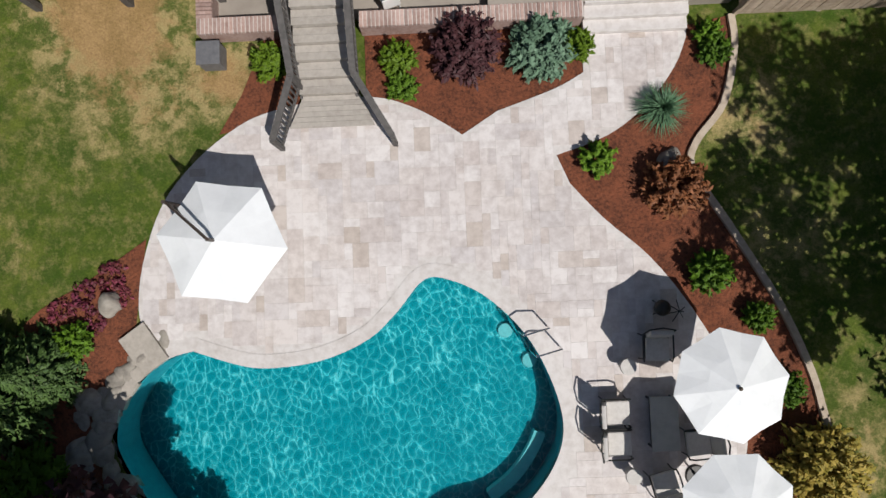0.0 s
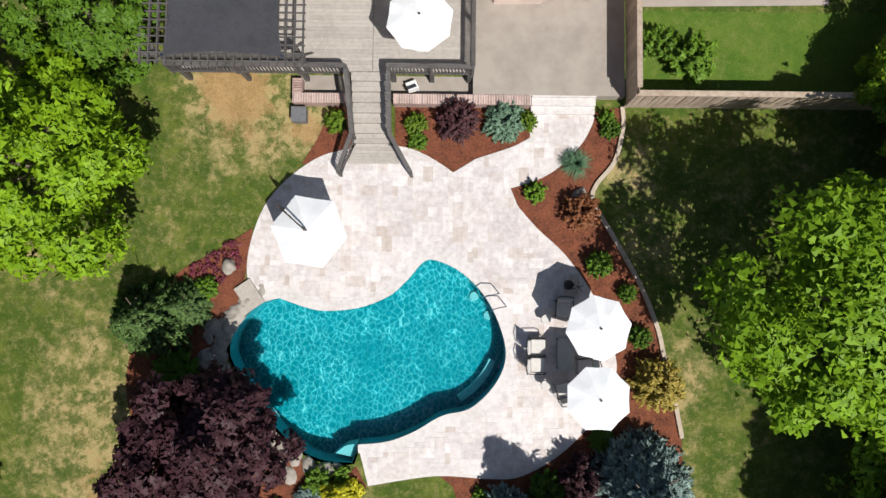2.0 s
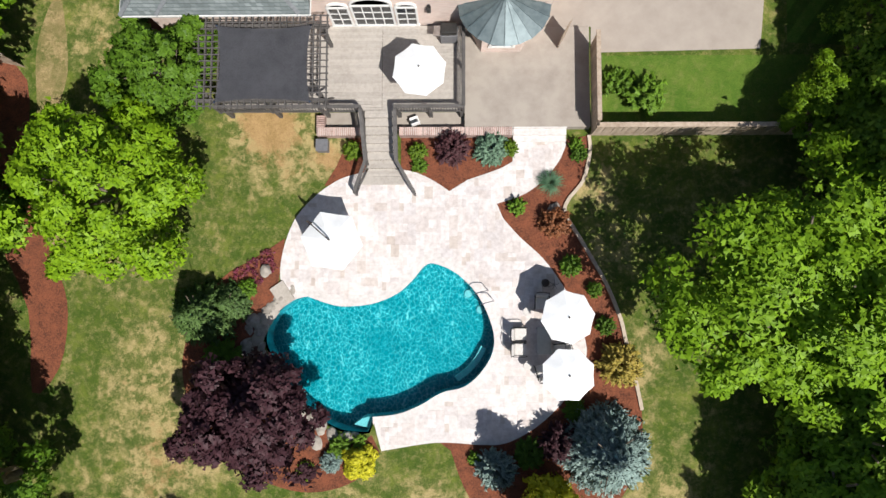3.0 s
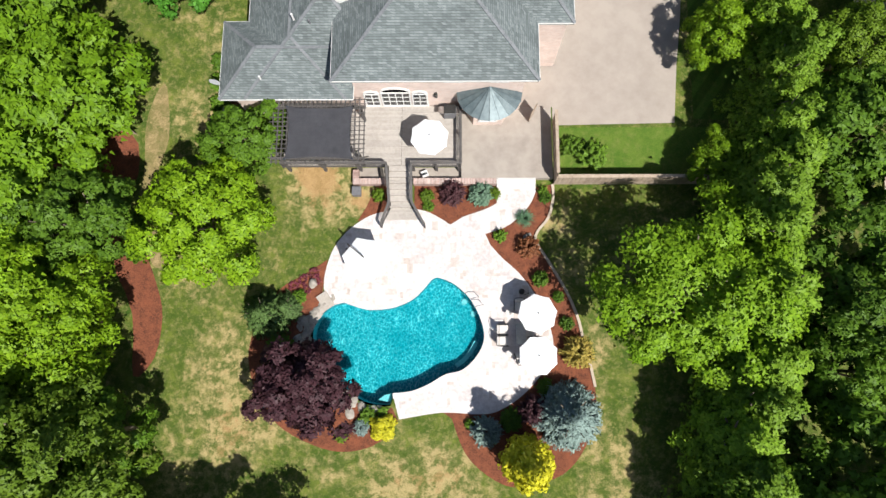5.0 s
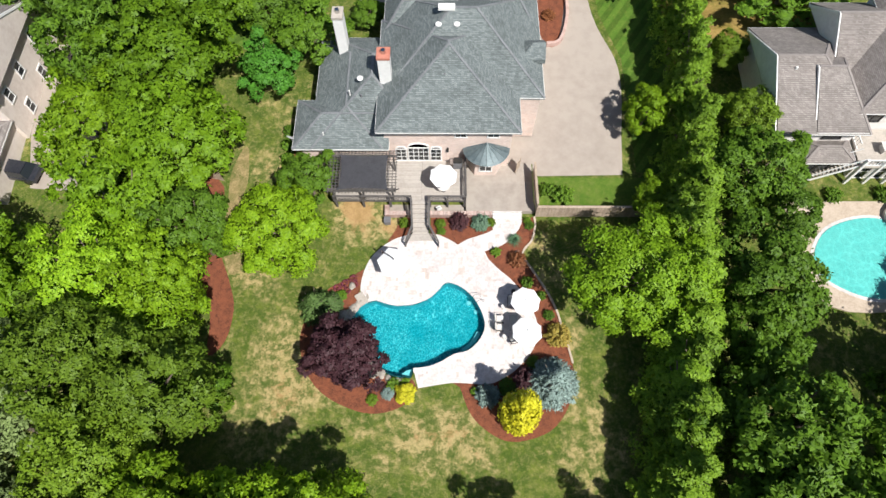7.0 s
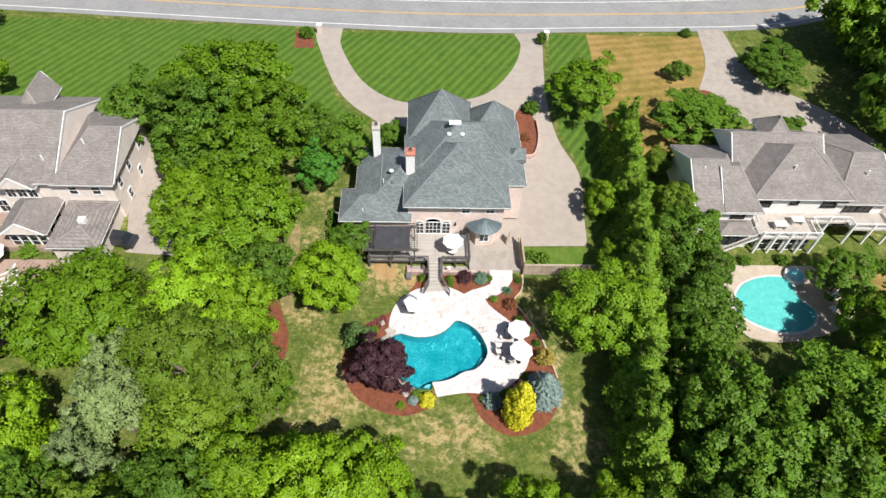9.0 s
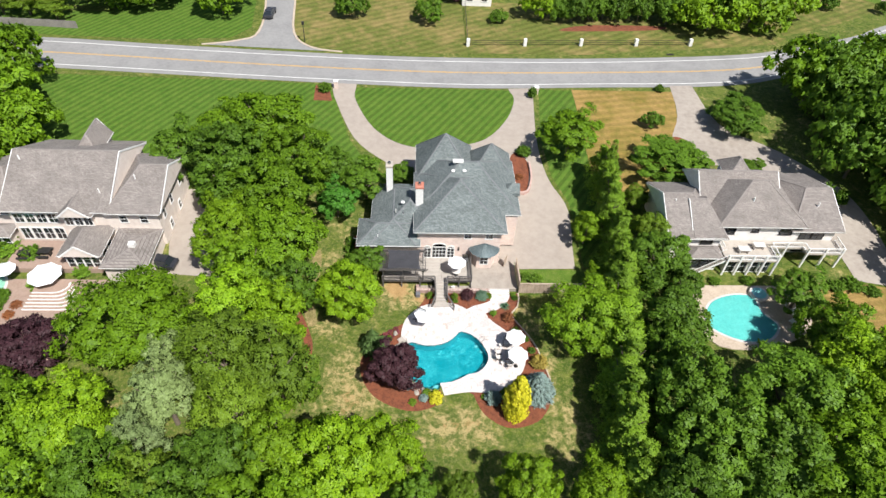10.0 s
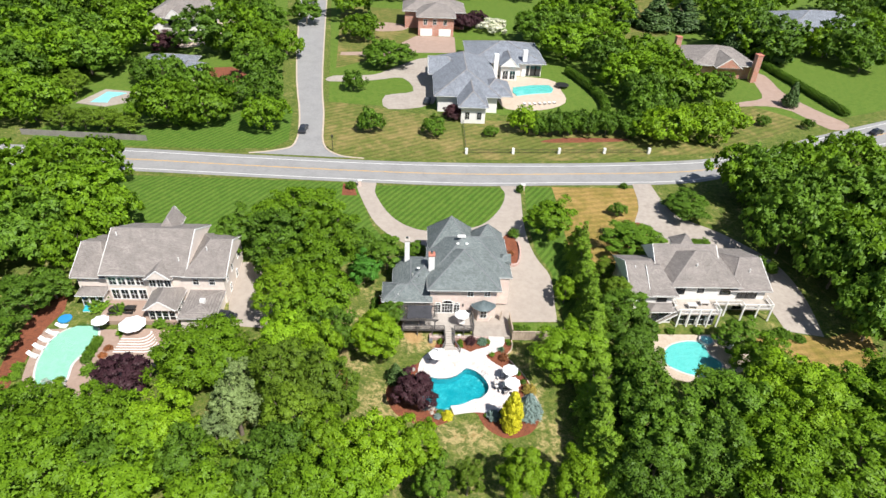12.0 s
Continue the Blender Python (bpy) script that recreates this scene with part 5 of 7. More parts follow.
for i in range(3):
    window(west, -51.6 + 1.2 * i, 15.18, 4.3, 0.95, 1.5, "s", (1, 1))
    window(west, -51.6 + 1.2 * i, 15.18, 1.2, 0.95, 2.0, "s", (1, 1))
for x in (-50.8, -49.75, -48.7, -47.65):
    window(west, x, 10.88, 0.9, 0.85, 2.1, "s", (0, 2))
for y in (12.2, 13.8):
    window(west, -46.98, y, 1.0, 1.1, 1.9, "e", (0, 1))
for x in (-62.6, -61.4, -60.2):
    window(west, x, 14.28, 0.9, 0.9, 1.8, "s", (0, 1))
for x in (-44.8, -42.2):
    window(west, x, 15.58, 4.5, 0.9, 1.1, "s", (0, 1))
for y, z in ((17.5, 3.9), (20.5, 3.9), (24.5, 3.9), (18.5, 1.2), (22.5, 1.2)):
    window(west, -40.28, y, z, 0.8, 1.3, "e", (0, 1))
wpart("roof_vent", block(-43.2, -42.4, 11.4, 12.1, 3.9, 4.5, 0.03), M_TRIM, west, "pale roof vent")
for x, y, z in ((-58.6, 21.6, 10.2), (-47.6, 17.5, 8.2), (-43.5, 19.5, 9.0)):
    wpart("vent_pipe", tube(bmesh.new(), (x, y, z - 0.5), (x, y, z + 0.35), 0.09, seg=8), M_TRIM, west)
east = villa("neighbour_house", "white house with brown-grey hipped roofs and a raised deck", (40, 19, 0.8),
             ((27.9, 34.8, 13.7, 24.4, 0, 5.2), (34.6, 46.0, 15.2, 25.8, 0, 6.0), (46, 51.7, 15.4, 27, 0, 5.2), (38.2, 41.2, 23.5, 27, 0.5, 7.7), (30.9, 34.6, 12.0, 13.7, 0, 3.1)),
             ((27.3, 35.4, 13.0, 25.1, 5.2, 3.0, "w", 0.2, "x"), (34.2, 46.7, 14.5, 24.9, 6.1, 4.0, "", 0.2), (33.2, 44.6, 18.6, 27.4, 6.05, 3.1, "we", 0.2, "x"), (45.0, 52.4, 14.7, 27.8, 5.2, 2.5, "e", 0.2, "x"),
              (37.7, 41.7, 22.9, 27.3, 7.8, 2.2, "", 0.2), (30.7, 35.3, 13.1, 22.9, 5.3, 2.75, "w", 0.2, "x"), (30.3, 34.9, 11.4, 14.0, 3.15, 0.75, "", 0.15)),
             M_WALLW, M_ROOFB, "brown-grey shingle roof")
for x, y, z, w in ((32.9, 13.68, 3.7, 1.5), (36.4, 15.18, 4.2, 1.5), (40.0, 15.18, 4.6, 0.9), (44.4, 15.18, 4.2, 1.7), (47.6, 15.38, 3.3, 1.5), (49.4, 15.38, 3.3, 1.5)):
    window(east, x, y, z, w, 1.2, "s", (1, 1), M_BLACK)
for x in (31.6, 32.75, 33.9):
    window(east, x, 11.98, 0.9, 0.95, 1.8, "s", (0, 1), M_BLACK)
for x, z in ((47.6, 0.9), (50.0, 0.9)):
    window(east, x, 15.36, z, 1.5, 1.7, "s", (1, 0), M_BLACK)
wpart("garden_room", block(35.6, 42.0, 11.75, 15.1, 0, 2.84), M_WALLW, east, "white glazed room under the deck")
for i in range(4):
    window(east, 36.5 + 1.55 * i, 11.73, 0.35, 1.25, 2.1, "s", (0, 1))
for x, y, z in ((39.2, 17.4, 8.6), (44.3, 17.2, 7.6), (49.5, 18.4, 7.0), (28.8, 18.0, 7.6)):
    wpart("vent_pipe", tube(bmesh.new(), (x, y, z - 0.5), (x, y, z + 0.3), 0.1, seg=8), M_TRIM, east)
ed = structure(thing("neighbour_deck", "", "", at=(40, 12.5, 0)), "grey raised deck with white posts and railings", "deck")
wpart("floor", block(35.2, 42.4, 11.1, 15.1, 2.85, 3.05), M_SLAB, ed, "grey deck floor")
wpart("floor", block(42.4, 46.9, 13.7, 15.1, 2.85, 3.05), M_SLAB, ed, "grey deck floor")
wpart("floor", block(46.9, 52.2, 12.6, 15.3, 2.85, 3.05), M_SLAB, ed, "grey deck floor")
for x, y in [(35.4 + 1.72 * i, 11.2) for i in range(5)] + [(44.6, 13.8), (47.1, 12.7), (49.6, 12.7), (52.0, 12.7)]:
    wpart("post", block(x - 0.12, x + 0.12, y - 0.12, y + 0.12, 0, 4.0), M_TRIM, ed, "white post")
for a, b in (((35.3, 11.2), (42.3, 11.2)), ((42.3, 11.2), (42.3, 13.8)), ((42.3, 13.8), (47, 13.8)), ((47, 13.8), (47, 12.7)), ((47, 12.7), (52.1, 12.7)), ((52.1, 12.7), (52.1, 15.2)), ((35.3, 12.9), (35.3, 15.0))):
    for z in (3.95, 3.2):
        wpart("rail", beam(bmesh.new(), (*a, z), (*b, z), 0.1, 0.09), M_TRIM, ed, "white rail")
    n = int((Vector(a) - Vector(b)).length / 0.3)
    for i in range(1, n):
        q = Vector(a).lerp(Vector(b), i / n)
        wpart("baluster", block(q.x - 0.025, q.x + 0.025, q.y - 0.025, q.y + 0.025, 3.2, 3.95), M_TRIM, ed)
es = structure(thing("neighbour_stairs", "", "", at=(33, 10, 0)), "white outdoor staircase down to the pool", "stairs")
for i in range(15):
    wpart("tread", block(31.7 + 0.24 * i, 31.96 + 0.24 * i, 11.3, 12.4, 0.19 * i + 0.1, 0.19 * i + 0.16), M_SLAB, es)
for y in (11.3, 12.4):
    wpart("handrail", beam(bmesh.new(), (31.5, y, 1.0), (35.3, y, 3.95), 0.08, 0.08), M_TRIM, es, "white handrail")
    wpart("stringer", beam(bmesh.new(), (31.5, y, 0.1), (35.3, y, 2.9), 0.06, 0.25), M_TRIM, es)
for x, y in ((38.0, 12.8), (40.4, 13.6)):
    ft = thing("deck_table", "pale outdoor table on the raised deck", "table", "deck tables", (x, y, 3.06))
    part("tabletop", block(-0.8, 0.8, -0.5, 0.5, 0.68, 0.73, 0.01), M_CUSH, ft)
    for sx in (-1, 1):
        part("leg", block(sx * 0.6 - 0.04, sx * 0.6 + 0.04, -0.4, 0.4, 0, 0.68), M_CUSH, ft)

# ---- neighbours' pools ----


def far_pool(line, deck_poly, label, deck_label, mat, basin=M_POOL2):
    structure(part("pool_terrace", solid(deck_poly, gz(5) - 0.3, gz(5) + 0.16), mat), deck_label, "terrace")
    p = structure(thing("swimming_pool", "", "", at=(line[0][0], line[0][1], 0.1)), label, "swimming pool")
    wpart("coping", solid(shifted(line, -0.3), 0.05, 0.13), M_TRAVB, p)
    wpart("basin", solid(line, 0.05, 0.16), basin, p)
    wpart("water", sheet(line, 0.0, 0.2), M_WATER2, p)


far_pool(spline([(-63.2, -1.9), (-64.9, 2.9), (-64.6, 8), (-61.3, 10.6), (-58.9, 9), (-58.6, 5.5), (-59.7, 1.8), (-59.2, -1.8), (-61, -3)], 5, True)[::-1],
         spline([(-66.2, 1.7), (-67, 11), (-62, 15), (-52, 14.6), (-46, 14.8), (-46, 8.3), (-47.4, 4.4), (-48.2, -2.7), (-54, -4.2), (-63, -4.6)], 4, True), "pale turquoise kidney-shaped swimming pool", "tan paved pool terrace", M_PAVE, M_POOL3)
far_pool(spline([(30.8, 2.6), (32.2, 6.0), (35.5, 7.5), (38.4, 7.2), (38.6, 4.6), (39.8, 2.4), (37.6, 0.2), (34, 0.2)], 5, True)[::-1],
         spline([(30.2, 10.4), (44.2, 10.4), (45.5, 5.5), (43, 1.2), (36, -1.2), (30, 0.4)], 4, True), "bright turquoise swimming pool with a round spa", "tan concrete pool terrace", M_CURB)
spa = thing("spa", "round raised stone spa beside the pool", "spa", at=(39.3, 7.6, 0.1))
part("rim", tube(bmesh.new(), (0, 0, 0), (0, 0, 0.45), 1.25, seg=28), M_TRAVB, spa)
part("water", tube(bmesh.new(), (0, 0, 0.45), (0, 0, 0.47), 0.95, seg=28), M_POOL2, spa)
for i in range(6):
    a, y0 = -54.8 + 0.12 * i, 4.3 + 0.42 * i
    edge = [(a, 8.6), (a, y0)] + [(-50.2 - 0.3 * i + 1.6 * math.sin(k * math.pi / 10), y0 + 1.6 - 1.6 * math.cos(k * math.pi / 10)) for k in range(6)] + [(-48.0 - 0.3 * i, 8.6)]
    step = structure(part("terrace_step", solid(edge, 0.05, 0.24 + 0.15 * i), M_PAVE), "wide tan stone terrace step with a pale nosing", "steps")
    part("nosing", strip(edge[1:-1], 0.2, 0.155 + 0.15 * i, 0.29 + 0.15 * i), M_TRIM, step, "pale stone nosing")
structure(part("upper_terrace", solid([(-59.5, 10.4), (-47.2, 10.4), (-47.2, 15.6), (-59.5, 15.6)], 0.05, 0.95), M_PAVE), "tan paved upper terrace at the house", "terrace")
for x, y, r in ((-52.9, 8.2, 2.1), (-58.1, 9.0, 1.35)):
    fu = thing("patio_umbrella", "open white round umbrella on the terrace", "umbrella", "umbrellas", (x, y, 0.3))
    part("canopy", canopy(8, r, 2.0, 2.5), M_CANVAS, fu)
    part("pole", tube(bmesh.new(), (0, 0, 0), (0, 0, 2.5), 0.03), M_BRONZE, fu)
def lounger(x, y, turn, z):
    s = thing("sun_lounger", "white sun lounger beside the pool", "sun lounger", "sun loungers", (x, y, z), turn)
    part("bed", block(-0.32, 0.32, -0.9, 0.4, 0.28, 0.36, 0.02), M_CANVAS, s)
    bm = block(-0.32, 0.32, 0, 0.65, 0, 0.07, 0.02)
    bm.transform(pose(0, 0.4, 0.3, 35))
    part("backrest", bm, M_CANVAS, s)
    for sx in (-1, 1):
        part("leg", block(sx * 0.28 - 0.03, sx * 0.28 + 0.03, -0.8, 0.35, 0, 0.28), M_TRIM, s)
    return s
lg = lounger(-66.0, 3.2, 70, 0.12)
for x, y, t in ((-65.9, 4.9, 72), (-65.8, 6.5, 75), (-65.4, 8.1, 80), (-64.8, 9.8, 88), (42.8, 6.4, -60), (43.0, 4.8, -60), (42.4, 3.2, -65)):
    copy_thing(lg, pose(x, y, 0.12, 0, 0, t))

pp = thing("paddling_pool", "round blue plastic paddling pool on the terrace", "paddling pool", at=(-65.1, 11.5, 0.15))
part("rim", tube(bmesh.new(), (0, 0, 0), (0, 0, 0.3), 1.0, 1.05, 26), M_BLUEP, pp)
dsf = thing("daybed", "turquoise cushioned daybed beside the pool", "daybed", at=(-62.0, 13.6, 0.15))
part("base", block(-1.0, 1.0, -0.5, 0.5, 0, 0.35, 0.03), M_TRIM, dsf)
part("mattress", block(-0.98, 0.98, -0.48, 0.48, 0.35, 0.55, 0.06), M_TURQ, dsf)
part("backrest", block(-0.98, 0.98, 0.35, 0.52, 0.5, 0.9, 0.06), M_TURQ, dsf)
for x, y in ((-57.6, 12.6), (-55.2, 12.9)):
    gt = thing("dining_set", "dark outdoor table with benches on the upper terrace", "table", "outdoor tables", (x, y, 0.95))
    part("tabletop", block(-0.8, 0.8, -0.45, 0.45, 0.68, 0.74, 0.02), M_BLACK, gt)
    for sx in (-1, 1):
        part("leg", block(sx * 0.7 - 0.04, sx * 0.7 + 0.04, -0.35, 0.35, 0, 0.68), M_BLACK, gt)
        part("bench", block(-0.75, 0.75, sx * 0.8 - 0.18, sx * 0.8 + 0.18, 0.38, 0.45, 0.01), M_BLACK, gt)
        part("bench_leg", block(-0.6, 0.6, sx * 0.8 - 0.03, sx * 0.8 + 0.03, 0, 0.38), M_BLACK, gt)
bed([(-66.4, -4.4), (-66.8, 2), (-67.3, 9), (-66, 13.4), (-67, 17.4), (-70, 15), (-71, 8), (-69.5, 0), (-68.5, -4.6)], "orange mulch bank beside the pool terrace", 0.04)
gw = structure(thing("garden_rail", "", "", at=(-62, -5.4, 0)), "low dark wooden fence below the pool terrace", "fence")
for i in range(24):
    wpart("fence_board", block(-68 + 0.52 * i, -67.55 + 0.52 * i, -5.5, -5.44, -0.2, 1.0), M_RAIL, gw)
wpart("cap_rail", block(-68, -55.5, -5.53, -5.41, 1.0, 1.06), M_FENCE, gw)

# ---- houses across the road ----
Z2 = gz(115)
fh = villa("far_house", "grey-roofed white house with a pool behind it", (8, 112, Z2), ((-2.8, 13.5, 95.5, 128, 3, 8.4), (8, 31, 126, 146, 3, 8.4), (3.2, 9.6, 88, 97, 3, 8.2), (17.6, 22.6, 121.6, 127, 3, 8.6)),
           ((-4.0, 14.6, 94.4, 129.5, 8.4, 4.6, "", 0.2), (7.2, 32.2, 124.6, 148, 8.4, 3.7, "", 0.2), (2.2, 10.4, 87.0, 104, 8.3, 3.0, "", 0.2, "y"), (9.0, 17.8, 95.6, 108, 8.35, 3.0, "", 0.2, "x"), (17.0, 23.2, 120.8, 132, 8.6, 2.6, "s", 0.2, "y"), (-5.2, 6, 112, 124, 8.45, 3.6, "w", 0.2, "x")), M_WALLW, M_ROOFC, "blue-grey shingle roof")
for x, y in ((25.4, 126.2), (15.8, 121.5)):
    wpart("chimney", block(x - 0.7, x + 0.7, y - 0.6, y + 0.6, 4, 12.2, 0.05), M_TRIM, fh, "white chimney")
for x in (19.0, 21.2):
    window(fh, x, 121.58, 4.4, 1.6, 2.6, "s", (1, 1))
for x in (26.6, 28.8, 30.2):
    window(fh, x - 0.4, 125.98, 4.3, 1.7, 3.0, "s", (0, 0), M_BLACK)
for x in (4.8, 8.0):
    window(fh, x, 87.98, 4.6, 1.2, 2.0, "s", (1, 1))
for y in (99, 104, 109, 116):
    window(fh, -2.82, y, 4.8, 1.3, 2.2, "w", (1, 1))
structure(part("far_terrace", sheet(spline([(17, 98.5), (27, 98.5), (34.8, 104.5), (35.5, 114), (33, 124), (15, 124), (14.8, 108)], 3, True), 0.06), M_CURB), "pale pool terrace of a far house", "terrace")
fp = structure(thing("swimming_pool", "", "", at=(27, 113, gz(113))), "rectangular bright blue swimming pool", "swimming pool")
FAR_POOL = [(20.8, 115.3), (27, 117.8), (32.5, 118.3), (33.2, 115), (32.0, 111.9), (26, 110.5), (21.1, 108.6), (20.2, 111.5)]
wpart("basin", solid(FAR_POOL, gz(113) - 0.2, gz(113) + 0.2), M_POOL2, fp)
wpart("water", sheet(FAR_POOL, 0.25, gz(113)), M_WATER2, fp)
far_lg = lounger(22.5, 102.0, 185, gz(102) + 0.07)
for i in range(1, 7):
    copy_thing(far_lg, pose(22.5 + 1.5 * i, 101.6 + 0.35 * i, gz(102) + 0.07, 0, 0, 185))
fp = structure(thing("swimming_pool", "", "", at=(-92, 96, gz(96))), "small turquoise pool among trees", "swimming pool")
wpart("terrace", solid([(-99, 94), (-95.5, 104.5), (-86.5, 103), (-86, 95.5), (-91, 92)], gz(98) - 0.2, gz(98) + 0.15), M_CONC, fp)
wpart("water", sheet([(-95.5, 94.5), (-94.2, 102.5), (-88.5, 102), (-91.5, 98), (-91, 94.5)], 0.2, gz(98)), M_POOL2, fp)
wh = villa("far_house", "white two-storey house with grey roof among trees", (-90, 160, gz(160)), ((-98.5, -82, 151, 172, 4, 12), (-95, -88, 148.6, 152, 4, 7)), ((-99.8, -80.8, 149.8, 174, 12, 4.4, "", 0.3), (-96, -87, 147.6, 152, 7.2, 1.1, "", 0.2), (-93, -86, 149.2, 160, 11.8, 3, "s", 0.25, "y")), M_WALLW, M_ROOFB, "grey shingle roof")
for x in (-97, -91.5, -87.5, -84):
    window(wh, x, 150.98, 9.2, 1.5, 1.6, "s", (1, 1), M_BLACK)
for x in (-97, -85.5, -83.4):
    window(wh, x, 150.98, 5.4, 1.7, 2.0, "s", (1, 1), M_BLACK)
structure(part("far_driveway", sheet(spline([(-101, 146), (-86, 143), (-78, 150), (-72, 164), (-79, 182), (-84, 176), (-78.5, 166), (-83, 150), (-100, 150)], 3, True), 0.05), M_CURB), "tan gravel forecourt of a far house", "driveway")
villa("far_house", "low grey-roofed outbuilding among trees", (-84, 121, gz(121)), ((-90, -77, 117, 127, 3, 6.4), (-79, -73, 113, 121, 3, 6.0)), ((-91.5, -75.5, 115.5, 128.5, 6.4, 2.4, "", 0.3), (-80, -72, 112, 122.5, 6.1, 2.0, "s", 0.3, "y")), M_WALLB, M_ROOFC, "grey shingle roof")
bed([(-74, 113), (-62, 112), (-60, 120), (-66, 126), (-74, 124)], "mulch bed in a far garden", 0.05)
bh = villa("far_house", "red brick house with brown roof and white garage doors", (-1, 175, gz(172)), ((-8, 5, 166, 180, 4, 11.4), (-13, 9, 176, 190, 4, 11)), ((-8.8, 5.8, 165.2, 181, 11.4, 3.4, "", 0.3, "y"), (-14, 10, 175, 191, 11, 4, "", 0.3)), M_REDBRICK, M_ROOFB, "brown shingle roof")
for x in (-5.0, 1.8):
    wpart("garage_door", block(x - 2.2, x + 2.2, 165.9, 166.05, 4.6, 7.2, 0.02), M_TRIM, bh, "white garage door")
for x in (-5.4, -2.0, 1.8):
    window(bh, x, 165.98, 8.6, 1.2, 1.8, "s", (1, 1))
structure(part("far_driveway", sheet([(-8.6, 165.6), (5.5, 165.6), (5, 147), (-8.6, 146), (-20, 141), (-34, 141), (-34, 144), (-20, 146)], 0.05), M_PAVE), "tan brick paved forecourt of a far house", "driveway")
structure(part("far_driveway", sheet(spline([(-24, 170), (-14, 172), (-12, 178), (-20, 182), (-26, 178)], 3, True), 0.05), M_PAVE), "round tan paved terrace of a far house", "terrace")
v = villa("far_house", "brown-roofed brick house with tall chimneys", (92, 138, gz(138)), ((83, 101, 130, 148, 3, 8.8),), ((81, 103, 128.2, 150, 8.8, 3.6, "", 0.3), (87.4, 96.4, 126.4, 140, 8.7, 3.0, "s", 0.3, "y")), M_REDBRICK, M_ROOFB, "brown shingle roof")
for x, y in ((81.4, 146), (101.2, 127.6)):
    wpart("chimney", block(x - 0.9, x + 0.9, y - 1, y + 1, 4, 12.6, 0.05), M_REDBRICK, v, "red brick chimney")
    wpart("chimney_cap", block(x - 1, x + 1, y - 1.1, y + 1.1, 12.6, 13.0, 0.05), M_CAP, v, "brick chimney cap")
villa("far_house", "grey-roofed house beyond the lawns", (156, 190, gz(190)), ((140, 172, 178, 200, 4, 10), (134, 146, 168, 184, 4, 9.5)), ((138, 174, 176, 202, 10, 4, "", 0.3), (132.5, 147.5, 166.5, 186, 9.6, 2.8, "", 0.3)), M_WALLW, M_ROOFC, "grey shingle roof")
structure(part("far_driveway", sheet([(148, 206), (186, 196), (200, 205), (160, 226)], 0.05), M_CONC), "pale driveway of a far house", "driveway")
# post-and-rail fence along the verge
vf = structure(thing("verge_fence", "", "", at=(26, 71, 4)), "low dark rail fence with white stone posts", "fence")
for i in range(5):
    x, y = 3.5 + 11.5 * i, 69.9 + 0.68 * i
    wpart("stone_post", block(x - 0.32, x + 0.32, y - 0.32, y + 0.32, 3.1, 4.7, 0.05), M_TRIM, vf, "white stone post")
    if i:
        for z in (3.6, 4.0, 4.4):
            wpart("rail", beam(bmesh.new(), (x - 11.5, y - 0.68, z), (x, y, z), 0.06, 0.06), M_BLACK, vf, "dark iron rail")
for z in (3.7, 4.3):
    wpart("rail", beam(bmesh.new(), (3.5, 69.9, z), (3.8, 88, z + 0.3), 0.06, 0.06), M_BLACK, vf, "dark iron rail")
wf = structure(thing("far_fence", "", "", at=(-88, 73, 4)), "long grey wooden fence behind the verge", "fence")
for i in range(60):
    x = -103 + 0.5 * i
    wpart("fence_board", block(x, x + 0.47, 74.3 - 0.06 * (x + 103), 74.36 - 0.06 * (x + 103), 3.1, 4.75 + 0.03 * math.sin(i * 2.1)), M_GREYWOOD, wf)
sl = thing("street_lamp", "black street lamp at the road corner", "street lamp", at=(-28.6, 69.5, gz(69.5)))
part("pole", tube(bmesh.new(), (0, 0, 0), (0, 0, 3.6), 0.09, 0.06, 10), M_BLACK, sl)
part("lantern", block(-0.22, 0.22, -0.22, 0.22, 3.6, 4.2, 0.06), M_BLACK, sl)
for x, y in ((13.9, 52.4), (-21.8, 52.8)):
    gp = thing("gate_pillar", "short brick pillar beside the drive entrance", "pillar", "gate pillars", (x + 0.9, y, gz(y)))
    part("shaft", block(-0.35, 0.35, -0.35, 0.35, 0, 1.3, 0.02), M_WALL, gp)
    part("cap", block(-0.42, 0.42, -0.42, 0.42, 1.305, 1.42, 0.03), M_TRIM, gp)


# ---- cars ----
def car(x, y, turn, paint, label):
    c = thing("car", label, "car", "parked cars", (x, y, gz(y) + 0.05), turn)
    bm = block(-0.9, 0.9, -2.25, 2.25, 0.35, 0.9, 0.16)
    part("body", bm, paint, c)
    bm = bmesh.new()
    prof = [(-1.75, 0.88), (-1.25, 1.42), (0.5, 1.45), (1.25, 0.9)]
    vs = [[bm.verts.new((s * (0.82 if z < 1 else 0.66), y, z)) for y, z in prof] for s in (-1, 1)]
    bm.faces.new(vs[0])
    bm.faces.new(vs[1][::-1])
    for i in range(4):
        j = (i + 1) % 4
        bm.faces.new((vs[0][i], vs[0][j], vs[1][j], vs[1][i]))
    bmesh.ops.recalc_face_normals(bm, faces=bm.faces[:])
    part("cabin_glass", bm, M_GLASS, c, "dark windows")
    part("roof_panel", block(-0.64, 0.64, -1.2, 0.45, 1.44, 1.5, 0.02), paint, c)
    for sx in (-1, 1):
        for yy in (-1.4, 1.4):
            part("wheel", tube(bmesh.new(), (sx * 0.72, yy, 0.33), (sx * 0.93, yy, 0.33), 0.33, seg=16), M_BLACK, c)
    return c


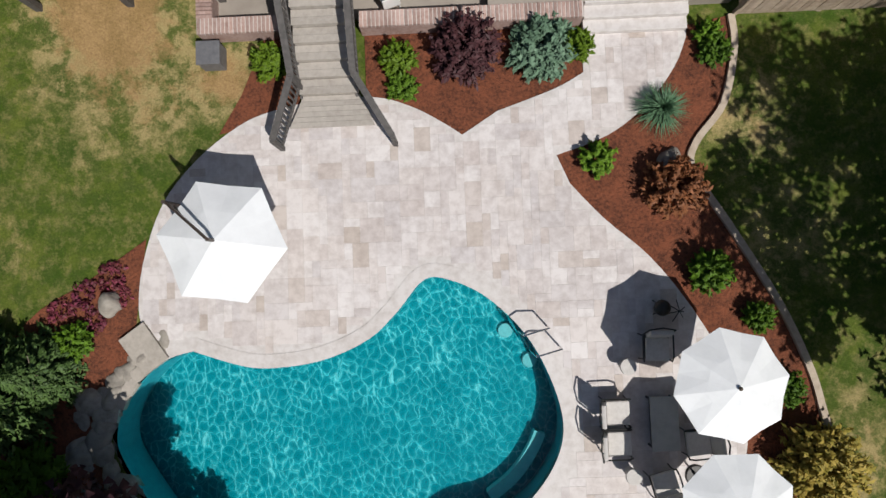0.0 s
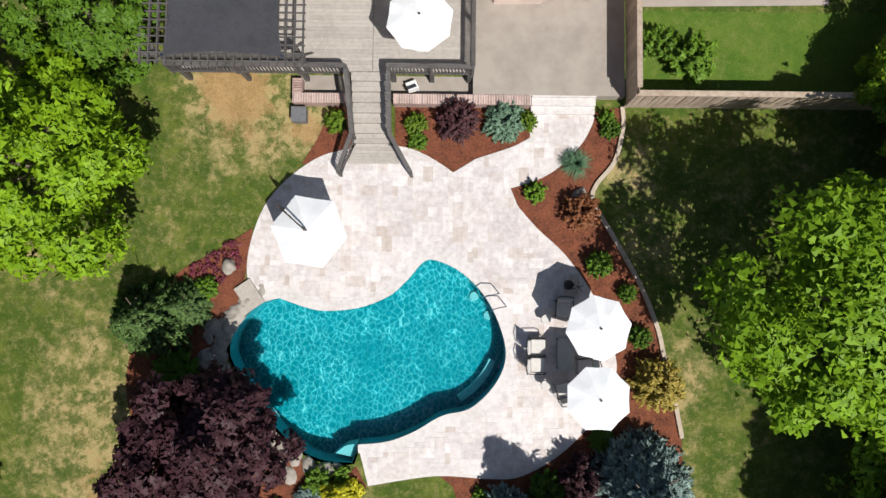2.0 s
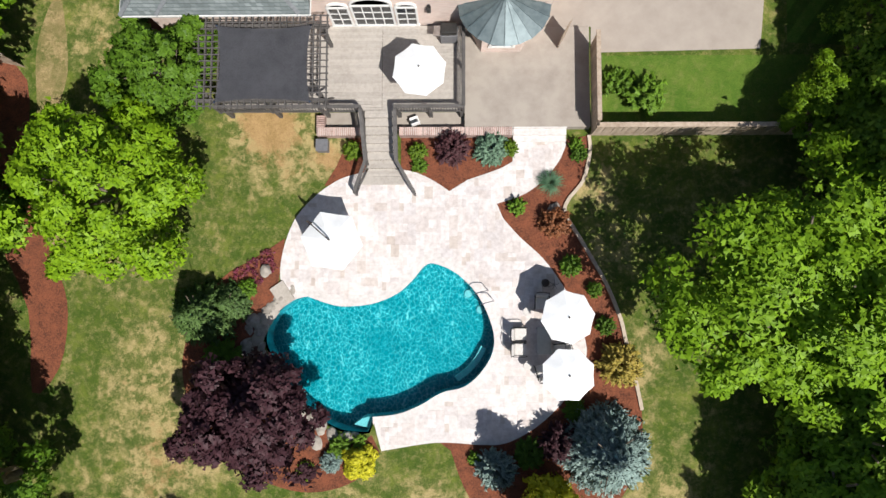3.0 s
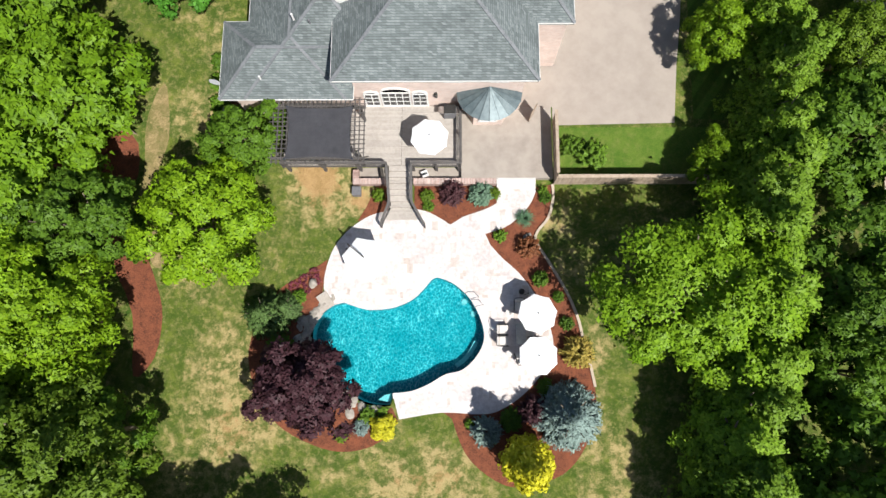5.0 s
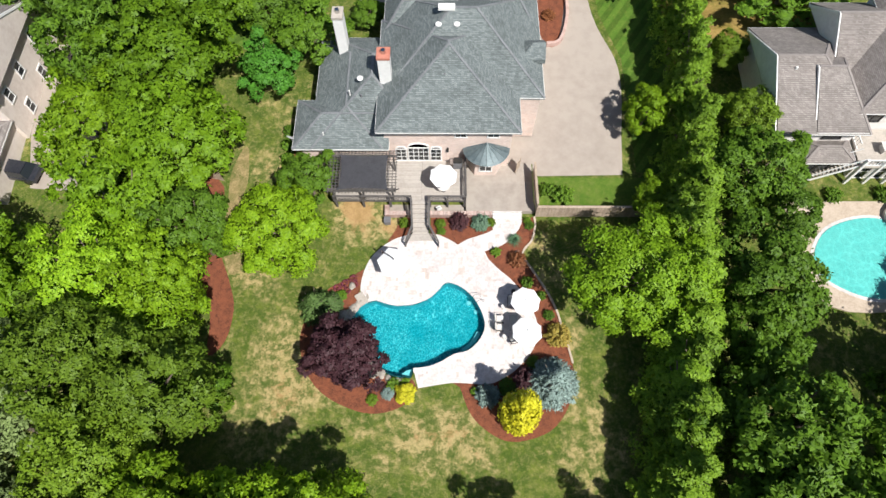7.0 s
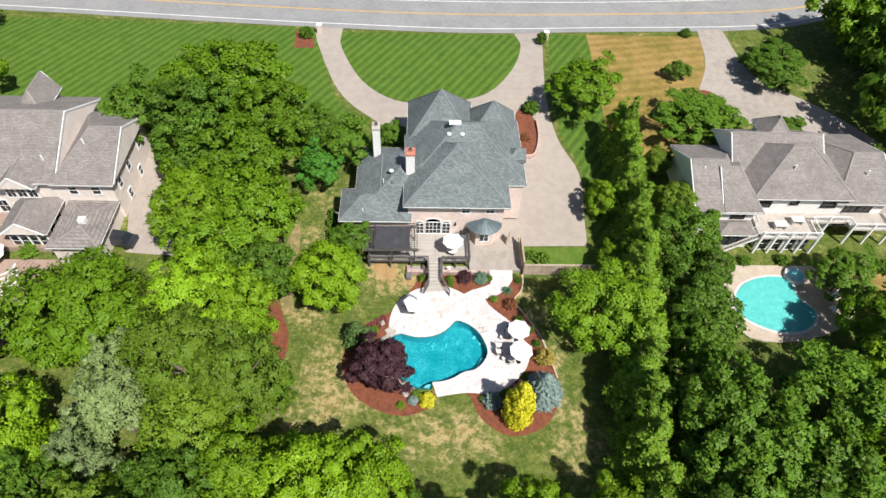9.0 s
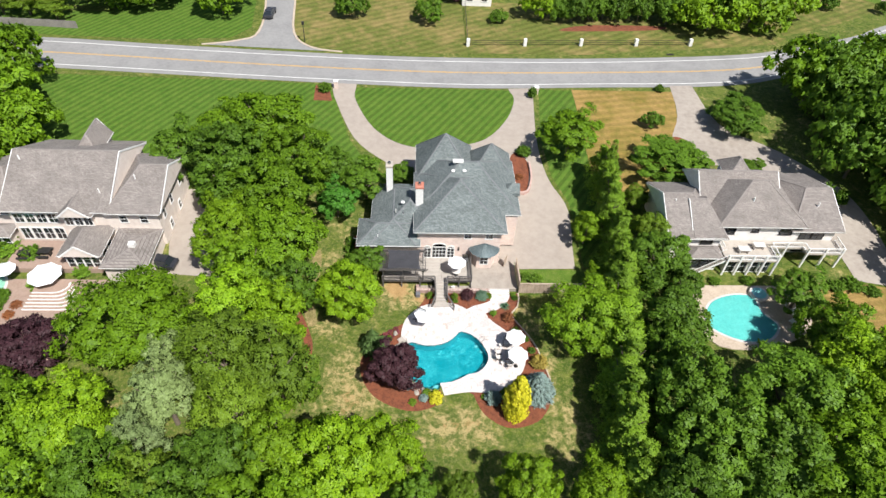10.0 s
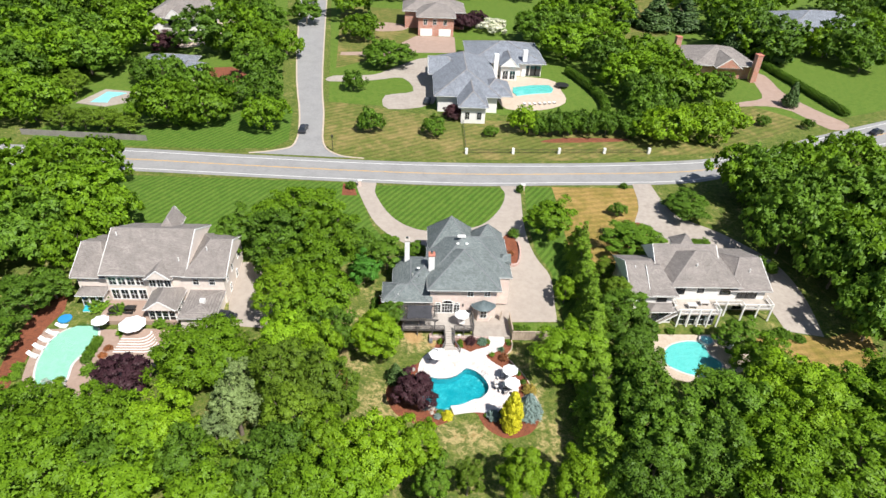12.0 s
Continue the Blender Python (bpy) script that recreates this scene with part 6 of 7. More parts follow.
M_CARDARK = plain("dark_car_paint", (0.02, 0.022, 0.03), (0.04, 0.042, 0.05), 3, 0.25, bump=0)
car(-37.2, 80.5, -4, M_CARDARK, "dark parked car at the side road's edge")
car(-5.5, 101.5, -5, M_CARDARK, "dark car parked on the far driveway")
car(119, 88.5, -62, M_CARDARK, "dark car on the bending road")
car(-40.2, 11.8, 80, M_CARDARK, "dark open car beside the neighbour's house")


# ---- plants ----
def leaf_mesh(name, pts, nrm, soft, size, rng, material, aspect=0.62, along=None, single=False):
    """Many small folded leaves at pts that face nrm."""
    n = len(pts)
    side = np.cross(nrm, rng.normal(size=(n, 3)) if along is None else along + rng.normal(size=(n, 3)) * 0.45)
    side /= np.linalg.norm(side, axis=1)[:, None] + 1e-9
    fwd = np.cross(nrm, side)
    s = (size * rng.uniform(0.65, 1.35, n))[:, None]
    tip, tail = pts + fwd * s, pts - fwd * s
    lift = nrm * s * 0.35
    if single:
        # a plain pointed blade, one triangle
        co = np.stack([tail + side * s * aspect + lift, tip, tail - side * s * aspect - lift], 1).reshape(-1, 3)
        tri = np.arange(n * 3).reshape(n, 3)
    else:
        co = np.stack([tail, pts + side * s * aspect + lift, tip, pts - side * s * aspect + lift], 1).reshape(-1, 3)
        idx = np.arange(n * 4).reshape(n, 4)
        tri = np.concatenate([idx[:, [0, 1, 2]], idx[:, [0, 2, 3]]], 0)
    me = bpy.data.meshes.new(name)
    me.vertices.add(len(co))
    me.vertices.foreach_set("co", co.ravel())
    me.loops.add(len(tri) * 3)
    me.loops.foreach_set("vertex_index", tri.ravel())
    me.polygons.add(len(tri))
    me.polygons.foreach_set("loop_start", np.arange(0, len(tri) * 3, 3))
    me.update(calc_edges=True)
    face = soft * 0.6 + nrm * 0.4
    face /= np.linalg.norm(face, axis=1)[:, None] + 1e-9
    me.normals_split_custom_set_from_vertices(np.repeat(face, len(co) // n, 0).tolist())
    me.materials.append(material)
    return me


def crown_points(rng, shape, r, z0, z1, lobes, per):
    """Places and facings of leaves on the lobes of a crown between z0 and z1."""
    P, Q, S, D = [], [], [], []
    zc, hz = (z0 + z1) / 2, (z1 - z0) / 2
    wob = rng.uniform(0, 6.28, 3)
    for k in range(lobes):
        if shape in ("round", "spire"):
            up = 1 - 1.62 * (k + rng.uniform(0.1, 0.9)) / lobes
            az = 2.39996 * k + rng.normal() * 0.16
            d = np.array([math.sqrt(1 - up * up) * math.cos(az), math.sqrt(1 - up * up) * math.sin(az), up])
            edge = 1 + 0.13 * math.sin(2 * az + wob[0]) + 0.09 * math.sin(3 * az + wob[1]) + 0.07 * math.sin(5 * az + wob[2])
            if shape == "spire":
                edge *= ((1 - up) / 1.62 + 0.1) / math.sqrt(max(0.05, 1 - up * up))
            q = rng.uniform(0.58, 0.98) if k % 4 else rng.uniform(0.35, 0.62)
            c = np.array([d[0] * r * q * edge, d[1] * r * q * edge, zc + d[2] * hz * q * rng.uniform(0.75, 1.2)])
            lr = r * rng.uniform(0.12, 0.27)
            if shape == "spire":
                lr = r * rng.uniform(0.2, 0.34) * (1.0 - 0.35 * up)
            tufts = max(4, per // 9)
            td = rng.normal(size=(tufts, 3)) + d * 0.9 + np.array([0, 0, 0.45])
            td /= np.linalg.norm(td, axis=1)[:, None]
            tp = c + td * lr * rng.uniform(0.72, 1.1, tufts)[:, None] * np.array([1, 1, 0.72])
            pick = rng.integers(0, tufts, per)
            dd = td[pick]
            P.append(tp[pick] + rng.normal(size=(per, 3)) * lr * np.array([0.17, 0.17, 0.1]))
            nn = dd * 0.5 + rng.normal(size=(per, 3)) * 0.5 + np.array([0, 0, 0.55])
            Q.append(nn / np.linalg.norm(nn, axis=1)[:, None])
            S.append(dd * 0.9 + rng.normal(size=(tufts, 3))[pick] * 0.35 + d * 0.2 + np.array([0, 0, 0.3]))
            continue
        elif shape == "cone":
            u = rng.random() ** 1.25
            a = rng.uniform(0, 6.283)
            rad = r * (1 - u) ** 0.85 * rng.uniform(0.6, 0.86)
            c = np.array([rad * math.cos(a), rad * math.sin(a), z0 + u * (z1 - z0) * 0.95])
            lr = r * (0.13 + 0.22 * (1 - u))
        elif shape == "column":
            u = rng.random()
            a = rng.uniform(0, 6.283)
            rad = r * min(1, (1 - u) * 2.2) ** 0.7 * rng.uniform(0.5, 0.72)
            c = np.array([rad * math.cos(a), rad * math.sin(a), z0 + u * (z1 - z0)])
            lr = r * rng.uniform(0.3, 0.45) * (0.5 + 0.5 * min(1, (1 - u) * 2))
        elif shape in ("fir", "loose"):
            # leaves along a bough that runs out from the stem or the root
            a = 2.39996 * k + rng.normal() * 0.15
            if shape == "fir":
                u = ((k + rng.random()) / lobes) ** 1.35
                reach = r * (1 - u) ** 0.8 * rng.uniform(0.78, 1.08) + 0.05
                foot = np.array([0, 0, z0 + u * (z1 - z0) * 0.93])
                end = foot + np.array([reach * math.cos(a), reach * math.sin(a), reach * rng.uniform(-0.08, 0.22)])
                spread = 0.15 * r * (0.35 + 0.65 * (1 - u))
            else:
                tilt = rng.uniform(0.05, 1.0) ** 0.6 * 1.35
                q = rng.uniform(0.75, 1.12)
                foot = np.array([0.1 * r * math.cos(a), 0.1 * r * math.sin(a), z0])
                end = np.array([r * q * math.sin(tilt) * math.cos(a), r * q * math.sin(tilt) * math.sin(a), z0 + (z1 - z0) * q * math.cos(tilt) + 0.05])
                spread = 0.1 * r
            w = rng.uniform(0.25, 1.0, per) ** 0.7
            d = rng.normal(size=(per, 3)) * np.array([1, 1, 0.6])
            P.append(foot + (end - foot) * w[:, None] + d * spread * (1.15 - 0.75 * w)[:, None] * 0.6)
            out = (end - foot) / np.linalg.norm(end - foot)
            nn = rng.normal(size=(per, 3)) * 0.5 + np.array([0, 0, 0.75]) + out * 0.2
            Q.append(nn / np.linalg.norm(nn, axis=1)[:, None])
            S.append(d * 0.5 + out * 0.7 + np.array([0, 0, 0.6]))
            D.append(np.repeat(out[None], per, 0))
            continue
        else:
            d = rng.normal(size=3)
            d[2] = abs(d[2])
            d /= np.linalg.norm(d)
            q = rng.uniform(0.55, 0.82)
            c = np.array([d[0] * r * q, d[1] * r * q, z0 + d[2] * (z1 - z0) * q])
            lr = r * rng.uniform(0.16, 0.3)
        d = rng.normal(size=(per, 3))
        d[:, 2] = d[:, 2] * 0.8 + 0.25
        d /= np.linalg.norm(d, axis=1)[:, None]
        P.append(c + d * lr * rng.uniform(0.55, 1.08, per)[:, None] * np.array([1, 1, 0.8]))
        nn = d * 0.8 + rng.normal(size=(per, 3)) * 0.45 + np.array([0, 0, 0.45])
        Q.append(nn / np.linalg.norm(nn, axis=1)[:, None])
        S.append(d + np.array([0, 0, 0.3]))
    return np.concatenate(P), np.concatenate(Q), np.concatenate(S), (np.concatenate(D) if D else None)


def trunk_mesh(seed, h, r):
    rnd = random.Random(seed)
    bm = bmesh.new()
    tube(bm, (0, 0, -0.2), (0.05 * h * rnd.uniform(-1, 1) * 0.3, 0, h * 0.45), 0.028 * h, 0.018 * h, 9)
    for i in range(6):
        a = rnd.uniform(0, 6.28)
        z = h * rnd.uniform(0.25, 0.45)
        tube(bm, (0, 0, z), (r * 0.55 * math.cos(a), r * 0.55 * math.sin(a), h * rnd.uniform(0.6, 0.8)), 0.012 * h, 0.004 * h, 6)
    tube(bm, (0, 0, h * 0.42), (0, 0, h * 0.82), 0.016 * h, 0.004 * h, 7)
    me = bpy.data.meshes.new("trunk")
    bm.to_mesh(me)
    bm.free()
    me.materials.append(M_BARK)
    return me


# kind: shape, radius, height, where the crown starts, lobes, leaves a lobe, leaf length, material, label, category
KINDS = {
    "oak": ("round", 5.0, 11.0, 0.12, 62, 300, 0.165, M_OAK, "broad mid-green deciduous tree in full leaf", "tree"),
    "maple": ("round", 4.5, 9.0, 0.1, 62, 400, 0.125, M_BRIGHT, "bright yellow-green maple tree in full leaf", "tree"),
    "lime": ("round", 4.5, 9.0, 0.1, 64, 480, 0.11, M_LIME, "bright lime-green maple tree on the lawn", "tree"),
    "shade": ("round", 4.5, 10.0, 0.1, 58, 300, 0.16, M_DARK, "dark green deciduous tree in full leaf", "tree"),
    "dome": ("round", 6.0, 9.5, 0.05, 95, 330, 0.15, M_OAK, "dense dome-shaped green tree on the lawn", "tree"),
    "emerald": ("round", 3.0, 6.0, 0.05, 50, 260, 0.12, M_EMERALD, "dense blue-green tree beside the house", "tree"),
    "locust": ("round", 4.5, 11.0, 0.12, 84, 260, 0.125, M_OLIVE, "pale olive-green tree with fine leaves", "tree"),
    "silver": ("round", 4.0, 12.0, 0.08, 70, 220, 0.14, M_SILVER, "silvery grey-green tree in full leaf", "tree"),
    "blossom": ("round", 1.8, 2.4, 0.02, 36, 160, 0.07, M_BLOSSOM, "white flowering shrub beside the pool", "shrub"),
    "cypress": ("spire", 2.3, 9.0, 0.02, 96, 150, 0.105, M_CYP, "tall narrow green cypress in a row", "cypress"),
    "plum": ("round", 3.0, 4.7, 0.06, 70, 300, 0.115, M_PLUM, "dark purple-leaved plum tree", "tree"),
    "blue_spruce": ("fir", 2.2, 5.2, 0.02, 420, 60, 0.11, M_BLUE, "silvery blue spruce tree", "tree"),
    "spruce": ("fir", 1.9, 4.0, 0.02, 280, 54, 0.12, M_GREENSPRUCE, "dark green spruce tree", "tree"),
    "pine": ("cone", 4.5, 13.0, 0.1, 120, 60, 0.32, M_GREENSPRUCE, "tall dark green conifer tree", "tree"),
    "gold_cypress": ("column", 1.6, 4.8, 0.0, 130, 80, 0.12, M_GOLD, "bright golden yellow cypress", "cypress"),
    "gold_ball": ("ball", 0.9, 1.4, 0.0, 70, 90, 0.06, M_GOLD, "round clipped golden yellow shrub", "shrub"),
    "green_shrub": ("loose", 0.6, 0.8, 0.0, 70, 34, 0.08, M_FRESH, "rounded bright green shrub", "shrub"),
    "dark_shrub": ("loose", 0.6, 0.8, 0.0, 110, 22, 0.08, M_DARK, "rounded dark green shrub", "shrub"),
    "olive_shrub": ("loose", 0.6, 0.9, 0.0, 110, 24, 0.075, M_OLIVE, "loose olive-green shrub in the mulch bed", "shrub"),
    "purple_shrub": ("loose", 0.95, 1.5, 0.0, 200, 26, 0.085, M_PLUM, "spreading dark purple smoke bush", "shrub"),
    "blue_shrub": ("loose", 0.9, 0.9, 0.0, 240, 26, 0.08, M_BLUE, "spreading silvery blue juniper", "shrub"),
    "juniper": ("loose", 0.9, 0.9, 0.0, 260, 26, 0.085, M_JUNIPER, "spreading blue-green juniper below the brick wall", "shrub"),
    "rust_shrub": ("loose", 0.9, 1.3, 0.0, 140, 18, 0.085, M_RUST, "rusty red Japanese maple shrub", "shrub"),
    "amber_shrub": ("loose", 1.15, 1.5, 0.0, 240, 22, 0.09, M_AMBER, "amber and green barberry shrub", "shrub"),
    "pink_flowers": ("ball", 0.5, 0.25, 0.0, 16, 26, 0.045, M_PINK, "low carpet of pink flowers", "flowers"),
    "far_oak": ("round", 8.0, 10.0, 0.08, 56, 140, 0.36, M_OAK, "broad green tree across the road", "tree"),
    "far_shade": ("round", 8.0, 10.0, 0.08, 56, 140, 0.36, M_DARK, "dark green tree across the road", "tree"),
    "far_maple": ("round", 8.0, 9.0, 0.08, 56, 140, 0.36, M_BRIGHT, "bright green tree across the road", "tree"),
}
grown = {}


def plant(kind, x, y, h, r, base=None):
    """A plant of that kind, height and crown radius; two forms of each kind take turns."""
    shape, r0, h0, start, lobes, per, leaf, mat, label, cat = KINDS[kind]
    turn = (x * 37.7 + y * 91.3) % 360
    z = gz(y) if base is None else base
    n = grown.setdefault(kind, [0, {}])
    form = n[0] % (2 if h0 < 5 else 3)
    n[0] += 1
    m = pose(x, y, z, 0, 0, turn)
    size = (r / r0, r / r0, h / h0)
    if form not in n[1]:
        rng = np.random.default_rng(len(grown) * 10 + form)
        name = {"tree": "tree", "cypress": "cypress_tree", "shrub": "shrub", "flowers": "flower_carpet"}[cat]
        ob = thing(name, label, cat, ("trees" if h0 > 3 else "garden shrubs"))
        if h0 > 3:
            t = new("trunk", trunk_mesh(form + 5, h0, r0))
            t.parent = ob
        pts, nrm, soft, along = crown_points(rng, shape, r0, h0 * start, h0 * 0.97, lobes, per)
        c = new("crown" if h0 > 3 else "leaves", leaf_mesh("crown", pts, nrm, soft, leaf, rng, mat, 0.62 if along is None else 0.36, along, shape in ("round", "spire")))
        c.parent = ob
        ob.matrix_basis = m @ Matrix.Diagonal((*size, 1))
        n[1][form] = (ob, size)
        return ob
    ob, s0 = n[1][form]
    return copy_thing(ob, m @ Matrix.Diagonal((size[0] / s0[0], size[1] / s0[1], size[2] / s0[2], 1)))


def grow(kind, rows):
    for x, y, h, r in rows:
        plant(kind, x, y, h, r)


def grass_tuft(x, y, r, h):
    rng = np.random.default_rng(77)
    bm = bmesh.new()
    for i in range(420):
        a, q = rng.uniform(0, 6.283), rng.uniform(0.15, 1.0)
        u = Vector((math.cos(a), math.sin(a), 0))
        n = Vector((-u.y, u.x, 0)) * 0.011
        top = h * (1.15 - 0.75 * q * q) * rng.uniform(0.8, 1.1)
        p0, p1, p2 = u * 0.06, u * r * q * 0.5 + Vector((0, 0, top * 0.75)), u * r * q + Vector((0, 0, top * (1.0 - 0.35 * q)))
        v = [bm.verts.new(p) for p in (p0 - n, p0 + n, p1 + n, p1 - n, p2)]
        bm.faces.new((v[0], v[1], v[2], v[3]))
        bm.faces.new((v[3], v[2], v[4]))
    t = thing("ornamental_grass", "spiky blue-green tuft of ornamental grass", "ornamental grass", at=(x, y, gz(y)))
    part("blades", bm, M_TUFT, t)


# garden round the pool
grass_tuft(4.95, 5.3, 0.85, 0.75)
grow("maple", [(-14.6, 4.4, 8, 3.9)])
grow("lime", [(14.6, 0.2, 9.4, 5.1)])
grow("shade", [(-12.9, 9.7, 6, 2.5)])
grow("plum", [(-8.85, -5.5, 5.3, 3.0)])
grow("blue_spruce", [(7.3, -7.3, 4.3, 2.2)])
grow("gold_cypress", [(4.45, -9.85, 7.0, 1.5)])
grow("spruce", [(-11.7, -1.1, 3.8, 1.6), (-10.6, -0.6, 1.8, 1.1)])
grow("gold_ball", [(-4.25, -8.1, 1.3, 0.92)])
grow("blue_shrub", [(2.2, -8.3, 1.4, 1.0), (-5.6, -8.1, 0.6, 0.55)])
grow("juniper", [(2.05, 7.0, 0.9, 0.9)])
grow("purple_shrub", [(0.15, 7.0, 1.3, 0.95), (5.1, -7.0, 1.8, 0.95)])
grow("rust_shrub", [(5.1, 3.35, 1.2, 0.85)])
grow("amber_shrub", [(8.1, -3.4, 1.4, 1.12)])
grow("green_shrub", [(3.3, 4.15, 0.7, 0.5), (-1.45, 6.15, 0.6, 0.42), (6.2, 7.2, 0.6, 0.4), (-5.2, -7.4, 0.6, 0.6), (-4.3, -7.2, 0.4, 0.4), (1.2, -7.9, 0.5, 0.35), (9.5, 9.6, 1.2, 1.1), (8.2, 10.2, 1.0, 0.8)])
grow("olive_shrub", [(-1.55, 6.85, 0.9, 0.5), (-4.75, 6.9, 1.0, 0.5), (2.95, 7.0, 0.8, 0.45), (-6.8, -8.6, 0.5, 0.5)])
grow("dark_shrub", [(5.85, 1.25, 0.9, 0.58), (7.0, 0.1, 0.7, 0.42), (6.35, 6.75, 0.6, 0.45), (7.5, -1.6, 0.7, 0.5), (-9.8, 0.1, 0.6, 0.5), (-10.9, -3.2, 0.8, 1.0), (3.8, -7.6, 0.8, 0.8), (6.0, -5.6, 0.6, 0.6)])
grow("pink_flowers", [(-9.0, 1.7, 0.25, 0.5), (-9.6, 1.2, 0.25, 0.5), (-8.8, 1.2, 0.22, 0.4), (-10.3, 0.8, 0.25, 0.45), (-9.4, 0.6, 0.2, 0.4)])
grow("dark_shrub", [(-15.6, 8.6 + 1.5 * i, 1.2, 0.75) for i in range(6)])
# wood on the west side
grow("oak", [(-29.2, 34.5, 11, 6.2), (-24.0, 28.7, 10, 4.8), (-25.5, 18.9, 12, 5.6), (-23.8, 11.8, 11, 5.1), (-27.0, 6.2, 11, 4.4), (-42.7, -16.4, 11, 4.4), (-48.6, -13.1, 11, 4.6), (-16.5, -23.3, 12, 4.4), (-34.8, 33.6, 10, 4.6)])
grow("shade", [(-41.0, 29.0, 9, 4.4), (-33.3, 28.2, 11, 5.0), (-31.6, 21.3, 11, 4.5), (-21.3, 4.0, 10, 3.3), (-13.9, 25.0, 7, 3.5), (-35.6, -19.5, 11, 4.1), (-44.4, -20.0, 11, 4.6), (-24.5, -18.7, 12, 3.8), (-26.6, -22.7, 12, 4.2), (-6.6, -21.1, 8, 2.3), (-19.8, -8.1, 8, 2.6), (-18.6, 28.4, 6, 3.0)])
grow("maple", [(-30.4, 12.7, 11, 4.6), (-39.8, -13.8, 11, 4.4), (-14.3, -18.7, 12, 5.0), (-19.4, -17.6, 12, 4.0), (-9.6, -17.6, 11, 3.6), (4.4, -20.0, 8, 3.0), (11.6, -20.6, 8, 3.4), (-22.4, -1.6, 11, 3.8)])
grow("lime", [(-27.1, -0.4, 11, 4.9)])
grow("locust", [(-20.9, -8.9, 13, 4.1), (-26.3, -7.8, 14, 4.6), (-2.3, -20.2, 7, 1.7), (-31.0, -20.9, 10, 3.8), (-24.3, -13.4, 12, 3.8)])
grow("dome", [(-39.0, -0.8, 9.5, 6.3)])
grow("emerald", [(-17.8, 21.2, 6, 2.8)])
grow("silver", [(-31.9, -11.0, 11, 3.5), (-32.0, -7.3, 11, 2.4), (-33.2, -15.7, 9, 2.5)])
grow("oak", [(-22, -25, 12, 5), (-32, -26, 12, 5), (-42, -25, 12, 5.5), (-52, -20, 12, 6), (-60, -15, 11, 5.5), (-56, -10.5, 8, 4), (-68, -15, 11, 6), (-64, -9, 6, 3)])
grow("shade", [(-8.7, 29.1, 3, 1.9)])
# east side: cypress row and wood
for i in range(26):
    y = -20 + 1.98 * i
    plant("cypress", float(np.interp(y, (-20, -10, 0, 8, 31), (14.6, 16.2, 17.9, 19.5, 21.8))) + 0.45 * math.sin(i * 1.9), y, 8.8 + 1.1 * math.sin(i * 2.7), (2.5 if y < 9 else 1.75) + 0.25 * math.cos(i * 3.3))
grow("maple", [(17.1, 16.6, 5.5, 2.2), (17.2, 8.6, 4.2, 2.0), (41.6, -9.0, 12, 5.8), (43.5, -12.8, 12, 5.4)])
grow("shade", [(23.4, -0.3, 9.6, 4.3), (24.8, 9.7, 9, 4.2), (22.3, -17.3, 13, 5.2), (33.1, -11.4, 12, 5.6), (28.0, -18.9, 12, 5.2), (27.5, 6.4, 7, 2.7), (16.9, -10.1, 9, 2.7), (21.4, -11.8, 13, 4.8), (18.6, -21.9, 12, 4.3), (33.3, 31.9, 5, 5.7), (48.1, 44.0, 5, 5.1), (42.9, 5.6, 6, 3.5), (46.4, 31.0, 3.5, 2.2), (33.5, 43.2, 3, 1.8), (22, -4.5, 9, 3.2)])
grow("oak", [(42.7, -2.5, 10, 4.1), (35.8, -19.0, 12, 5.3), (17.7, 35.8, 8, 4.8), (49, -9.5, 11, 5.5), (58, -10.5, 12, 6.5), (46, -20, 12, 6.5), (55, -14, 12, 7), (66, -12, 12, 7), (34, -25, 12, 6)])
grow("locust", [(26, 24, 4, 2.0), (47.6, -0.5, 5, 2.6), (25.6, 15.5, 7, 2.6)])
grow("far_shade", [(66.0, 48.6, 13, 7.8), (62.5, 31.5, 14, 7.5), (78.9, 39.3, 15, 10.2), (67.5, 38.4, 14, 7.7), (67.5, 21.3, 14, 7.1), (66.6, 8.4, 13, 6.4), (74, 14, 14, 8)])
grow("far_oak", [(75.1, 48.0, 14, 8.3), (63.6, 51.2, 12, 7.4), (77.9, 53.5, 12, 7.4), (72.6, 22.8, 15, 9.1), (86, 22, 13, 9), (80, 2, 12, 8), (96, 44, 12, 10), (92, 60, 12, 8), (108, 55, 12, 10), (84, 30, 14, 9)])
# west neighbour's garden
grow("plum", [(-50.1, -2.7, 5, 3.6), (-90, 139, 6, 5), (9.1, 175.2, 6, 4.7), (1.7, 90.7, 4, 3.0), (14.5, 180, 6, 4)])
grow("blossom", [(-59.6, -4.2, 2.2, 2.2), (20.6, 174, 5, 6)])
grow("dark_shrub", [(-57.9, 2.4 + 1.0 * i, 1.3, 0.95) for i in range(5)])
grow("green_shrub", [(-57, 13, 1.6, 1.6), (-60.5, 14, 1.4, 1.8), (-49.6, 10.2, 1.3, 1.3), (-66.5, -1, 1.0, 1.0), (-66.9, 0.8, 1.0, 1.0), (-64.8, -3.6, 1, 1.2), (-61.1, 15.2, 1.8, 2.0), (-56.4, 0.2, 1.4, 1.4), (-54.6, 8.3, 1.2, 1.3)])
grow("dark_shrub", [(34, 9.8, 0.8, 0.9), (38.5, 9.9, 0.9, 0.9), (53.2, 9.2, 1.2, 1.6), (50.6, 9.0, 1, 1.3), (55.5, 8.2, 1, 1.2), (10.6, 35.5, 1.6, 1.3), (13.9, 51.2, 2, 0.9), (-22.8, 51.5, 1.6, 1.2), (57.2, 27, 2.5, 1.2), (58.6, 25.5, 2.6, 1.2), (38, 54.4, 1.2, 1.0)])
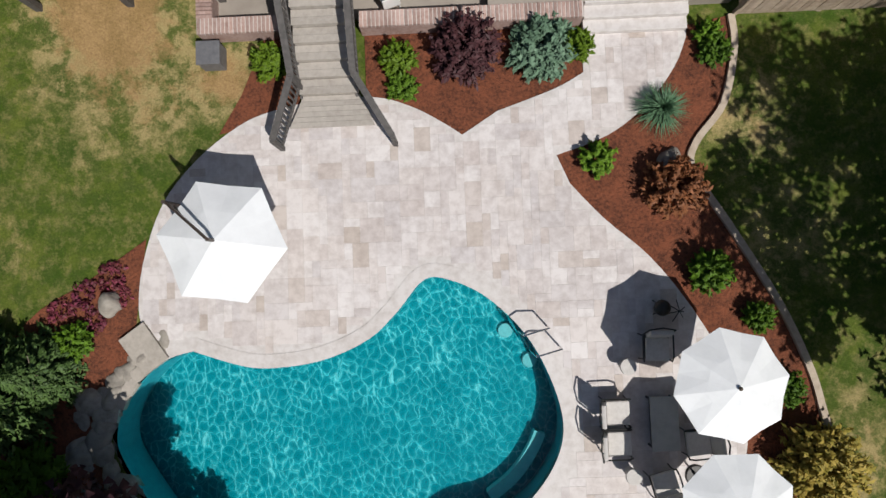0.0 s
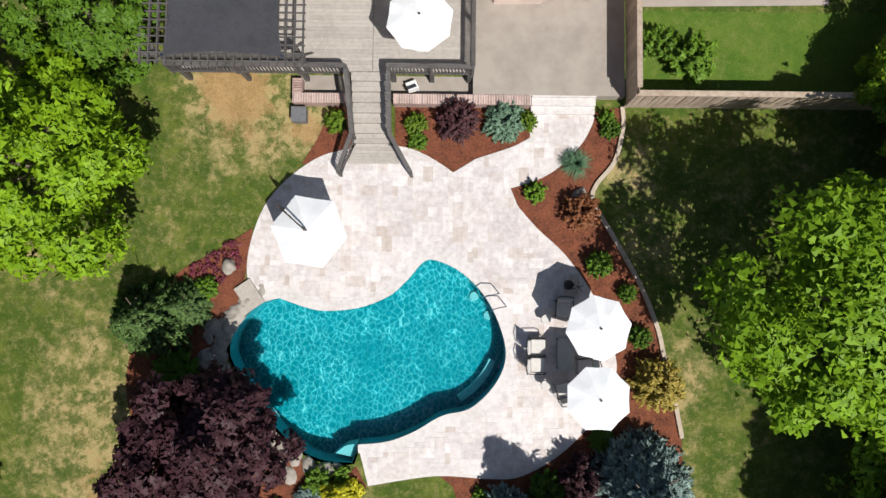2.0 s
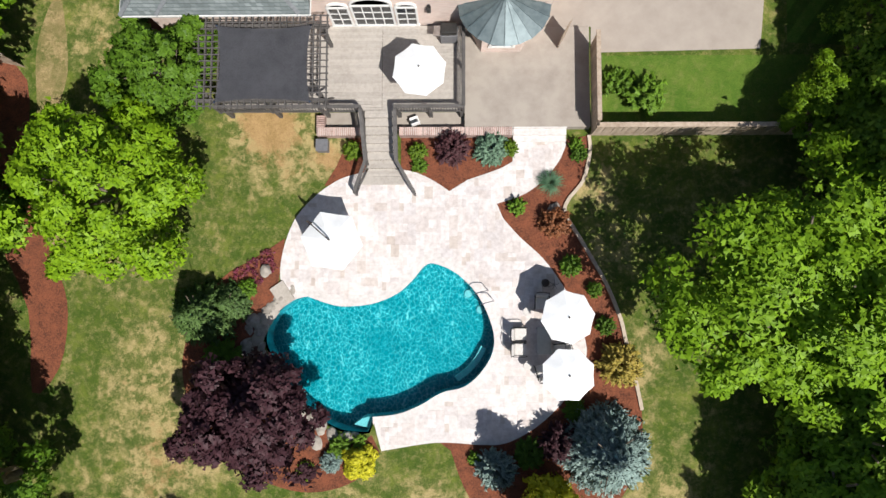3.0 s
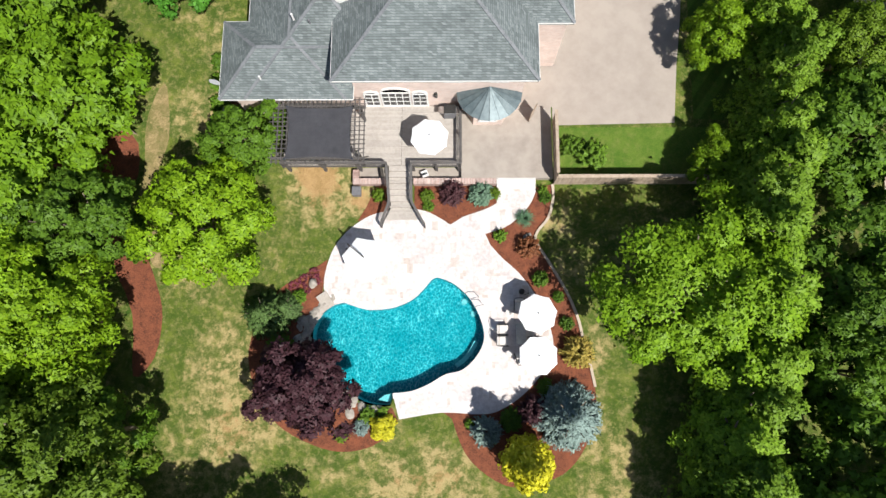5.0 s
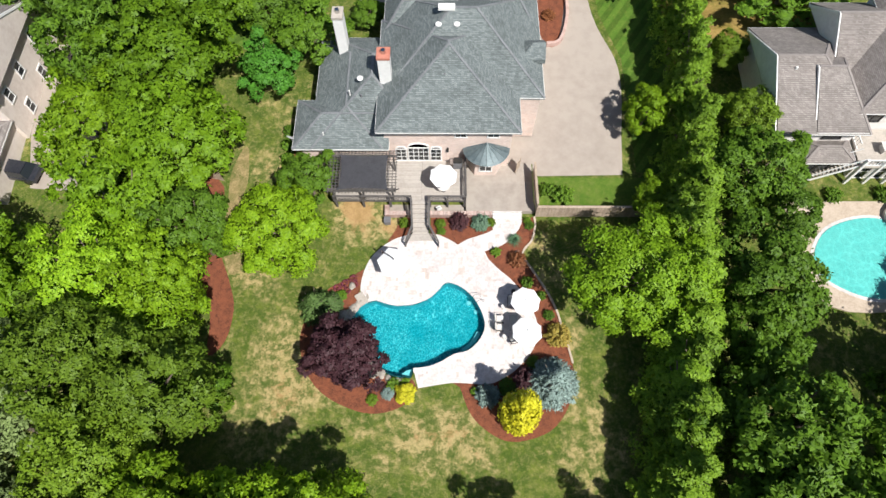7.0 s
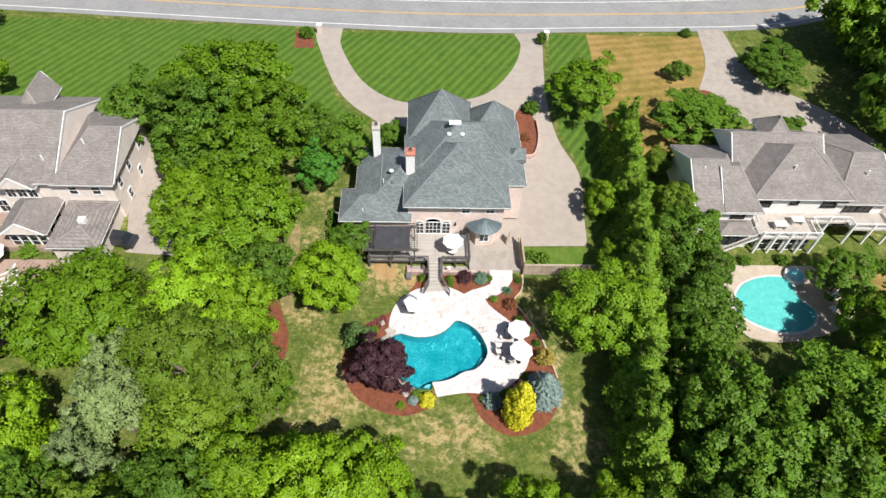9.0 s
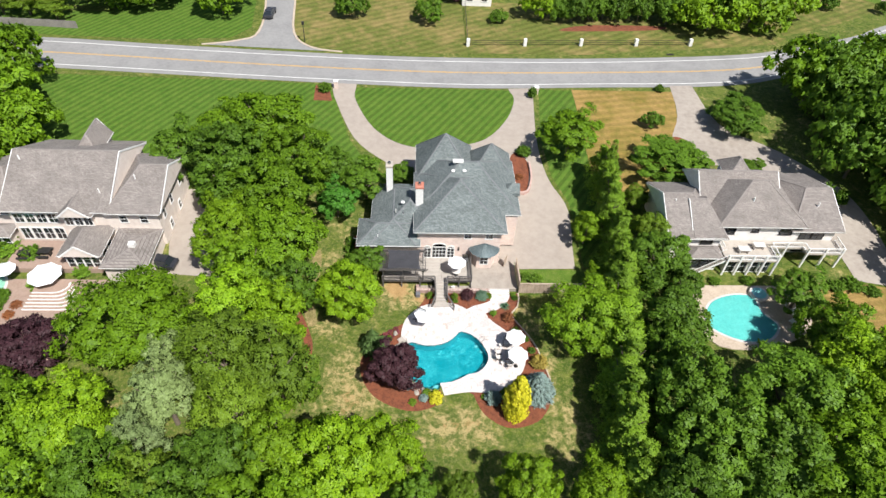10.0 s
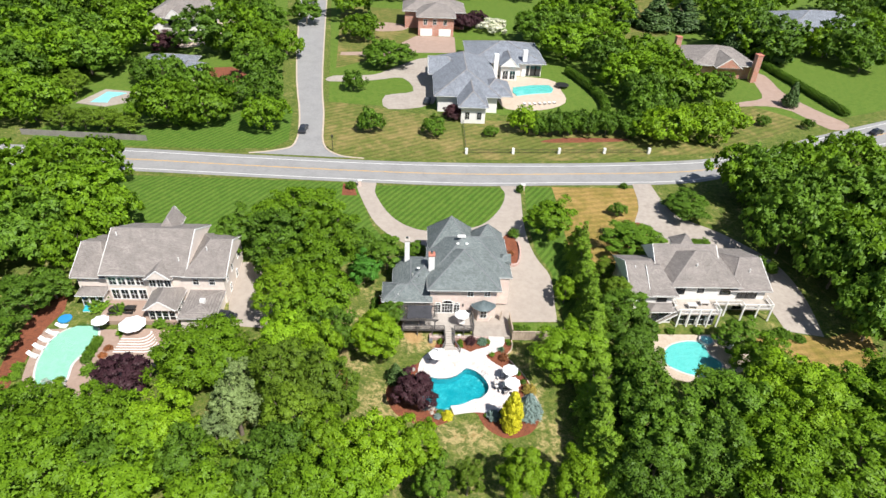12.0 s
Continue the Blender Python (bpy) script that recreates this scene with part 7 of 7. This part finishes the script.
grow("rust_shrub", [(-56.0, 3.4, 0.7, 0.8), (-55.8, 5.0, 0.7, 0.8), (9.4, 30, 0.8, 0.8)])
grow("shade", [(-70.6, 11.9, 8, 4.6), (-68.5, 16.2, 6, 3.2), (-71.4, 3.2, 8, 3.6), (-74, -6, 9, 6)])
grow("far_oak", [(-74.9, 49.9, 11, 6.9), (-71.7, 38.8, 11, 7.3), (-78.3, 38.8, 12, 8.4), (-66.3, 34.0, 10, 5.8), (-86.6, 43.1, 12, 7.6), (-68.9, 25.2, 9, 4.2), (-92, 30, 12, 8), (-100, 44, 12, 9), (-84, 14, 11, 7), (-90, -4, 11, 8), (-108, 20, 12, 9), (-86, 56, 8, 5)])
grow("far_shade", [(-76, 27, 11, 7.5), (-82, 24, 11, 7)])
# across the road
grow("far_oak", [(-118.2, 110.2, 13, 12.6), (-103.7, 82.8, 12, 8.5), (-101.5, 136.4, 12, 7.1), (-71.6, 84.1, 11, 8.5), (-61.9, 83.9, 10, 7.4), (-46.9, 80.8, 9, 5.2), (-62.4, 137.3, 11, 8.5), (-71.5, 140, 8, 5.5), (-50.8, 137.0, 9, 5.1), (-28.5, 158.4, 9, 6.6), (-112, 88, 12, 8), (-126, 96, 12, 9), (-112, 160, 12, 9)])
grow("far_shade", [(-117.5, 132.1, 13, 12.2), (-103.6, 115.3, 12, 9.5), (-57.5, 93.0, 9, 5.5), (-50.2, 99.0, 9, 5.6), (-55.3, 117.9, 10, 7.0), (-60.8, 160.3, 10, 7.0), (-18.1, 131.9, 8, 8.4), (-27.4, 168, 7, 4.5), (-26.9, 109.2, 6, 3.3), (-20.4, 81.4, 6, 3.6), (-4.2, 79.8, 5, 3.2), (-50, 176, 9, 6), (-68, 178, 10, 7)])
grow("far_shade", [(-79, 108.5, 9, 5), (-69, 101, 9, 6), (-86, 109, 8, 4)])
grow("locust", [(-101, 99.0, 7, 4.5), (-95.8, 79.2, 6, 3.4), (-89.3, 77.6, 6, 3.3), (-84.2, 77.7, 6, 3.4), (-78.5, 76.4, 6, 3.3)])
grow("far_oak", [(42.8, 145, 12, 10.3), (56.4, 149.4, 12, 10.3), (56.0, 115.7, 12, 9.4), (65.6, 109.9, 12, 9.4), (74.8, 109.5, 9, 7), (144.1, 212, 9, 7.3), (180.9, 213.8, 8, 5.5), (181.1, 194.3, 10, 4.7), (68, 132, 12, 9), (54, 172, 12, 10)])
grow("far_shade", [(34.5, 162, 12, 8.6), (52.1, 128, 12, 8.2), (55, 92, 10, 6.4), (56, 102, 11, 7), (84.8, 116, 7, 5), (146, 141, 11, 7.5), (168.5, 167.4, 10, 6.5), (46, 166, 12, 8)])
grow("far_maple", [(55.6, 80, 9, 7.4), (65.4, 82.4, 9, 7.6), (74.5, 87.2, 8, 5.5), (19.3, 82.8, 7, 3.8), (141, 156, 11, 9)])
grow("far_shade", [(23, 82, 6, 2.9), (51, 84, 7, 3.6), (28.7, 83.5, 6.5, 3.0), (33.5, 83.8, 6.5, 3.0), (38.5, 84.2, 6.5, 3.0), (44, 84, 6.5, 3.0), (26.4, 81.6, 6, 2.9), (31, 82, 6, 2.9), (36, 82.4, 6, 2.9), (41, 82.9, 6, 2.9), (47, 82, 6, 3.4), (10.5, 80.5, 2.6, 2.0), (88, 92, 3, 2), (100, 90.5, 3, 1.6)])
grow("pine", [(87.1, 186, 13, 8), (99.1, 187, 13, 7.6), (77, 194, 12, 6.9), (112.6, 156, 13, 6.4), (119, 150.7, 13, 6.2), (106.4, 155.5, 11, 5.0), (103.2, 106.7, 8, 2.6), (126, 158, 12, 5.5)])
rnd = random.Random(4)
CLEAR = ((-92, 98, 15), (-90, 160, 22), (-84, 121, 14), (-70, 117, 10), (0, 165, 30), (8, 112, 30), (26, 132, 22), (92, 138, 22), (102, 112, 22), (156, 188, 28), (72, 172, 16), (130, 118, 26))
wood = []
for i in range(620):
    if i < 430:
        a, d = rnd.uniform(-0.72, 0.78), rnd.uniform(225, 560)
        x, y = d * math.sin(a), d * math.cos(a) - 60
    else:
        x, y = rnd.uniform(-190, -56), rnd.uniform(84, 240)
    lane = -43 - 0.12 * (y - 90)
    near = y < 96 or (x < -60 and y < 106 and x > -104)
    if not near and not any((x - p) ** 2 + (y - q) ** 2 < k * k for p, q, k in CLEAR) and abs(x - lane) > 15 and noise.noise(Vector((x * 0.017, y * 0.017, 3))) > -0.3 and not (108 < x < 150 and y < 140) and not (70 < x < 100 and 150 < y < 180):
        wood.append((x, y, rnd.uniform(9, 14), rnd.uniform(6.5, 10.5)))
rng = np.random.default_rng(5)
shapes = [crown_points(rng, "round", 8.0, 0.8, 11.6, 44, 62) for _ in range(4)]
for name, mat, label, mine in (("far_wood", M_DARK, "dark green woods beyond the gardens", wood[0::2]), ("far_wood", M_OAK, "mid-green woods beyond the gardens", wood[1::2])):
    P, Q, S = [], [], []
    for i, (x, y, h, r) in enumerate(mine):
        pts, nrm, soft, along = shapes[i % 4]
        a = rnd.uniform(0, 6.283)
        turn = np.array([[math.cos(a), -math.sin(a), 0], [math.sin(a), math.cos(a), 0], [0, 0, 1]])
        P.append((pts * np.array([r / 8, r / 8, h / 10])) @ turn.T + np.array([x, y, gz(y)]))
        Q.append(nrm @ turn.T)
        S.append(soft @ turn.T)
    me = leaf_mesh("far_wood", np.concatenate(P), np.concatenate(Q), np.concatenate(S), 0.55, rng, mat, 0.62, None, True)
    tagged(new(name, me), label, "woods", kind="stuff")
for i in range(26):
    q = spline([(40.6, 129), (44, 117), (45.8, 104), (43.5, 93)], 9)[i]
    plant("dark_shrub", q[0], q[1], 2.6, 1.5)
for i in range(22):
    plant("dark_shrub", 112.5 + 0.22 * i, 142 - 1.95 * i, 2.4, 1.7)
tramp = thing("trampoline", "round dark trampoline on a far lawn", "trampoline", at=(36.2, 117, gz(117)))
part("mat", tube(bmesh.new(), (0, 0, 0.85), (0, 0, 0.92), 2.1, seg=28), M_BLACK, tramp)
for i in range(5):
    a = 2 * math.pi * i / 5
    part("leg", tube(bmesh.new(), (1.9 * math.cos(a), 1.9 * math.sin(a), 0), (1.9 * math.cos(a), 1.9 * math.sin(a), 0.85), 0.05, seg=6), M_STEEL, tramp)

# ---- travertine paving, piece by piece ----
rnd = random.Random(11)
U = 0.205
tile_meshes = {}
SIZES = ((3, 2), (2, 3), (2, 2), (3, 3), (2, 1), (1, 2), (1, 1))
for a, b in SIZES:
    me = bpy.data.meshes.new("tile")
    w, d = a * U - 0.003, b * U - 0.003
    bm = bmesh.new()
    lo = [bm.verts.new((sx * w / 2, sy * d / 2, 0)) for sx, sy in ((-1, -1), (1, -1), (1, 1), (-1, 1))]
    hi = [bm.verts.new((sx * (w / 2 - 0.002), sy * (d / 2 - 0.002), 0.006)) for sx, sy in ((-1, -1), (1, -1), (1, 1), (-1, 1))]
    bm.faces.new(hi)
    for i in range(4):
        bm.faces.new((lo[i], lo[(i + 1) % 4], hi[(i + 1) % 4], hi[i]))
    bm.to_mesh(me)
    bm.free()
    me.materials.append(M_TRAV)
    tile_meshes[(a, b)] = me
KEEP = shifted(PATIO, 0.0)
POOL_WIDE = shifted(POOL, -0.34)
X0, Y0, NX, NY = -8.4, -7.75, 74, 75
corner_ok = [[inside(X0 + i * U, Y0 + j * U, KEEP) and not inside(X0 + i * U, Y0 + j * U, POOL_WIDE) for j in range(NY + 1)] for i in range(NX + 1)]
free = [[all(corner_ok[i + p][j + q] for p in (0, 1) for q in (0, 1)) for j in range(NY)] for i in range(NX)]
rest, count = [], 0
for j in range(NY):
    for i in range(NX):
        if not free[i][j]:
            continue
        order = rnd.sample(SIZES[:4] + SIZES[:2] + SIZES[4:6], 8) + [SIZES[6]]
        for a, b in order:
            if i + a <= NX and j + b <= NY and all(free[i + p][j + q] for p in range(a) for q in range(b)):
                break
        for p in range(a):
            for q in range(b):
                free[i + p][j + q] = False
        m = pose(X0 + (i + a / 2) * U, Y0 + (j + b / 2) * U, rnd.uniform(-0.001, 0.001), rnd.uniform(-0.08, 0.08), rnd.uniform(-0.08, 0.08), 0)
        if Y0 + j * U > -0.9 and count < 300 and a * b > 1:
            count += 1
            lay("tile", patio, tile_meshes[(a, b)], m)
        else:
            rest.append((tile_meshes[(a, b)], m))
co, fa = [], []
for me, m in rest:
    base = len(co)
    co += [m @ v.co for v in me.vertices]
    fa += [tuple(base + k for k in pl.vertices) for pl in me.polygons]
me = bpy.data.meshes.new("tiles")
me.from_pydata(co, [], fa)
me.materials.append(M_TRAV)
ob = new("tiles", me)
ob.parent = patio
tagged(ob, "pale cream travertine tiles", kind="stuff")
